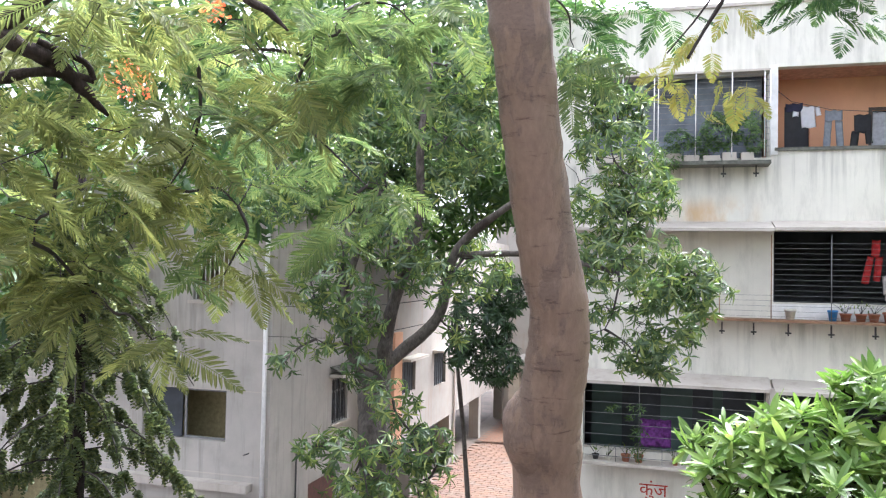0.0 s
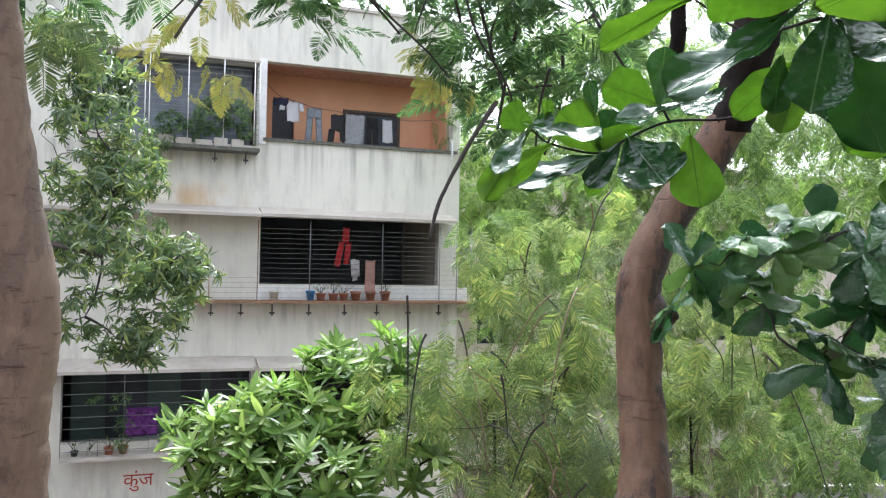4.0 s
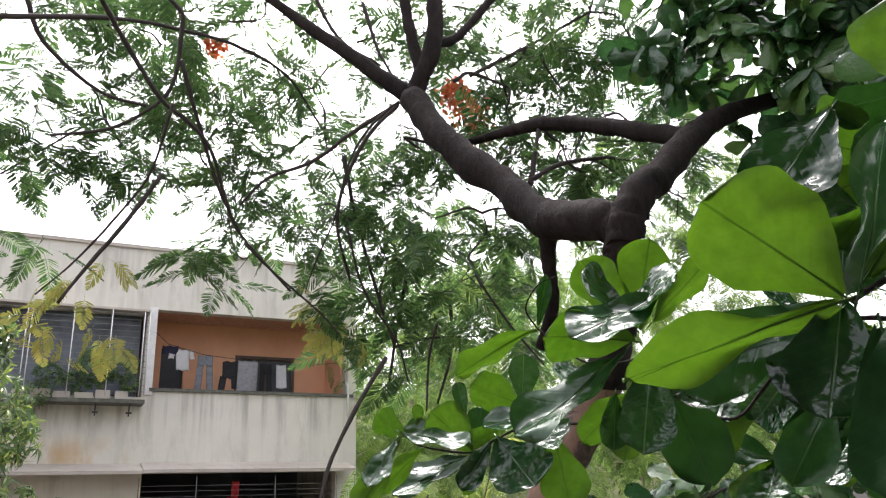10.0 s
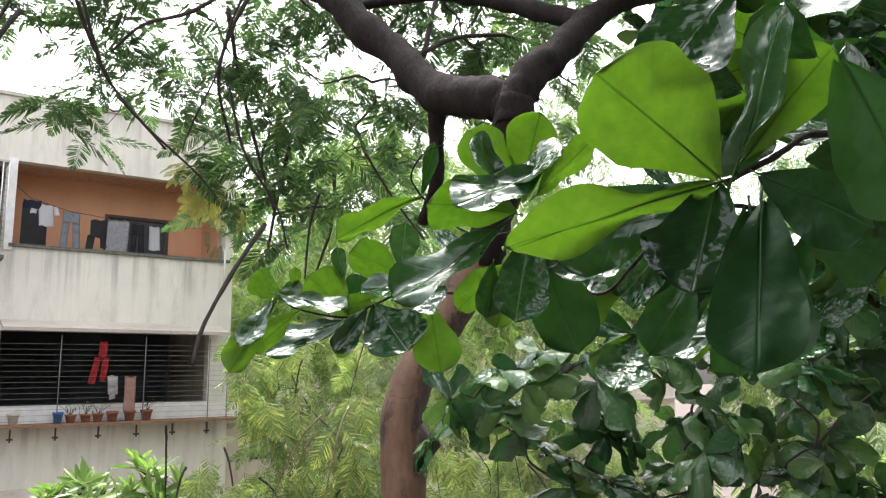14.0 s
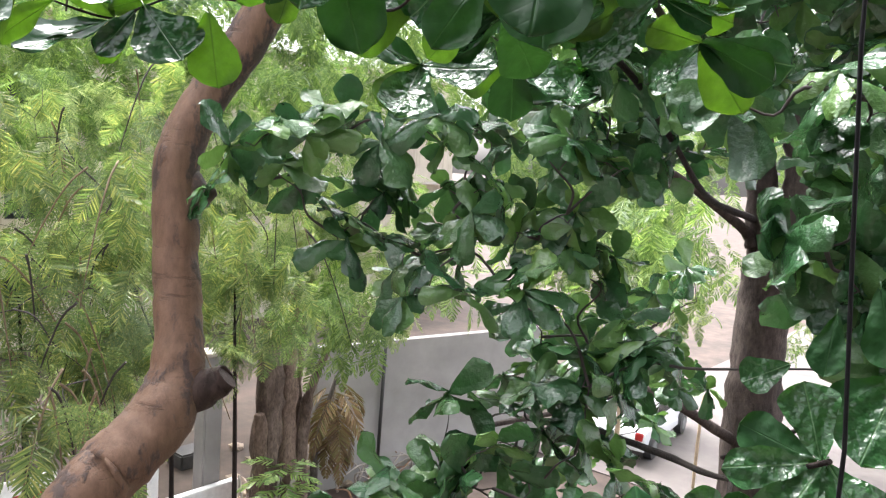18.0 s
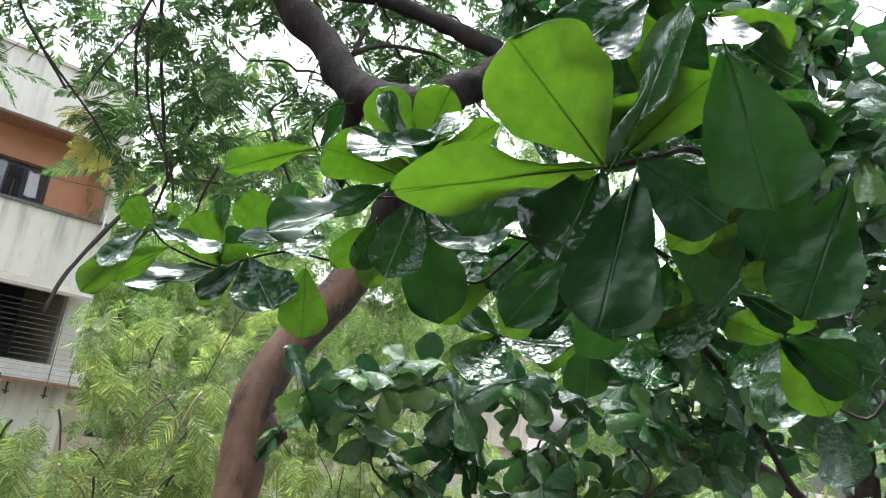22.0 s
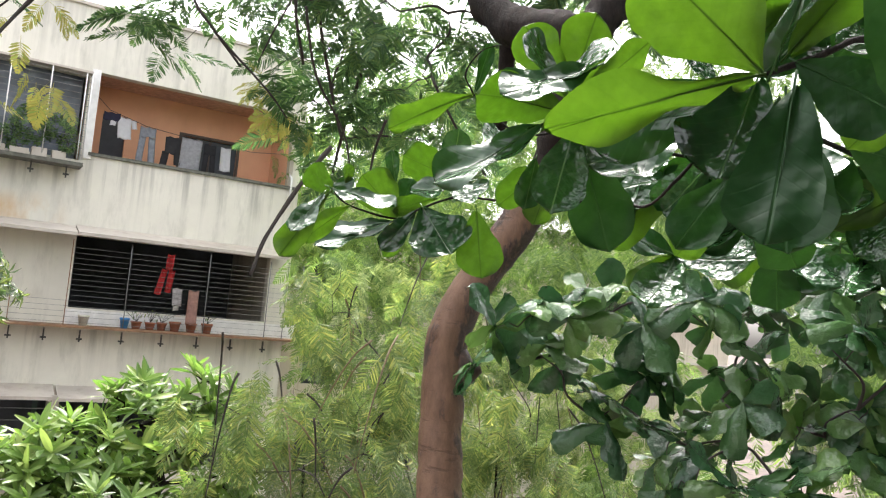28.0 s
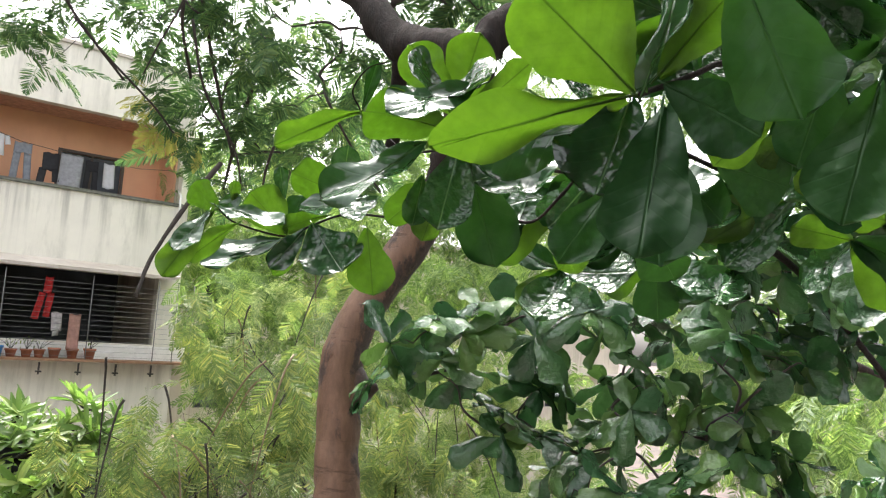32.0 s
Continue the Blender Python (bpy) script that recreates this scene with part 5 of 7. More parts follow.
# ---- yard wall and drive ----
drive = tagged(mesh_object("driveway", boxed(17.2, 60, -12, 10.6, GZ + 0.004, GZ + 0.03), M_CONC), "pale concrete driveway, wet in places", "driveway", kind="structure")
bm = bmesh.new()
box(bm, 0, 6.6, -0.1, 0.1, 0, 3.2, bevel=0.01)
yard = tagged(mesh_object("boundary_wall", bm, M_STONE), "grey plastered boundary wall of the yard", "wall", kind="structure")
yard.matrix_world = pose(11.3, 12.35, GZ, 0, 0, -15)
bm = bmesh.new()
box(bm, 3.0, 9.45, 12.35, 12.5, GZ, GZ + 0.82, bevel=0.012)
low = tagged(mesh_object("low_white_wall", bm, M_WHITE), "low whitewashed wall at the edge of the yard", "wall", kind="structure")

# ---- trees ----
def tree(name, label, group=""):
    return thing(name, label, "tree", group)


rng = np.random.default_rng(7)
FRONDS = [frond_shape(11, 4, 0.15, 1, fat=0.72), frond_shape(10, 4, 0.3, 2, fat=0.76), frond_shape(11, 1, 0.05, 3, fat=0.6)]
FRONDS_MID = [frond_shape(12, 1, 0.2, 4, fat=0.6), frond_shape(11, 1, 0.4, 5, fat=0.65)]

# gulmohar with the tall grey trunk
tree_a = tree("flame_tree", "tall flame tree with a smooth grey-brown trunk and feathery yellow-green crown")
part("trunk", limb([(-0.72, 5.7, GZ), (-0.75, 5.6, 1.6), (-0.7, 5.51, 3.57), (-0.7, 5.42, 4.04), (-0.63, 5.34, 4.45), (-0.61, 5.27, 4.82), (-0.7, 5.2, 5.35), (-0.78, 5.04, 6.04), (-0.84, 4.9, 6.7), (-1.0, 4.8, 7.6)],
                   [0.27, 0.25, 0.225, 0.23, 0.2, 0.19, 0.185, 0.18, 0.19, 0.15], 28, 10, 0.02, 3, None, 0.06), M_BARK_A, tree_a)
FEATHERS = [frond_shape(25, 1, 0.12, 31, 0.24, 0.42), frond_shape(23, 1, 0.3, 32, 0.26, 0.45), frond_shape(26, 1, 0.2, 33, 0.22, 0.4)]
f, e = fronds_in(rng, CANOPY_WEST, 34, 0.46, 3, 0.4, 4)
leaf_mass("crown", FEATHERS, f, M_FROND_A, tree_a)
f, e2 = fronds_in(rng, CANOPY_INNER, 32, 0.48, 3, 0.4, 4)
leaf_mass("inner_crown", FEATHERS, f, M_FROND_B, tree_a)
e = e + e2
twigs("twig_mass", [(-0.9, 4.85, 7.0), (-1.0, 4.8, 7.6), (-2.0, 4.2, 7.2), (-3, 3.6, 6.9)], e, 0.013, M_TWIG, tree_a, rng)

# gulmohar with the leaning reddish trunk
tree_c = tree("leaning_flame_tree", "leaning flame tree with reddish bark, forked limbs and orange flowers")
part("trunk", limb([(0.2, 3.1, GZ), (0.8, 2.9, 2.4), (1.38, 2.77, 3.71), (1.54, 2.78, 3.9), (1.75, 2.79, 4.06), (1.86, 2.86, 4.29), (1.9, 2.97, 4.64), (1.95, 3.03, 5.05), (2.15, 2.97, 5.44), (2.3, 2.9, 5.72)],
                   [0.2, 0.17, 0.125, 0.115, 0.12, 0.095, 0.085, 0.09, 0.085, 0.08], 26, 10, 0.03, 5, None, 0.1), M_BARK_C, tree_c)
FORKS = [
    ([(2.27, 2.92, 5.62), (2.31, 2.86, 5.9), (2.33, 2.78, 6.17), (2.33, 2.74, 6.34)], [0.082, 0.085, 0.1, 0.085]),
    ([(2.33, 2.73, 6.26), (2.33, 2.87, 6.38), (2.33, 3.3, 6.52), (2.31, 3.68, 6.85), (2.17, 4.14, 7.33), (2.15, 4.51, 7.79)], [0.08, 0.1, 0.1, 0.09, 0.09, 0.09]),
    ([(2.15, 4.51, 7.79), (1.68, 5.02, 8.45), (1.25, 5.38, 8.98)], [0.06, 0.045, 0.03]),
    ([(2.15, 4.51, 7.79), (2.27, 4.41, 8.24), (2.3, 4.45, 8.9)], [0.07, 0.06, 0.05]),
    ([(2.2, 4.45, 7.9), (2.15, 4.57, 8.45), (2.1, 4.6, 9.0)], [0.045, 0.04, 0.03]),
    ([(2.27, 4.42, 8.2), (2.5, 4.47, 8.35), (2.87, 4.41, 8.85)], [0.04, 0.035, 0.025]),
    ([(2.28, 2.74, 6.2), (2.4, 2.75, 6.45), (2.58, 2.78, 6.59), (2.93, 2.86, 6.9), (3.23, 2.88, 7.1), (4.0, 2.89, 7.44)], [0.06, 0.09, 0.075, 0.07, 0.05, 0.04]),
    ([(2.9, 2.86, 6.88), (2.86, 3.15, 7.05), (2.69, 3.8, 7.37), (2.45, 4.5, 7.5), (2.3, 5.0, 7.75)], [0.05, 0.052, 0.045, 0.02, 0.008]),
    ([(2.33, 3.32, 6.5), (2.35, 3.37, 6.32), (2.38, 3.42, 6.1), (2.4, 3.57, 5.93)], [0.05, 0.04, 0.035, 0.03]),
]
# upper trunk and limbs get darker bark in place of the crown's shade
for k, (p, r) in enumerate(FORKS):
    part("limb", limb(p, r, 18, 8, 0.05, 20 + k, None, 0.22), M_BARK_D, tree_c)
for k, ps in enumerate(SPRIGS):
    n = len(ps)
    part("branch", limb(ps, [(0.017 - 0.009 * i / n) * (0.55 if k >= 18 else 1.0) for i in range(n)], 7, 5, 0.12, 200 + k), M_TWIG, tree_c)
f, e = fronds_in(rng, [(*b[:3], b[3] * 1.12) for b in CANOPY_EAST], 26, 0.45, 3, 0.3, 4)
f5, e5 = fronds_in(rng, CANOPY_MIDDLE, 36, 0.44, 3, 0.35, 4)
f, e = f + f5, e + e5
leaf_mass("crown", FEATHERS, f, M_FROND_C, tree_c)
twigs("twig_mass", [p for ps, _ in FORKS for p in ps[1:]] + [p for ps in SPRIGS for p in ps], e, 0.012, M_TWIG, tree_c, rng, every=1)
f, e = fronds_in(rng, YELLOW, 80, 0.23, 2, 0.5, 3)
leaf_mass("yellow_fronds", [frond_shape(13, 1, 0.25, 6, 0.3, 0.8), frond_shape(12, 1, 0.45, 7, 0.32, 0.85)], f, M_YELLOW, tree_c)

# mango
BLADES = [blade_shape(0.125, 0.35, 0.12, 2), blade_shape(0.135, 0.2, 0.35, 2), blade_shape(0.115, 0.45, 0.25, 2)]
mango = tree("mango_tree", "spreading mango tree with dark limbs and glossy narrow leaves")
ML = [
    ([(-3.55, 10.0, GZ), (-3.66, 10.17, 2.03), (-3.83, 10.43, 3.42)], [0.26, 0.23, 0.2]),
    ([(-3.83, 10.43, 3.4), (-4.12, 10.39, 3.95), (-4.3, 10.5, 4.8), (-4.0, 11, 6.2)], [0.13, 0.1, 0.08, 0.04]),
    ([(-3.8, 10.45, 3.45), (-3.64, 10.55, 3.8), (-3.03, 10.81, 4.43), (-2.79, 10.89, 5.38), (-1.86, 10.54, 6.06)], [0.12, 0.1, 0.085, 0.07, 0.04]),
    ([(-3.7, 10.5, 3.7), (-3.67, 10.6, 4.42), (-3.32, 10.72, 5.69), (-3.27, 10.6, 6.86), (-3.2, 10.8, 8)], [0.12, 0.1, 0.07, 0.055, 0.03]),
    ([(-2.79, 10.89, 5.3), (-1.6, 10.6, 5.3), (-0.6, 10.3, 5.1)], [0.05, 0.04, 0.03]),
]
part("trunk", limb(*ML[0], 16, 8, 0.04, 40, None, 0.12), M_BARK_B, mango)
for k, (p, r) in enumerate(ML[1:]):
    part("limb", limb(p, r, 8, 5, 0.08, 41 + k), M_BARK_B, mango)
f, e = whorls_in(rng, MANGO, 250, 0.15, 3, 8, 0.0, 0.4, 0.6)
f4, e4 = whorls_in(rng, MANGO_CROWN, 150, 0.16, 3, 8, 0.0, 0.4, 0.6)
f, e = f + f4, e + e4
leaf_mass("crown", BLADES, f, M_MANGO, mango)
twigs("twig_mass", [p for ps, _ in ML[1:] for p in ps[1:]], e, 0.02, M_TWIG, mango, rng, every=3)

lane_tree = tree("lane_tree", "slender dark-leaved tree standing in the lane")
part("trunk", limb([(-4.0, 17.4, GZ), (-4.35, 17.5, 1.5), (-4.5, 17.3, 3.3), (-4.5, 17.2, 4.5)], [0.06, 0.05, 0.045, 0.03], 8, 5, 0.1, 60), M_BARK_B, lane_tree)
f, e = whorls_in(rng, LANE_TREE, 260, 0.2, 3, 8, 0.0, 0.4, 0.45)
leaf_mass("crown", BLADES, f, M_LANE, lane_tree)

droop = tree("hanging_conifer", "dark conifer with hanging rope-like branchlets beside the white house")
CX, CY0 = -6.7, 8.1
part("trunk", limb([(CX, CY0, GZ), (CX, CY0, 2.5), (CX, CY0, 6.6)], [0.16, 0.12, 0.05], 10, 5, 0.05, 61), M_BARK_D, droop)
ROPES = [rope_shape(1), rope_shape(2), rope_shape(3)]
tails = []
for k in range(96):
    z = -0.6 + 6.6 * (k / 96)
    a = k * 2.4 + rng.uniform(-0.3, 0.3)
    reach = (6.8 - z) * 0.3 + rng.uniform(0.0, 1.0)
    way = np.array([math.cos(a), math.sin(a), 0.0])
    root = np.array([CX, CY0, z])
    pts = [root + way * reach * t + UP * (0.14 * math.sin(3.0 * t) - 0.95 * t * t) for t in (0, 0.33, 0.66, 1.0)]
    part("branch", limb(pts, [0.014, 0.011, 0.008, 0.005], 5, 3, 0.1, 620 + k), M_TWIG, droop)
    for t in np.sort(rng.uniform(0.1, 1.0, 20)):
        o = root + way * reach * t + UP * (0.14 * math.sin(3.0 * t) - 0.95 * t * t)
        for s in (-1, 1):
            side = np.array([-way[1], way[0], 0]) * s
            w = side * rng.uniform(0.0, 0.9) + way * rng.uniform(-0.1, 0.9) - UP * rng.uniform(0.5, 1.9)
            tails.append((int(rng.integers(3)), o, basis(w, UP + rng.normal(size=3) * 0.3, rng.uniform(0.14, 0.34))))
leaf_mass("crown", ROPES, tails, M_DROOP, droop)

wispy = tree("wispy_tree", "thin feathery-leaved young trees with hanging yellow-green sprays")
f, e = fronds_in(rng, WISPY, 46, 0.34, 2, 1.0, 4)
leaf_mass("yellow_green_leaves", FRONDS_MID, f, M_WISPY, wispy)
fd, ed = fronds_in(rng, WISPY, 27, 0.44, 2, 0.9, 3)
leaf_mass("green_leaves", FRONDS, fd, M_FROND_B, wispy)
e = e + ed
for k in range(46):
    b = WISPY[int(rng.integers(len(WISPY)))]
    o = in_blob(rng, b, 0.2) + UP * 0.3
    w = rng.normal(size=3) * np.array([0.35, 0.35, 0.1])
    n = 5
    part("hanging_twig", limb([o + w * i / n - UP * 1.3 * (i / n) ** 1.6 for i in range(n)], [0.009 - 0.0013 * i for i in range(n)], 5, 4, 0.1, 700 + k), M_TAN_TWIG if k % 3 else M_TWIG, wispy)
twigs("twig_mass", [(3.3, 6.0, 3.4), (4.4, 5.95, 3.4), (2.6, 6, 3.4), (4.1, 6.5, 3.6)], e, 0.007, M_TWIG, wispy, rng, sag=0.1)
for k, (x, y) in enumerate(((3.3, 6.0), (4.4, 5.95), (2.6, 6.0), (4.1, 6.5))):
    part("stem", limb([(x, y, GZ), (x + 0.1, y, 1.2), (x, y, 3.9)], [0.04, 0.03, 0.01], 6, 5, 0.1, 70 + k), M_BARK_D, wispy)

plum = thing("plumeria_bush", "bushy plumeria with bright green paddle leaves in rosettes", "bush")
PADDLES = [blade_shape(0.125, 0.3, 0.08, 4), blade_shape(0.115, 0.15, 0.2, 4)]
f, e = whorls_in(rng, PLUMERIA, 260, 0.19, 2, 12, 0.15, 1.0)
leaf_mass("crown", PADDLES, f, M_PLUM, plum)
twigs("twig_mass", [(0.6, 6.3, 1.6), (1.2, 6.3, 1.8), (0.2, 6.0, 1.5)], e, 0.03, M_BARK_D, plum, rng, every=1)
part("stem", limb([(0.7, 6.2, GZ), (0.7, 6.3, 1.0), (0.8, 6.3, 1.8)], [0.1, 0.09, 0.06], 8, 5, 0.1, 80), M_BARK_D, plum)

# tropical almond
almond = tree("almond_tree", "tropical almond tree with large glossy dark green leaves")
ALM = [paddle_shape(0.56, 0.4, 0.2, 0.05, 1, 7, 2), paddle_shape(0.5, 0.65, 0.45, 0.07, 2, 7, 2), paddle_shape(0.6, 0.25, 0.3, 0.07, 3, 7, 2), paddle_shape(0.54, 0.15, -0.15, 0.06, 4, 7, 2)]
AL = [
    ([(6.2, 1.85, GZ), (6.2, 1.9, 1.2), (6.19, 1.96, 3.03), (6.22, 2.0, 3.76), (6.22, 1.99, 4.5)], [0.27, 0.25, 0.22, 0.19, 0.19]),
    ([(6.2, 2.02, 4.4), (6.19, 2.11, 5.09), (6.24, 2.2, 5.72), (6.3, 2.4, 7.5)], [0.12, 0.11, 0.1, 0.06]),
    ([(6.2, 2.0, 4.4), (6.27, 1.85, 5.12), (6.32, 1.93, 5.69), (6.5, 1.6, 7.5)], [0.13, 0.12, 0.1, 0.06]),
    ([(6.1, 2.1, 4.6), (6.07, 2.14, 4.71), (5.6, 2.3, 4.95), (5.23, 2.42, 5.1), (4.6, 2.55, 5.25)], [0.05, 0.044, 0.034, 0.026, 0.012]),
    ([(6.24, 2.2, 5.7), (5.34, 2.29, 5.81), (4.2, 2.1, 5.9), (3.4, 2.0, 6.2)], [0.04, 0.032, 0.022, 0.012]),
    ([(6.25, 1.95, 4.35), (6.1, 1.5, 4.6), (5.6, 0.9, 4.8), (5.0, 0.3, 4.95)], [0.09, 0.07, 0.05, 0.03]),
    # limb that carries the unseen shading crown
    ([(6.28, 2.1, 6.4), (5.4, 1.2, 6.9), (4.2, 0.5, 7.1), (2.9, 0.2, 7.0), (1.8, 0.1, 7.0)], [0.08, 0.06, 0.045, 0.03, 0.012]),
    ([(6.15, 2.0, 3.1), (5.92, 2.08, 3.21), (5.15, 2.39, 3.62), (4.39, 2.53, 3.61), (3.0, 2.2, 3.9)], [0.05, 0.042, 0.032, 0.024, 0.012]),
]
part("trunk", limb(*AL[0], 18, 8, 0.03, 90, None, 0.1), M_BARK_AL, almond)
for k, (p, r) in enumerate(AL[1:]):
    part("limb", limb(p, r, 8, 5, 0.08, 91 + k), M_BARK_AL, almond)
f, e = whorls_in(rng, ALMOND, 54, 0.18, 4, 7, 0.0, 0.45, 0.2)
f3, e3 = whorls_in(rng, ALMOND_SIDE, 130, 0.17, 4, 6, -0.1, 0.4, 0.4)
f6, e6 = whorls_in(rng, ALMOND_LOW, 95, 0.16, 4, 7, 0.0, 0.45, 0.2)
f7, e7 = whorls_in(rng, ALMOND_SHADE_CROWN, 60, 0.2, 3, 7, 0.0, 0.45, 0.2)
f, e = f + f3 + f6 + f7, e + e3 + e6 + e7
f2, e2 = whorls_in(rng, ALMOND_TOP, 90, 0.2, 3, 7, -0.1, 0.5, 0.15)
leaf_mass("crown", ALM, f + f2, M_ALMOND, almond, "", True)
twigs("twig_mass", [p for ps, _ in AL[1:] for p in ps[2:]], e + e2, 0.0065, M_TWIG, almond, rng, every=1)

# background greenery
back_green = tagged(thing("background_trees", "sunlit light green trees beyond the yard", "trees"), kind="stuff")
FRONDS_FAR = [frond_shape(12, 1, 0.25, 14, 0.3, 0.6), frond_shape(11, 1, 0.5, 15, 0.28, 0.65)]
f, e = fronds_in(rng, FAR_GREEN, 34, 0.52, 2, 0.6, 3)
f2, e2 = fronds_in(rng, FAR_TOPS, 24, 0.9, 2, 0.5, 3)
leaf_mass("crown", FRONDS_FAR, f + f2, M_FARLEAF, back_green)
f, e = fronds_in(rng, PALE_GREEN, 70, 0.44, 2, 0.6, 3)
leaf_mass("pale_crown", FRONDS_FAR, f, M_PALELEAF, back_green, "pale feathery leaves, sunlit haze put into their colour")
back_west = tagged(thing("background_trees_west", "green trees behind the white house", "trees"), kind="stuff")
f, e = whorls_in(rng, BEHIND_WEST, 46, 0.5, 3, 8, 0, 0.5, 0.2)
leaf_mass("crown", BLADES, f, M_BACKLEAF, back_west)

# ---- big almond leaves close to the balcony ----
# tones 1 and 2 carry backlight and shade in their colour
NEAR_MATS = [M_NEAR_DARK, M_NEAR_BACKLIT, M_NEAR_SHADED, M_NEAR_OVAL, M_NEAR_MID]


def big_leaf(row, k):
    """One broad leaf: stalk, raised midrib, blade folded along it and waved at the rim."""
    b, p = np.array(row[0:3]), np.array(row[3:6])
    wide, lift, fold, tone = row[6:]
    span = p - b
    size = float(np.linalg.norm(span))
    toward = np.array([0.16, 0.23, 5.11]) - (b + p) / 2
    toward /= np.linalg.norm(toward)
    over = UP - toward * toward[2]
    over /= np.linalg.norm(over)
    face = toward * math.cos(radians(lift)) + over * math.sin(radians(lift))
    fr = basis(span, -face, 1.0)
    g = random.Random(300 + k)
    bend = g.uniform(0.04, 0.16)
    v, q = paddle_shape(wide / size, (fold if tone != 1 else -fold * 0.5), bend, 0.022 + 0.1 * fold, 300 + k, 16, 6, tone != 3)
    bm = bmesh.new()
    vs = [bm.verts.new(c) for c in v]
    for f in q:
        bm.faces.new([vs[i] for i in f]).smooth = True
    tube([(0, -0.1, 0.0), (0, 0.0, 0.0), (0.006, 0.5, -bend * 0.25), (0.01, 0.95, -bend * 0.9)], [0.009, 0.008, 0.004, 0.001], 5, bm)
    ob = part("leaf", bm, NEAR_MATS[tone], almond)
    turn = Matrix([[*fr[:, i], b[i]] for i in range(3)] + [[0, 0, 0, 1]])
    ob.matrix_world = turn @ Matrix.Diagonal((size, size, size, 1))
    return ob


count = 0
for rows in ROSETTES:
    for row in rows:
        big_leaf(row, count)
        count += 1
# leaves that hang in bunches along the near branches
BUNCHES = [
    (1.02, 0.93, 5.34), (1.13, 0.90, 5.37), (1.27, 0.88, 5.37), (1.32, 0.80, 5.34), (1.42, 0.76, 5.28), (1.36, 1.08, 5.27),
    (1.52, 1.02, 5.25), (1.05, 1.10, 5.34), (1.17, 0.66, 5.39), (1.00, 0.78, 5.60), (1.12, 0.70, 5.56),
    (1.07, 1.05, 5.33), (1.10, 0.92, 5.28), (1.17, 1.13, 5.22), (1.02, 0.64, 5.42), (0.94, 0.68, 5.58),
]
g = random.Random(77)
for b in BUNCHES:
    for _ in range(5):
        a, size = g.uniform(0, 2 * math.pi), g.uniform(0.1, 0.16)
        way = Vector((math.cos(a), math.sin(a), g.uniform(-1.3, 0.35))).normalized() * size
        tone = g.choice((0, 0, 2, 2, 4, 4, 1))
        big_leaf((*b, *(Vector(b) + way), size * g.uniform(0.5, 0.62), g.uniform(20, 60) if tone in (0, 4) else g.uniform(-40, 0), g.uniform(0.12, 0.35), tone), count)
        count += 1
STEMS = [
    ([(0.71, 1.52, 5.29), (0.76, 1.54, 5.27), (0.86, 1.54, 5.26), (0.88, 1.49, 5.28), (0.91, 1.41, 5.30), (0.94, 1.31, 5.29), (0.95, 1.17, 5.29), (0.98, 1.09, 5.28), (1.00, 1.04, 5.27), (1.00, 0.99, 5.30), (0.99, 0.94, 5.33)], [0.0016, 0.0018, 0.0020, 0.0020, 0.0021, 0.0023, 0.0023, 0.0023, 0.0023, 0.0026, 0.0026]),
    ([(0.78, 0.95, 5.32), (0.86, 0.96, 5.33), (0.99, 0.94, 5.33), (1.11, 0.91, 5.39), (1.34, 0.92, 5.39)], [0.0020, 0.0023, 0.0026, 0.0033, 0.0052]),
    ([(0.91, 1.44, 5.34), (0.92, 1.42, 5.30)], [0.0020, 0.0026]),
    ([(0.75, 1.14, 5.40), (0.78, 1.07, 5.34), (0.79, 0.97, 5.33)], [0.0013, 0.0016, 0.0020]),
    ([(0.75, 1.14, 5.40), (0.74, 1.15, 5.43), (0.75, 1.13, 5.46), (0.77, 1.11, 5.47)], [0.0013, 0.0012, 0.0010, 0.0008]),
    ([(0.74, 0.65, 5.32), (0.76, 0.65, 5.33), (0.80, 0.64, 5.35), (0.86, 0.64, 5.38), (1.01, 0.66, 5.41)], [0.0026, 0.0029, 0.0033, 0.0036, 0.0046]),
    ([(1.01, 0.66, 5.41), (1.4, 0.85, 5.44), (2.04, 1.34, 5.43)], [0.0046, 0.0059, 0.0112]),
    ([(1.34, 0.92, 5.39), (1.66, 1.1, 5.42), (2.04, 1.34, 5.43)], [0.0065, 0.0096, 0.0112]),
    ([(2.04, 1.34, 5.43), (2.6, 1.45, 5.38), (3.6, 1.7, 5.2), (4.9, 2.0, 4.95), (6.1, 2.1, 4.8)], [0.0104, 0.0120, 0.0144, 0.0192, 0.0280]),
    ([(1.53, 0.52, 4.63), (1.8, 0.75, 4.45), (2.5, 1.2, 4.2), (3.4, 2.0, 3.9), (4.39, 2.53, 3.61)], [0.0046, 0.0059, 0.0112, 0.0160, 0.0240]),
    ([(1.42, 0.66, 4.52), (1.6, 0.7, 4.45), (1.8, 0.75, 4.45)], [0.0033, 0.0039, 0.0052]),
    ([(1.56, 0.43, 4.78), (1.8, 0.55, 4.65), (2.2, 0.9, 4.35)], [0.0039, 0.0046, 0.0065]),
]
for k, (p, r) in enumerate(STEMS):
    part("branchlet", limb(p, r, 7, 5, 0.1, 400 + k), M_BARK_D, almond)

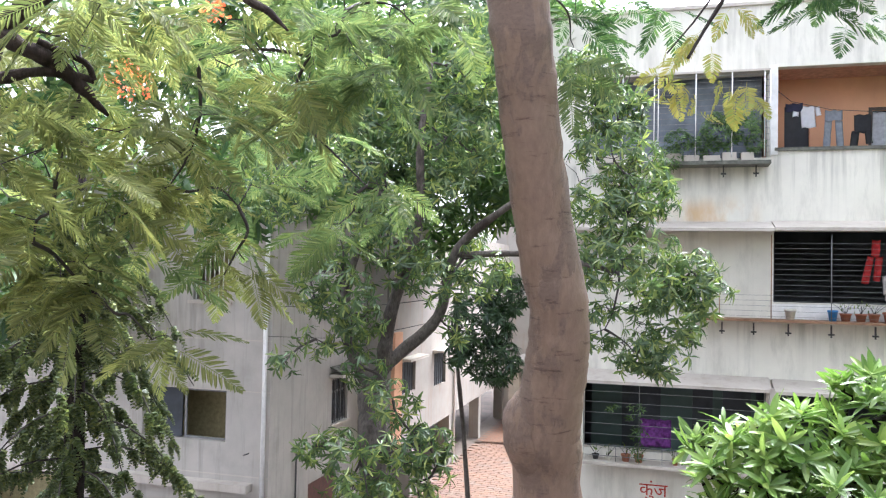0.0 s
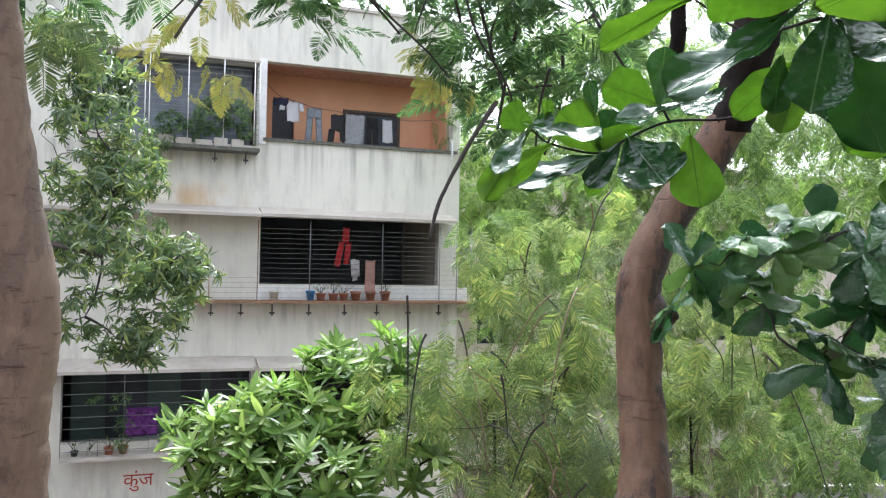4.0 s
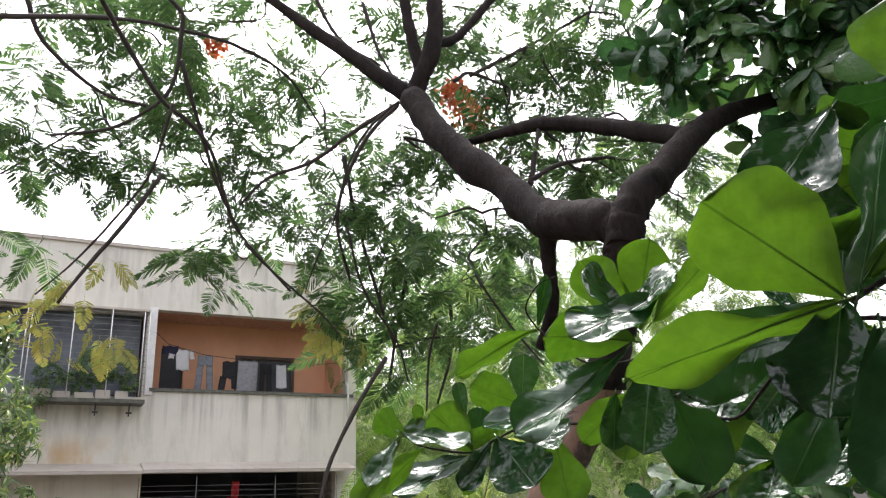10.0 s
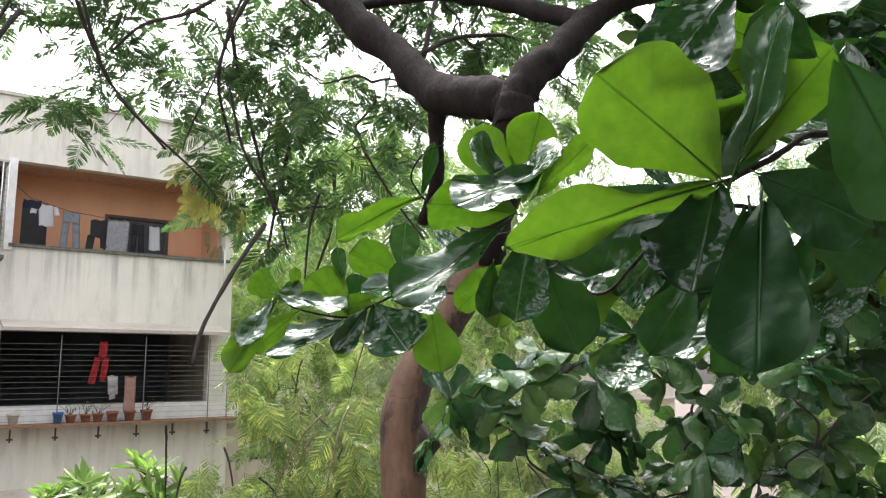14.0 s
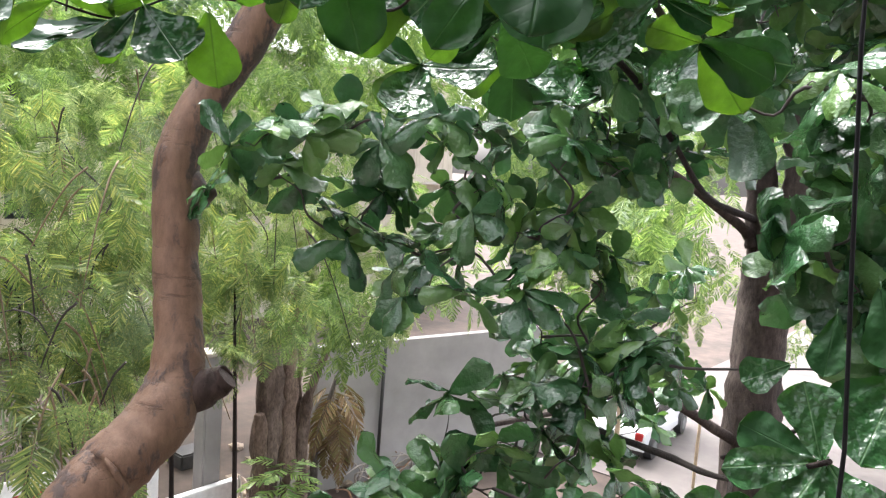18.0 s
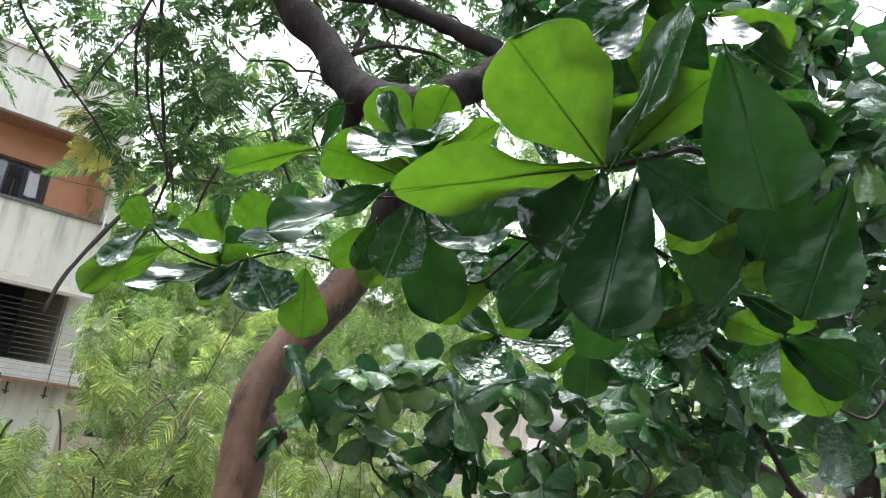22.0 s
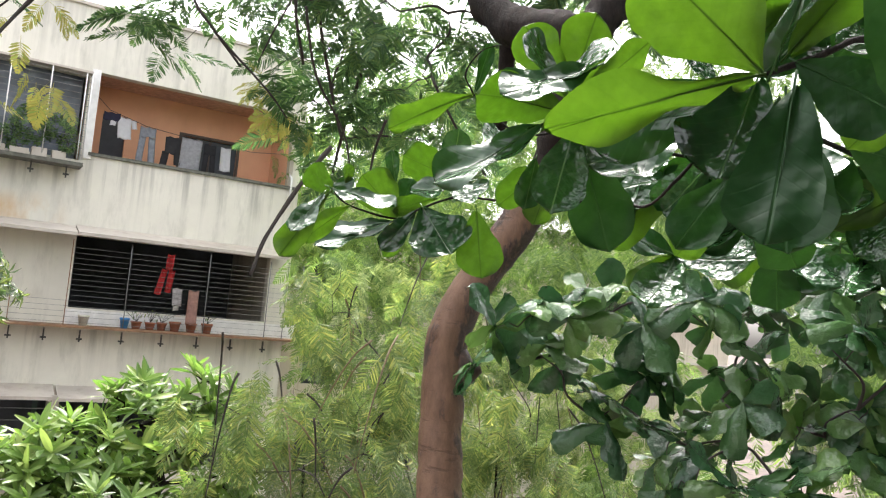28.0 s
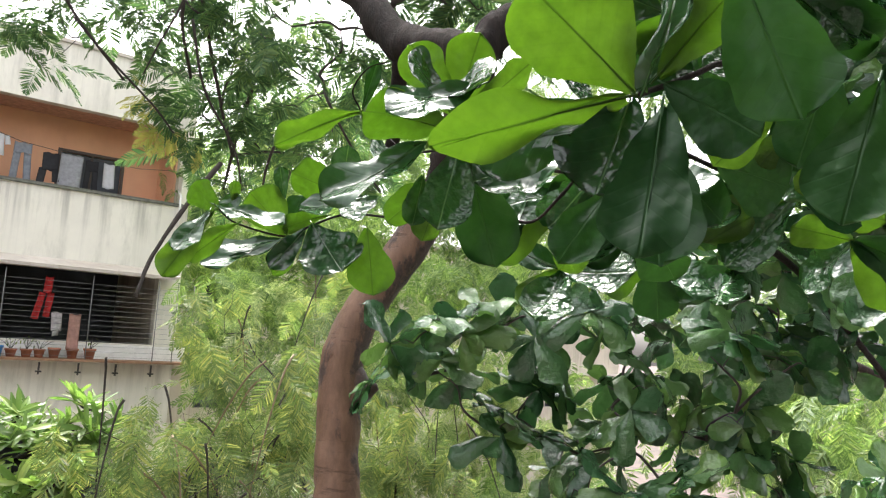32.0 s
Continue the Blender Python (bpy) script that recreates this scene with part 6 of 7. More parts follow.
# cut stubs and knobs on the trunks
part("cut_stub", limb([(1.79, 2.85, 4.1), (1.87, 2.76, 4.13), (1.92, 2.69, 4.18), (1.94, 2.66, 4.2)], [0.1, 0.085, 0.062, 0.048], 14, 6, 0.04, 410, None, 0.25), bark("stub_bark", (0.035, 0.023, 0.019), (0.11, 0.072, 0.06), 8, 0.3), tree_c, "sawn-off branch stub")
LUMPS = [
    (tree_c, M_BARK_C, [(1.94, 2.99, 4.83), (1.98, 2.955, 4.855), (2.01, 2.93, 4.87), (2.035, 2.91, 4.88)], [0.075, 0.055, 0.035, 0.014]),
    (tree_c, M_BARK_C, [(1.93, 3.0, 4.74), (1.965, 2.975, 4.84), (1.968, 2.972, 4.9), (1.94, 3.0, 4.98)], [0.035, 0.056, 0.054, 0.035]),
    (tree_c, M_BARK_C, [(1.93, 3.02, 4.86), (1.9, 3.02, 4.95), (1.9, 3.02, 5.02), (1.95, 3.02, 5.12)], [0.035, 0.058, 0.056, 0.035]),
    (tree_a, M_BARK_A, [(-0.72, 5.45, 3.75), (-0.79, 5.38, 3.95), (-0.8, 5.37, 4.1), (-0.7, 5.38, 4.32)], [0.14, 0.18, 0.175, 0.13]),
    (tree_a, M_BARK_A, [(-0.78, 5.06, 5.95), (-0.735, 5.0, 6.12), (-0.74, 4.98, 6.26), (-0.8, 4.96, 6.42)], [0.1, 0.135, 0.13, 0.1]),
]
for k, (t, m, p, r) in enumerate(LUMPS):
    part("swelling", limb(p, r, 18, 6, 0.02, 411 + k, None, 0.08), m, t)
WEST_LIMBS = [
    ([(-2.95, 3.15, 6.12), (-2.86, 3.26, 6.06), (-2.77, 3.37, 6.0), (-2.7, 3.46, 5.9), (-2.63, 3.55, 5.79)], [0.045, 0.042, 0.04, 0.03, 0.008]),
    ([(-2.98, 3.19, 5.9), (-2.88, 3.28, 5.95), (-2.77, 3.37, 5.97), (-2.66, 3.48, 5.95)], [0.03, 0.026, 0.024, 0.018]),
    ([(-2.66, 3.48, 5.95), (-2.68, 3.44, 6.03), (-2.76, 3.35, 6.07), (-2.82, 3.28, 6.1)], [0.014, 0.016, 0.018, 0.02]),
    ([(-1.0, 4.8, 7.3), (-1.6, 4.2, 6.95), (-2.0, 3.77, 6.48), (-1.92, 3.86, 6.36), (-1.85, 3.93, 6.28)], [0.05, 0.04, 0.028, 0.018, 0.006]),
    ([(-1.0, 4.8, 7.5), (-2.0, 3.9, 7.2), (-2.95, 3.15, 6.12)], [0.06, 0.055, 0.045]),
]
for k, (ps, rs) in enumerate(WEST_LIMBS):
    part("limb", limb(ps, rs, 9, 5, 0.1, 420 + k, None, 0.15), M_BARK_AL, tree_a)

# orange-red flowers among the feathery leaves
M_FLOWER = leafy("flame_flower", (0.62, 0.12, 0.06), (0.74, 0.2, 0.1), (0.66, 0.3, 0.15), 0.6, 0.5)
PETAL = [paddle_shape(0.7, 0.3, 0.2, 0.05, 9, 3, 1)]
frs = []
for b in ((2.86, 5.08, 8.14, 0.2), (2.8, 5.1, 8.3, 0.14), (2.98, 5.05, 7.95, 0.12), (1.1, 6.0, 8.8, 0.1)):
    for _ in range(int(800 * b[3])):
        o = in_blob(rng, b, 0.1)
        frs.append((0, o, basis(rng.normal(size=3), rng.normal(size=3), 0.05)))
leaf_mass("flower_mass", PETAL, frs, M_FLOWER, tree_c, "orange-red flower clusters")
frs = []
for b in ((-5.36, 7.19, 6.97, 0.3), (-3.1, 5.2, 6.9, 0.1)):
    for _ in range(int(500 * b[3])):
        o = in_blob(rng, b, 0.1)
        frs.append((0, o, basis(rng.normal(size=3), rng.normal(size=3), 0.045)))
leaf_mass("flower_mass", PETAL, frs, M_FLOWER, tree_a, "orange-red flower clusters")


# ---- facade furniture ----
def out(x, z, by):
    """Where a point of the facade plane lies when moved by metres towards the yard, seen along the same sight line."""
    k = (FY - by - 0.25) / (FY - 0.25)
    return 0.1 + (x - 0.1) * k, 5.1 + (z - 5.1) * k


def bar(bm, x0, z0, x1, z1, y, r=0.006):
    tube([(x0, y, z0), (x1, y, z1)], r, 4, bm)


M_GALV = plain("dull_grey_bar", (0.19, 0.195, 0.195), 0.6, 0.2, bump=0)
M_TERRA = plain("terracotta", (0.34, 0.13, 0.07), 0.85)
M_BLUE = plain("blue_plastic", (0.03, 0.20, 0.50), 0.4)
M_CREAM = plain("cream_plastic", (0.62, 0.60, 0.52), 0.5)
M_TEAL = plain("teal_room", (0.07, 0.11, 0.10), 0.7, vary=0.3, scale=1.2)

cage = thing("window_grille", "dark iron balcony grille with many thin horizontal bars", "window grille")
cx0, cz0 = out(0.55, 4.26, 0.5)
cx1, cz1 = out(6.6, 5.9, 0.5)
for k in range(15):
    bm = bmesh.new()
    z = cz0 + 0.06 + k * 0.098
    left = cx0 if k < 5 else cx0 + 1.36
    bar(bm, left, z, cx1, z, FY - 0.5, 0.0038)
    part("bar", bm, M_GALV, cage)
for x in (0.55, 1.0, 1.94, 3.0, 4.55, 5.85, 6.25, 6.6):
    bm = bmesh.new()
    xx, _ = out(x, 5, 0.5)
    bar(bm, xx, cz0, xx, cz1 if x > 1.5 else cz0 + 0.5, FY - 0.505, 0.011)
    part("upright", bm, M_RUST if x < 2 else M_GALV, cage)
for k in range(8):
    bm = bmesh.new()
    z = cz0 + 0.1 + k * 0.2
    tube([(cx1, FY - 0.5, z), (cx1, FY + 0.1, z)], 0.005, 4, bm)
    part("side_bar", bm, M_GALV, cage)
ledge = thing("plant_ledge", "rusty ledge on iron brackets under the middle window", "ledge")
part("shelf", boxed(cx0, cx1, FY - 0.52, FY - 0.003, cz0 - 0.045, cz0), M_RUST, ledge)
part("back_strip", boxed(1.95, 6.5, FY - 0.03, FY - 0.004, 4.26, 4.57), M_WHITE, ledge, "white strip below the window")
for x in (1.05, 1.63, 2.25, 3.0, 3.75, 4.45, 5.15, 5.85):
    bm = bmesh.new()
    xx, zz = out(x, 4.2, 0.25)
    box(bm, xx - 0.012, xx + 0.012, FY - 0.27, FY - 0.22, zz - 0.24, zz - 0.01)
    box(bm, xx - 0.05, xx + 0.05, FY - 0.28, FY - 0.21, zz - 0.2, zz - 0.17)
    part("bracket", bm, M_IRON, ledge)


def pot(x, z, y, r, h, mat, label, plant=True):
    t = thing("flower_pot", label, "flower pot", "pots on the window ledges")
    t.location = (x, y, z)
    bm = bmesh.new()
    prof = [(r * 0.7, 0), (r * 0.95, h * 0.8), (r * 1.08, h * 0.82), (r * 1.08, h), (r * 0.9, h), (r * 0.85, h * 0.85)]
    rings = [[bm.verts.new((a * math.cos(w), a * math.sin(w), b)) for w in (2 * math.pi * k / 14 for k in range(14))] for a, b in prof]
    for a, b in zip(rings, rings[1:]):
        for k in range(14):
            bm.faces.new((a[k], a[(k + 1) % 14], b[(k + 1) % 14], b[k])).smooth = True
    bm.faces.new(list(reversed(rings[0])))
    bm.faces.new(rings[-1])
    part("pot", bm, mat, t)
    if plant:
        g = np.random.default_rng(int(abs(x) * 1000))
        bm = bmesh.new()
        for _ in range(5):
            w = g.normal(size=3) * 0.06
            tube([(0, 0, h * 0.9), (w[0], w[1], h + 0.1), (w[0] * 2.2, w[1] * 2.2, h + 0.16 + abs(w[2]))], [0.006, 0.005, 0.003], 4, bm)
        part("stem", bm, M_TWIG, t)
        fr = [(0, np.array([g.normal() * 0.07, g.normal() * 0.07, h + 0.05 + g.random() * 0.16]), basis(g.normal(size=3), UP, 0.07)) for _ in range(10)]
        leaf_mass("leaves", [blade_shape(0.2, 0.3, 0.2)], fr, M_MANGO, t)
    return t


for x, r, h, m, lab, pl in ((2.28, 0.1, 0.2, M_CREAM, "pale plastic bucket on the ledge", False), (3.02, 0.09, 0.2, M_BLUE, "blue plastic pot on the ledge", False), (3.24, 0.1, 0.15, M_TERRA, "terracotta pot with a bare plant on the ledge", True), (3.5, 0.1, 0.15, M_TERRA, "terracotta pot with a bare plant on the ledge", True),
                         (3.72, 0.1, 0.16, M_TERRA, "terracotta pot with a bare plant on the ledge", True), (3.98, 0.11, 0.19, M_TERRA, "terracotta pot with a bare plant on the ledge", False), (4.3, 0.11, 0.19, M_TERRA, "terracotta pot with a bare plant on the ledge", False), (4.62, 0.11, 0.2, M_TERRA, "terracotta pot with a bare plant on the ledge", True)):
    xx, zz = out(x, 4.26, 0.25)
    pot(xx, cz0, FY - 0.27, r, h, m, lab, pl)


def garment(name, label, shape, x, z, y, mat, group="laundry on the balcony line"):
    """A hanging cloth: an outline in x and z, cut into strips, rippled, with thickness."""
    bm = bmesh.new()
    g = random.Random(name + str(x))
    ph = g.uniform(0, 6)
    rows = 14
    for x0, x1, top, low, slant in shape:
        cols = max(3, int((x1 - x0) / 0.025))
        grid = []
        for j in range(rows + 1):
            t = j / rows
            grid.append([bm.verts.new((x + x0 + (x1 - x0) * i / cols + slant * t, y + 0.018 * math.sin(ph + 16 * (x0 + (x1 - x0) * i / cols) + 2 * t) * (0.3 + t), z + top + (low - top) * t + 0.01 * math.sin(ph + i))) for i in range(cols + 1)])
        for a, b in zip(grid, grid[1:]):
            for i in range(cols):
                bm.faces.new((a[i], b[i], b[i + 1], a[i + 1])).smooth = True
    bmesh.ops.solidify(bm, geom=bm.faces[:], thickness=0.008)
    return tagged(mesh_object(name, bm, mat), label, "laundry", group)


def cloth_mat(name, c, vary=0.2):
    return plain(name, c, 0.9, vary=vary, scale=14, bump=0.2)


CY = FY + 0.14
SHIRT = [(-0.13, 0.13, 0, -0.42, 0.03), (-0.24, -0.13, -0.02, -0.2, -0.03), (0.13, 0.22, -0.02, -0.2, 0.03)]
LEGS = [(-0.15, 0.16, 0, -0.2, 0), (-0.15, -0.02, -0.2, -0.72, -0.03), (0.03, 0.16, -0.2, -0.75, 0.03)]
SHEET = [(-0.2, 0.22, 0, -0.72, -0.02)]
garment("dark_shirt", "small dark top drying on the balcony line", [(-0.17, 0.14, 0, -0.16, 0)], 2.36, 8.46, CY, cloth_mat("navy_cloth", (0.03, 0.03, 0.06)))
garment("white_t_shirt", "white T-shirt drying on the balcony line", SHIRT, 2.58, 8.4, CY, cloth_mat("white_cloth", (0.78, 0.80, 0.84), 0.06))
garment("grey_trousers", "grey-blue trousers drying on the balcony line", LEGS, 3.04, 8.3, CY, cloth_mat("washed_denim", (0.30, 0.33, 0.38)))
garment("dark_shorts", "dark trousers drying on the balcony line", [(-0.1, 0.2, 0, -0.35, 0), (-0.14, 0.0, -0.3, -0.62, -0.04), (0.08, 0.2, -0.3, -0.55, 0.03)], 3.5, 8.2, CY, cloth_mat("charcoal_cloth", (0.04, 0.04, 0.045)))
garment("grey_towel", "large grey towel drying on the balcony line", SHEET, 3.92, 8.24, CY, cloth_mat("grey_cloth", (0.42, 0.43, 0.46)))
garment("dark_trousers", "dark trousers drying on the balcony line", [(-0.12, 0.13, 0, -0.2, 0), (-0.12, -0.01, -0.2, -0.6, -0.02), (0.02, 0.13, -0.2, -0.6, 0.02)], 4.3, 8.18, CY, cloth_mat("black_cloth", (0.03, 0.03, 0.035)))
garment("white_vest", "white vest drying on the balcony line", [(-0.1, 0.12, 0, -0.5, 0.02)], 4.62, 8.18, CY, cloth_mat("white_cloth_two", (0.7, 0.72, 0.75), 0.08))
line = tagged(mesh_object("washing_line", tube([(2.05, CY, 8.72), (2.3, CY, 8.5), (3.0, CY, 8.32), (4.0, CY, 8.23), (5.2, CY, 8.2), (6.0, CY, 8.3)], 0.006, 5), M_IRON), "thin washing line across the orange balcony", "washing line")
# near-black sheets fill the doorway and window with painted shade
part("doorway_shade", boxed(2.30, 2.82, FY + 1.41, FY + 1.44, 6.45, 8.66), M_DARK, building, "dark sheet painted as the shade of the open doorway")
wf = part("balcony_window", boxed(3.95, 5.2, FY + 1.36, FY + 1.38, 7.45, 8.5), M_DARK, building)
for x0, x1, z0, z1 in ((3.9, 5.25, 8.5, 8.56), (3.9, 3.96, 7.4, 8.5), (5.19, 5.25, 7.4, 8.5), (4.55, 4.6, 7.4, 8.5)):
    part("window_frame", boxed(x0, x1, FY + 1.27, FY + 1.299, z0, z1), plain("dark_wood", (0.06, 0.04, 0.03), 0.6), building)
part("room_front_top", boxed(-1.4, 1.8, FY + 0.6, FY + 0.64, 7.2, 9.3), plain("window_glass_blue", (0.13, 0.15, 0.18), 0.25, vary=0.5, scale=1.5, bump=0), building)
part("white_column", boxed(1.88, 2.035, FY - 0.035, FY - 0.002, 7.45, 9.2), M_WHITE, building)
part("drain_pipe", tube([(6.08, FY - 0.05, 7.1), (6.08, FY - 0.05, 7.75), (6.08, FY + 0.1, 7.85)], 0.025, 8), M_WHITE, building)

# cloths on the middle grille
xx, zz = out(4.28, 5.1, 0.52)
garment("pink_towel", "pale pink towel hung over the grille", [(-0.1, 0.11, 0, -0.66, 0)], xx, zz + 0.02, FY - 0.53, cloth_mat("pink_cloth", (0.55, 0.33, 0.28)), "cloths on the grille")
xx, zz = out(3.95, 5.1, 0.45)
garment("white_cloth", "white patterned cloth hung behind the grille", [(-0.09, 0.1, 0.04, -0.3, 0.02), (-0.04, 0.07, -0.3, -0.4, 0)], xx, zz, FY - 0.44, cloth_mat("pale_cloth", (0.62, 0.60, 0.60), 0.3), "cloths on the grille")
xx, zz = out(3.75, 5.5, 0.3)
garment("red_cloth", "red cloth with pale stripes hung in the window", [(-0.06, 0.08, 0.3, 0.0, -0.02), (-0.14, -0.02, 0.0, -0.5, -0.1), (0.0, 0.12, 0.0, -0.45, -0.05)], xx, zz, FY - 0.3, cloth_mat("red_cloth", (0.5, 0.03, 0.03), 0.5), "cloths on the grille")

# top left window: grille box with planter
top_cage = thing("window_grille", "grille box of the top floor window with white posts", "window grille")
tx0, tz0 = out(-1.4, 7.42, 0.45)
tx1, tz1 = out(1.9, 9.1, 0.45)
for k in range(14):
    bm = bmesh.new()
    z = tz0 + 0.08 + k * 0.115
    bar(bm, tx0, z, tx1, z, FY - 0.45, 0.005)
    part("bar", bm, M_GALV, top_cage)
for x in (-0.9, -0.28, -0.2, 0.52, 1.2, 1.8, 1.9):
    xx, _ = out(x, 8, 0.45)
    bm = bmesh.new()
    bar(bm, xx, tz0, xx, tz1, FY - 0.455, 0.014)
    part("post", bm, M_WHITE, top_cage)
part("top_frame", boxed(tx0, tx1, FY - 0.47, FY - 0.003, tz1, tz1 + 0.04), M_CHAJJA, top_cage)
planter = thing("planter_shelf", "grimy concrete planter shelf under the top floor window", "planter")
part("shelf", boxed(tx0, tx1 + 0.02, FY - 0.5, FY - 0.003, tz0 - 0.14, tz0 - 0.07), M_MOSS, planter)
g = random.Random(5)
x = tx0 + 0.1
while x < tx1 - 0.25:
    w = g.uniform(0.2, 0.4)
    part("trough", boxed(x, x + w, FY - 0.46, FY - 0.25, tz0 - 0.068, tz0 + g.uniform(0.04, 0.1), bevel=0.008), M_CHAJJA, planter)
    x += w + g.uniform(0.02, 0.1)
for x in (1.05, 1.65):
    xx, zz = out(x, 7.25, 0.3)
    bm = bmesh.new()
    box(bm, xx - 0.012, xx + 0.012, FY - 0.32, FY - 0.28, zz - 0.22, zz + 0.0)
    box(bm, xx - 0.05, xx + 0.05, FY - 0.33, FY - 0.27, zz - 0.17, zz - 0.14)
    part("bracket", bm, M_IRON, planter)
shrub = thing("balcony_plants", "leafy potted plants growing through the top grille", "plants")
f, e = whorls_in(rng, [(0.95, FY - 0.4, 7.85, 0.42), (1.4, FY - 0.4, 7.95, 0.36), (0.2, FY - 0.45, 7.7, 0.28), (0.05, FY - 0.45, 7.4, 0.3), (-0.1, FY - 0.5, 7.05, 0.2), (0.9, FY - 0.4, 8.1, 0.2), (0.65, FY - 0.4, 7.6, 0.25), (1.6, FY - 0.4, 7.6, 0.2)], 900, 0.09, 3, 6, 0.0, 0.5, 0.2)
leaf_mass("leaves", BLADES, f, M_BACKLEAF, shrub)
twigs("stem_mass", [(0.95, FY - 0.4, 7.3), (1.35, FY - 0.4, 7.3), (0.05, FY - 0.4, 7.25)], e, 0.008, M_TWIG, shrub, rng)

# lower window: bars, cloth, pots, ledge
low_cage = thing("window_grille", "lower window grille with widely spaced horizontal bars", "window grille")
lx0, lz0 = out(-1.6, 1.3, 0.45)
lx1, lz1 = out(1.85, 2.86, 0.45)
for k in range(7):
    bm = bmesh.new()
    bar(bm, lx0, lz0 + 0.1 + k * 0.21, lx1, lz0 + 0.1 + k * 0.21, FY - 0.45, 0.007)
    part("bar", bm, M_GALV, low_cage)
for x in (-1.6, -0.95, -0.5, -0.05, 0.5, 1.1, 1.85):
    xx, _ = out(x, 2, 0.45)
    bm = bmesh.new()
    bar(bm, xx, lz0, xx, lz0 + 0.3 if x not in (-0.5, 1.85, -1.6) else lz1, FY - 0.455, 0.008)
    part("upright", bm, M_GALV, low_cage)
low_ledge = thing("plant_ledge", "pale ledge with small pots under the lower window", "ledge")
part("shelf", boxed(lx0, lx1, FY - 0.5, FY - 0.003, lz0 - 0.08, lz0 - 0.02), M_CHAJJA, low_ledge)
for x, r, h, m, pl in ((-1.35, 0.07, 0.1, M_IRON, True), (-1.1, 0.06, 0.09, M_CREAM, True), (-0.75, 0.09, 0.14, M_TERRA, True), (-0.5, 0.09, 0.15, M_TERRA, True), (0.2, 0.06, 0.12, M_TERRA, True)):
    xx, _ = out(x, 1.3, 0.25)
    pot(xx, lz0 - 0.02, FY - 0.25, r, h, m, "small potted plant on the lower ledge", pl)
xx, zz = out(-0.18, 2.2, 0.1)
garment("purple_cloth", "purple patterned cloth hung in the lower window", [(-0.3, 0.3, 0, -0.54, 0)], xx, zz, FY - 0.1, cloth_mat("purple_cloth", (0.22, 0.06, 0.30), 0.6), "cloths on the grille")
part("room_front", boxed(-1.55, 1.8, FY + 1.2, FY + 1.25, 0.3, 2.95), M_TEAL, building)
for x0, x1 in ((-0.9, -0.1), (0.55, 0.95), (1.15, 1.7)):
    part("room_window", boxed(x0, x1, FY + 1.16, FY + 1.19, 1.4, 2.7), M_DARK, building)
part("shade_post", boxed(1.86, 1.95, FY - 0.6, FY - 0.52, 2.3, 3.02), M_CHAJJA, building)
creeper = thing("creeper", "thin creeper hanging over the lower window", "plant")
f, e = whorls_in(rng, [(-0.55, FY - 0.55, 2.4, 0.22), (-0.5, FY - 0.55, 2.0, 0.2), (-0.5, FY - 0.55, 1.65, 0.2), (-1.0, FY - 0.55, 2.5, 0.15)], 350, 0.09, 3, 5, 0, 0.4, 0.3)
leaf_mass("leaves", BLADES, f, M_BACKLEAF, creeper)

# red painted name on the lower wall
text = bpy.data.curves.new("painted_name", "FONT")
text.body, text.size, text.extrude = "\u0915\u0941\u0902\u091c", 0.36, 0.004
sign = new("painted_name", text)
sign.matrix_world = pose(-0.48, FY - 0.006, 0.69, 90, 0, 0)
text.materials.append(plain("faded_red_paint", (0.42, 0.05, 0.03), 0.8))
sign.parent = building

# ---- yard things ----
M_DEADWOOD = bark("dead_wood", (0.07, 0.05, 0.04), (0.22, 0.165, 0.13), 6, 0.2)
M_STRIP = bark("dead_wood_strip", (0.09, 0.06, 0.045), (0.25, 0.18, 0.14), 8, 0.2)
stump = thing("dead_stump", "old dead tree stump with brown splintered wood and dry shoots", "tree stump")
STUMP_STEMS = [
    ([(9.40, 11.55, GZ), (9.45, 11.6, -0.6), (9.55, 11.7, 1.0), (9.6, 11.8, 1.9)], [0.36, 0.27, 0.22, 0.17]),
    ([(9.85, 11.45, GZ), (9.85, 11.5, -0.8), (9.95, 11.6, 0.9), (10.1, 11.7, 2.6)], [0.3, 0.2, 0.14, 0.08]),
    ([(10.05, 11.4, GZ), (10.15, 11.4, -0.8), (10.3, 11.4, 0.4), (10.9, 11.4, 1.5)], [0.2, 0.14, 0.1, 0.05]),
    ([(9.2, 11.4, GZ), (9.25, 11.45, -0.9), (9.2, 11.5, 0.2)], [0.2, 0.15, 0.1]),
    ([(10.2, 11.55, GZ), (10.2, 11.6, 0.3), (10.25, 11.6, 2.2)], [0.08, 0.06, 0.04]),
]
for k, (p, r) in enumerate(STUMP_STEMS):
    part("stem", limb(p, r, 14, 7, 0.12, 500 + k, None, 0.35), M_DEADWOOD if k % 2 == 0 else M_STRIP, stump)
g = random.Random(17)
for k in range(16):
    x, y, h = 9.15 + g.uniform(0, 1.1), 11.3 + g.uniform(-0.1, 0.2), g.uniform(1.2, 3.0)
    r = g.uniform(0.02, 0.06)
    part("bark_strip", limb([(x + g.uniform(-0.25, 0.25), y - 0.1, GZ), (x, y, GZ + h * 0.4), (x + g.uniform(-0.15, 0.15), y + 0.1, GZ + h * 0.75), (x + g.uniform(-0.3, 0.3), y + 0.2, GZ + h)], [r * 1.5, r, r * 0.8, r * 0.2], 6, 4, 0.2, 900 + k), M_STRIP, stump)
pillar = thing("concrete_pillar", "weathered grey concrete gate pillar behind the stump", "pillar")
part("shaft", boxed(8.75, 9.15, 12.55, 12.9, GZ, 1.1, bevel=0.03), M_STONE, pillar)
part("cap", boxed(8.7, 9.2, 12.5, 12.95, 1.103, 1.18, bevel=0.015), M_CHAJJA, pillar)
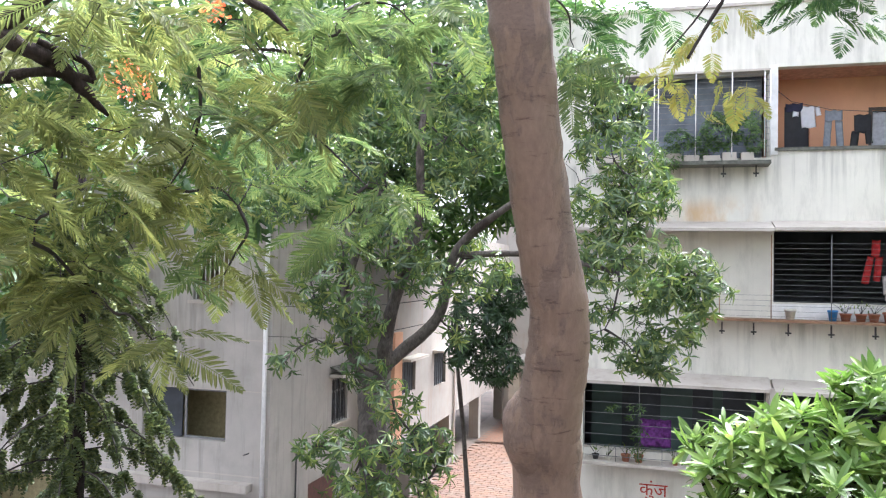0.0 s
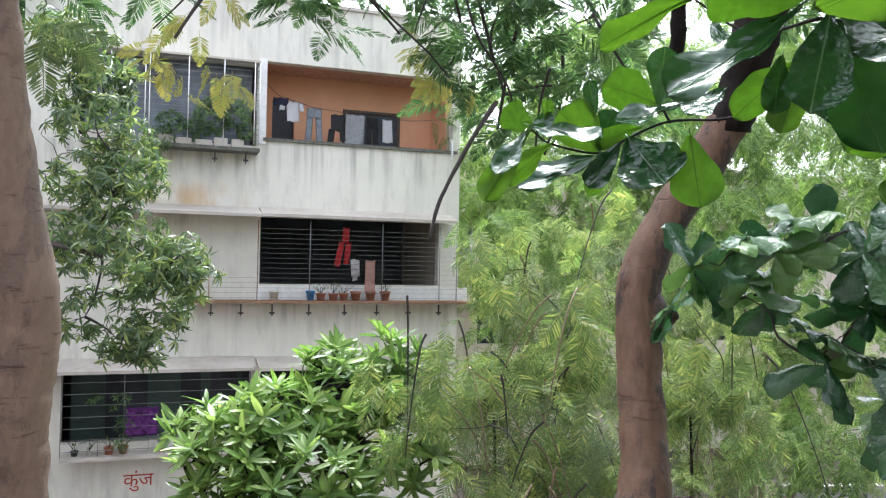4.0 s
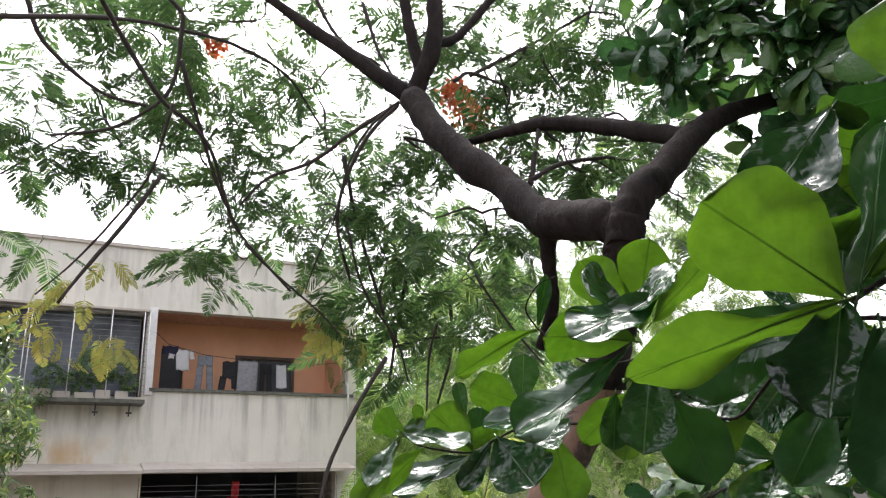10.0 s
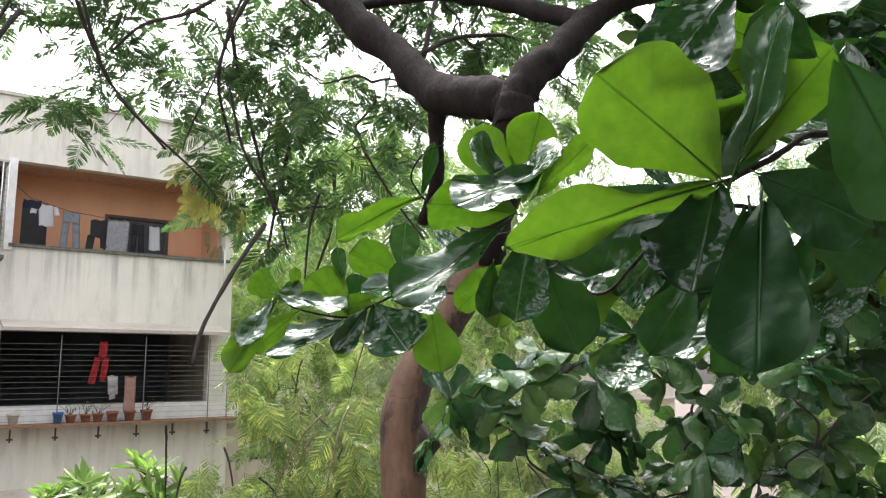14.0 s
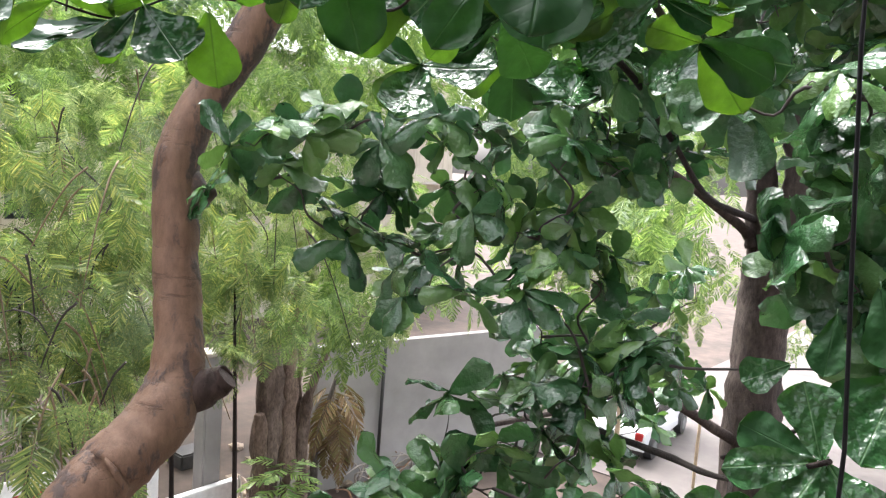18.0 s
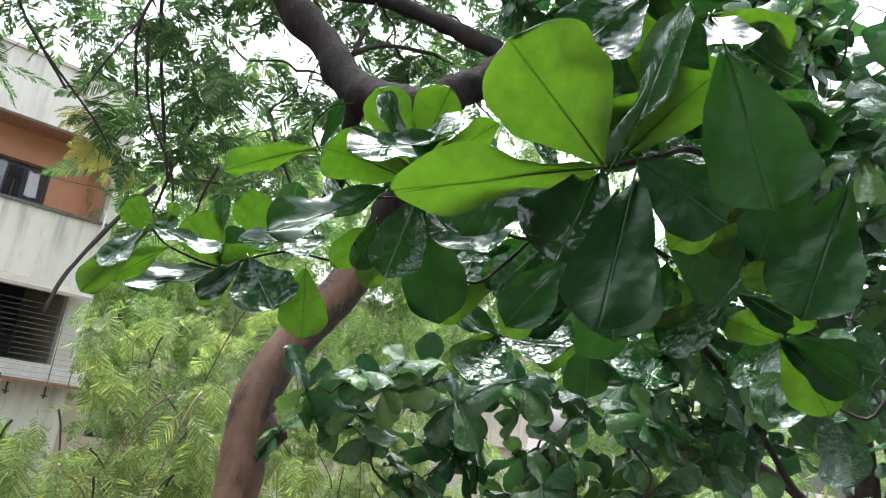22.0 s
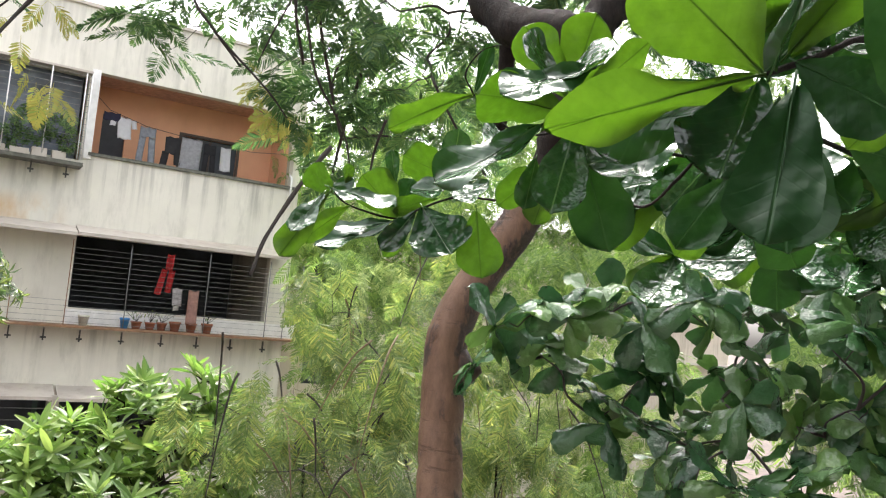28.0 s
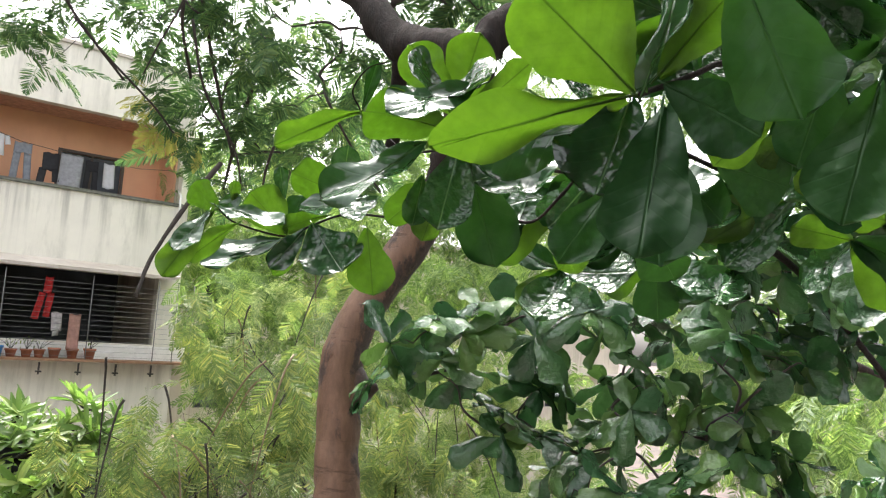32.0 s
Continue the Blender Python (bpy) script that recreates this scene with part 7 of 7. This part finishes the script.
pier = thing("brick_pier", "short pier of bare grey-brown bricks at the end of the wall", "pier")
part("mortar", boxed(10.25, 10.63, 11.72, 12.06, GZ, GZ + 0.98), M_CHAJJA, pier)
brick = bpy.data.meshes.new("brick")
bb = boxed(-0.09, 0.09, -0.05, 0.05, 0, 0.066, bevel=0.006)
bb.to_mesh(brick)
bb.free()
brick.materials.append(plain("old_brick", (0.22, 0.155, 0.125), 0.9, vary=0.4, scale=7))
for row in range(12):
    for col in range(2):
        b = new("brick", brick)
        b.parent = pier
        b.location = (10.34 + 0.2 * col + (0.03 if row % 2 else -0.02), 11.705, GZ + 0.01 + row * 0.08)
    b = new("brick", brick)
    b.parent = pier
    b.matrix_world = pose(10.24, 11.83 + (0.05 if row % 2 else 0.0), GZ + 0.01 + row * 0.08, 0, 0, 90)
sapling = thing("feathery_sapling", "small bright green sapling with feathery leaves before the stump", "sapling")
part("stem", limb([(9.1, 10.9, GZ), (9.2, 10.9, GZ + 0.8), (9.25, 10.85, GZ + 1.6)], [0.015, 0.012, 0.006], 6, 4, 0.1, 940), M_TWIG, sapling)
frs = []
for k in range(15):
    a = k * 2.4
    frs.append((k % 2, np.array([9.25, 10.85, GZ + 0.95 + 0.05 * k]), basis(np.array([math.cos(a), math.sin(a), 0.3 - 0.05 * (k % 4)]), UP, 0.72)))
leaf_mass("leaf_mass", [frond_shape(10, 1, 0.3, 31, 0.3, 1.1), frond_shape(9, 1, 0.5, 32, 0.32, 1.2)], frs, M_PLUM, sapling)
sticks = thing("stick_bundle", "pale dry planks and sticks leaning on the stump", "sticks")
g = random.Random(11)
M_STICK = plain("dry_stick", (0.36, 0.32, 0.28), 0.9)
for k in range(13):
    x, y = 8.75 + g.uniform(0.0, 0.45), 11.0 + g.uniform(-0.1, 0.25)
    h, w = g.uniform(0.9, 1.5), g.uniform(0.025, 0.05)
    bm = boxed(-w, w, -0.012, 0.012, 0, h, bevel=0.004)
    ob = part("stick", bm, M_STICK, sticks)
    ob.matrix_world = pose(x, y, GZ + 0.01, -18 + g.uniform(-6, 6), 26 + g.uniform(-9, 9), g.uniform(-25, 25))
post = thing("white_post", "white painted metal post on a base plate", "post")
part("pole", boxed(7.38, 7.52, 12.06, 12.2, GZ + 0.02, GZ + 1.75, bevel=0.01), M_WHITE, post)
part("base_plate", boxed(7.3, 7.62, 11.98, 12.28, GZ + 0.0, GZ + 0.02), M_RUST, post)
for k, (x, y) in enumerate(((18.08, 8.55), (18.04, 6.5))):
    p = thing("bamboo_post", "weathered bamboo post stuck in the ground", "post", "bamboo posts")
    part("pole", limb([(x, y, GZ), (x, y, GZ + 1.1), (x + 0.05, y, GZ + 2.3)], [0.07, 0.065, 0.06] if k == 0 else [0.04, 0.04, 0.035], 8, 5, 0.06, 540 + k), plain("bamboo", (0.36, 0.27, 0.18), 0.7), p)
pole = thing("wall_pole", "thin dark pole against the boundary wall", "pole")
part("pole", tube([(12.75, 11.75, GZ), (12.8, 11.75, 1.4)], 0.04, 8), M_IRON, pole)
blk = thing("black_block", "black concrete block lying on the soil", "block")
part("block", boxed(9.9, 10.9, 15.0, 15.6, GZ, GZ + 0.35, bevel=0.04), M_IRON, blk)
g = random.Random(21)
M_RUBBLE = plain("rubble", (0.28, 0.22, 0.17), 0.95, vary=0.5)
for k in range(40):
    x, y = g.uniform(7.5, 12.5), g.uniform(10.2, 15.5)
    s = g.uniform(0.06, 0.2)
    bm = bmesh.new()
    bmesh.ops.create_icosphere(bm, subdivisions=1, radius=s)
    for v in bm.verts:
        v.co *= g.uniform(0.7, 1.3)
        v.co.z *= 0.6
    ob = tagged(mesh_object("rubble_stone", bm, M_RUBBLE), "broken stone lying on the bare soil", "stone", "rubble in the yard")
    ob.location = (x, y, GZ + s * 0.3)
dead = thing("dead_palm", "small palm with brown drooping dead fronds", "palm")
part("stem", limb([(10.7, 11.6, GZ), (10.75, 11.6, -0.8), (11.1, 11.5, 0.6)], [0.1, 0.07, 0.04], 8, 5, 0.1, 560), M_BARK_B, dead)
M_DEAD = leafy("dead_frond", (0.10, 0.06, 0.03), (0.20, 0.13, 0.07), (0.16, 0.16, 0.06), 0.8, 0.2)
frs = []
for k in range(16):
    a = k * 2.4
    w = np.array([math.cos(a), math.sin(a), -0.4 - 0.05 * k])
    frs.append((0, np.array([11.1, 11.5, 0.5 - 0.06 * k]), basis(w, UP, 1.1)))
leaf_mass("fronds", [frond_shape(20, 1, 0.5, 77, 0.3, 0.6)], frs, M_DEAD, dead, "brown drooping fronds")
dry = thing("dry_branch_heap", "heap of dry brown branches at the foot of the wall", "branches")
g = random.Random(31)
for k in range(30):
    x, y = g.uniform(11.6, 14.5), g.uniform(11.3, 12.0)
    part("branch", limb([(x, y, GZ + 0.05), (x + g.uniform(-0.4, 0.4), y + g.uniform(-0.2, 0.2), GZ + g.uniform(0.2, 0.6)), (x + g.uniform(-0.9, 0.9), y + g.uniform(-0.3, 0.1), GZ + g.uniform(0.05, 0.7))], [0.03, 0.022, 0.01], 5, 3, 0.1, 570 + k), M_STICK if k % 3 else M_RUST, dry)


def car(label, paint, m):
    """A small saloon: body shell, glass band, wheels, lights."""
    t = thing("car", label, "car", "parked cars")
    prof = [(-2.0, 0.35), (-2.05, 0.65), (-1.95, 0.86), (-1.25, 0.95), (-0.75, 1.38), (0.55, 1.42), (1.15, 0.98), (1.9, 0.84), (2.08, 0.62), (2.05, 0.34)]
    bm = bmesh.new()
    rings = []
    for y, k in ((-0.78, 0.94), (-0.82, 1.0), (0.82, 1.0), (0.78, 0.94)):
        rings.append([bm.verts.new((a * (0.985 if abs(y) < 0.8 else 1), y * (1 if b < 0.9 else 0.88), 0.2 + (b - 0.2) * (1 if abs(y) > 0.8 else 0.985))) for a, b in prof])
    for a, b in zip(rings, rings[1:]):
        for k in range(len(prof) - 1):
            bm.faces.new((a[k], b[k], b[k + 1], a[k + 1]))
    bm.faces.new(rings[0])
    bm.faces.new(list(reversed(rings[-1])))
    bmesh.ops.recalc_face_normals(bm, faces=bm.faces[:])
    bmesh.ops.bevel(bm, geom=bm.edges[:], offset=0.03, segments=2, affect="EDGES")
    part("body", bm, paint, t)
    glass = plain("car_glass", (0.02, 0.025, 0.03), 0.08, bump=0)
    for s in (-1, 1):
        bm = bmesh.new()
        vs = [bm.verts.new((a, s * 0.748, b)) for a, b in ((-1.15, 0.98), (-0.7, 1.33), (0.5, 1.36), (1.0, 1.0))]
        bm.faces.new(vs if s < 0 else list(reversed(vs)))
        bmesh.ops.solidify(bm, geom=bm.faces[:], thickness=0.02)
        part("side_window", bm, glass, t)
        for x in (-1.3, 1.3):
            bm = bmesh.new()
            bmesh.ops.create_cone(bm, segments=20, radius1=0.31, radius2=0.31, depth=0.2, cap_ends=True, matrix=Matrix.Translation((x, s * 0.76, 0.31)) @ Matrix.Rotation(math.pi / 2, 4, "X"))
            w = part("wheel", bm, M_IRON, t)
            bm = bmesh.new()
            bmesh.ops.create_cone(bm, segments=16, radius1=0.19, radius2=0.17, depth=0.22, cap_ends=True, matrix=Matrix.Translation((x, s * 0.765, 0.31)) @ Matrix.Rotation(math.pi / 2, 4, "X"))
            part("rim", bm, M_GALV, w)
        part("head_light", boxed(1.86, 2.06, s * 0.6 - 0.14, s * 0.6 + 0.14, 0.62, 0.76, bevel=0.02), M_WHITE, t)
        part("tail_light", boxed(-2.06, -1.96, s * 0.66 - 0.1, s * 0.66 + 0.1, 0.62, 0.82, bevel=0.02), plain("red_lamp", (0.4, 0.02, 0.02), 0.3), t)
    for (x0, z0), (x1, z1) in (((-1.22, 0.98), (-0.78, 1.36)), ((1.1, 1.0), (0.6, 1.38))):
        bm = bmesh.new()
        d = 0.015 if x0 > 0 else -0.015
        bm.faces.new([bm.verts.new(c) for c in ((x0 + d, -0.62, z0), (x0 + d, 0.62, z0), (x1 + d, 0.58, z1), (x1 + d, -0.58, z1))])
        bmesh.ops.solidify(bm, geom=bm.faces[:], thickness=0.012)
        part("windscreen", bm, glass, t)
    part("bumper", boxed(1.98, 2.12, -0.75, 0.75, 0.36, 0.5, bevel=0.03), M_IRON, t)
    t.matrix_world = m
    return t


car("white saloon car parked on the concrete drive", plain("white_car_paint", (0.78, 0.79, 0.8), 0.2, vary=0.03, bump=0), pose(20.3, 8.95, GZ + 0.03, 0, 0, 6))
car("dark blue-black car parked by the drive", plain("dark_car_paint", (0.02, 0.022, 0.03), 0.2, vary=0.1, bump=0), pose(25.4, 3.3, GZ + 0.03, 0, 0, 200))

shed = thing("blue_sheet_roof", "blue corrugated sheet roof on thin legs, dry pods on top", "shed roof")
bm = bmesh.new()
n = 120
grid = [[bm.verts.new((12.7 + 5.2 * i / n, y, 0.035 * math.sin(i * 2 * math.pi / 6) + 0.02 * (y + 3))) for i in range(n + 1)] for y in (1.75, -4.0)]
for i in range(n):
    bm.faces.new((grid[0][i], grid[1][i], grid[1][i + 1], grid[0][i + 1]))
bmesh.ops.solidify(bm, geom=bm.faces[:], thickness=0.01)
part("sheet", bm, plain("blue_sheet", (0.05, 0.20, 0.36), 0.5, vary=0.3), shed)
for x, y in ((12.9, 1.6), (17.6, 1.6), (12.9, -3.6), (17.6, -3.6)):
    part("leg", boxed(x, x + 0.06, y, y + 0.06, GZ, -0.02), M_IRON, shed)
pods = tagged(thing("dry_pods", "heap of dry brown pods spread on the blue sheet", "pods"), kind="stuff")
g = np.random.default_rng(8)
frs = []
for _ in range(4200):
    c = ((13.2, 0.75), (14.6, 1.0), (13.3, -0.4))[int(g.integers(3))]
    o = np.array([c[0] + g.normal() * 0.35, min(1.6, c[1] + g.normal() * 0.3), 0.0])
    o[2] = 0.06 + 0.02 * (o[1] + 3) + g.random() * 0.1
    frs.append((0, o, basis(g.normal(size=3) * np.array([1, 1, 0.3]), UP + g.normal(size=3) * 0.5, 0.085)))
leaf_mass("pods", [blade_shape(0.16, 0.6, 0.3)], frs, leafy("dry_pod", (0.10, 0.055, 0.03), (0.24, 0.145, 0.08), (0.38, 0.26, 0.15), 0.85, 0.02), pods)
cover = thing("teal_cover", "teal plastic cover hanging below the blue roof", "cover")
part("cover", boxed(12.75, 12.8, -3, 1.65, GZ, -0.5), plain("teal_plastic", (0.03, 0.28, 0.24), 0.5), cover)
board = thing("sign_board", "small white board with red lettering by the low wall", "sign")
part("panel", boxed(5.2, 6.4, 13.4, 13.44, -1.3, -0.7), M_WHITE, board)
for k in range(3):
    part("lettering", boxed(5.35 + 0.32 * k, 5.58 + 0.32 * k, 13.392, 13.398, -1.1, -0.98), plain("red_letter", (0.4, 0.03, 0.03), 0.6), board)
part("leg", boxed(5.75, 5.83, 13.45, 13.5, GZ, -0.7), M_IRON, board)
cable = thing("hanging_cable", "black cable hanging down past the balcony", "cable")
part("cable", tube([(1.47, 0.62, 7.5), (1.43, 0.53, 5.27), (1.41, 0.48, 4.69), (1.4, 0.46, GZ)], 0.0034, 6), plain("black_rubber", (0.008, 0.008, 0.009), 0.7, vary=0.1, bump=0, spec=0.15), cable)

wire = thing("overhead_wire", "thin black wire slung between the two buildings", "wire")
part("wire", limb([(-8.72, 16.5, 4.2), (-6.6, 16.3, 4.25), (-4.4, 16.4, 4.55), (-2.38, 16.7, 5.1)], [0.008] * 4, 5, 6, 0.0, 960), M_IRON, wire)
wire = thing("overhead_wire", "thin black wire slung between the two buildings", "wire")
part("wire", limb([(-8.72, 16.5, 3.5), (-6.6, 16.3, 3.6), (-4.4, 16.4, 4.1), (-2.38, 16.7, 4.9)], [0.007] * 4, 5, 6, 0.0, 961), M_IRON, wire)

# ---- paving bricks of the lane ----
bm = bmesh.new()
box(bm, -8.6, -2.45, 15.5, 42, GZ + 0.002, GZ + 0.02)
lane = tagged(mesh_object("lane_paving", bm, plain("sand_joint", (0.13, 0.105, 0.085), 0.95)), "orange brick paving of the lane between the buildings", "paving", kind="structure")
me = boxed(-0.24, 0.24, -0.11, 0.11, 0, 0.03, bevel=0.006)
mesh = bpy.data.meshes.new("paving_brick")
me.to_mesh(mesh)
me.free()
M_PAVER, pn, pl, pb = material("paver_clay")
oi = pn.new("ShaderNodeObjectInfo")
pl.new(mixed(pn, pl, 0.35, ramp(pn, pl, oi.outputs["Random"], [(0, (0.11, 0.06, 0.04)), (0.7, (0.18, 0.085, 0.042)), (1, (0.12, 0.095, 0.075))]), ramp(pn, pl, noise_of(pn, pl, 6, 6), [(0.3, (0.07, 0.045, 0.032)), (0.7, (0.17, 0.1, 0.062))])), pb.inputs["Base Color"])
pb.inputs["Roughness"].default_value = 0.7
mesh.materials.append(M_PAVER)
count = 0
for j in range(60):
    for i in range(8):
        x, y = -7.6 + i * 0.52 + (0.26 if j % 2 else 0), 24.0 + j * 0.24
        if count < 300 and -7.8 < x < -3.8:
            b = new("paving_brick", mesh)
            b.parent = lane
            b.location = (x, y, GZ + 0.02)
            count += 1
rows = [(i, j) for j in range(38, 75) for i in range(8)]
v = np.array([(-0.24, -0.11, 0.03), (0.24, -0.11, 0.03), (0.24, 0.11, 0.03), (-0.24, 0.11, 0.03)])
V = np.concatenate([v + np.array([-7.6 + i * 0.52 + (0.26 if j % 2 else 0), 24.0 + j * 0.24, GZ + 0.02]) for i, j in rows])
tagged(soup("far_paving", V, np.arange(len(V)).reshape(-1, 4), M_BRICK, lane), kind="stuff")
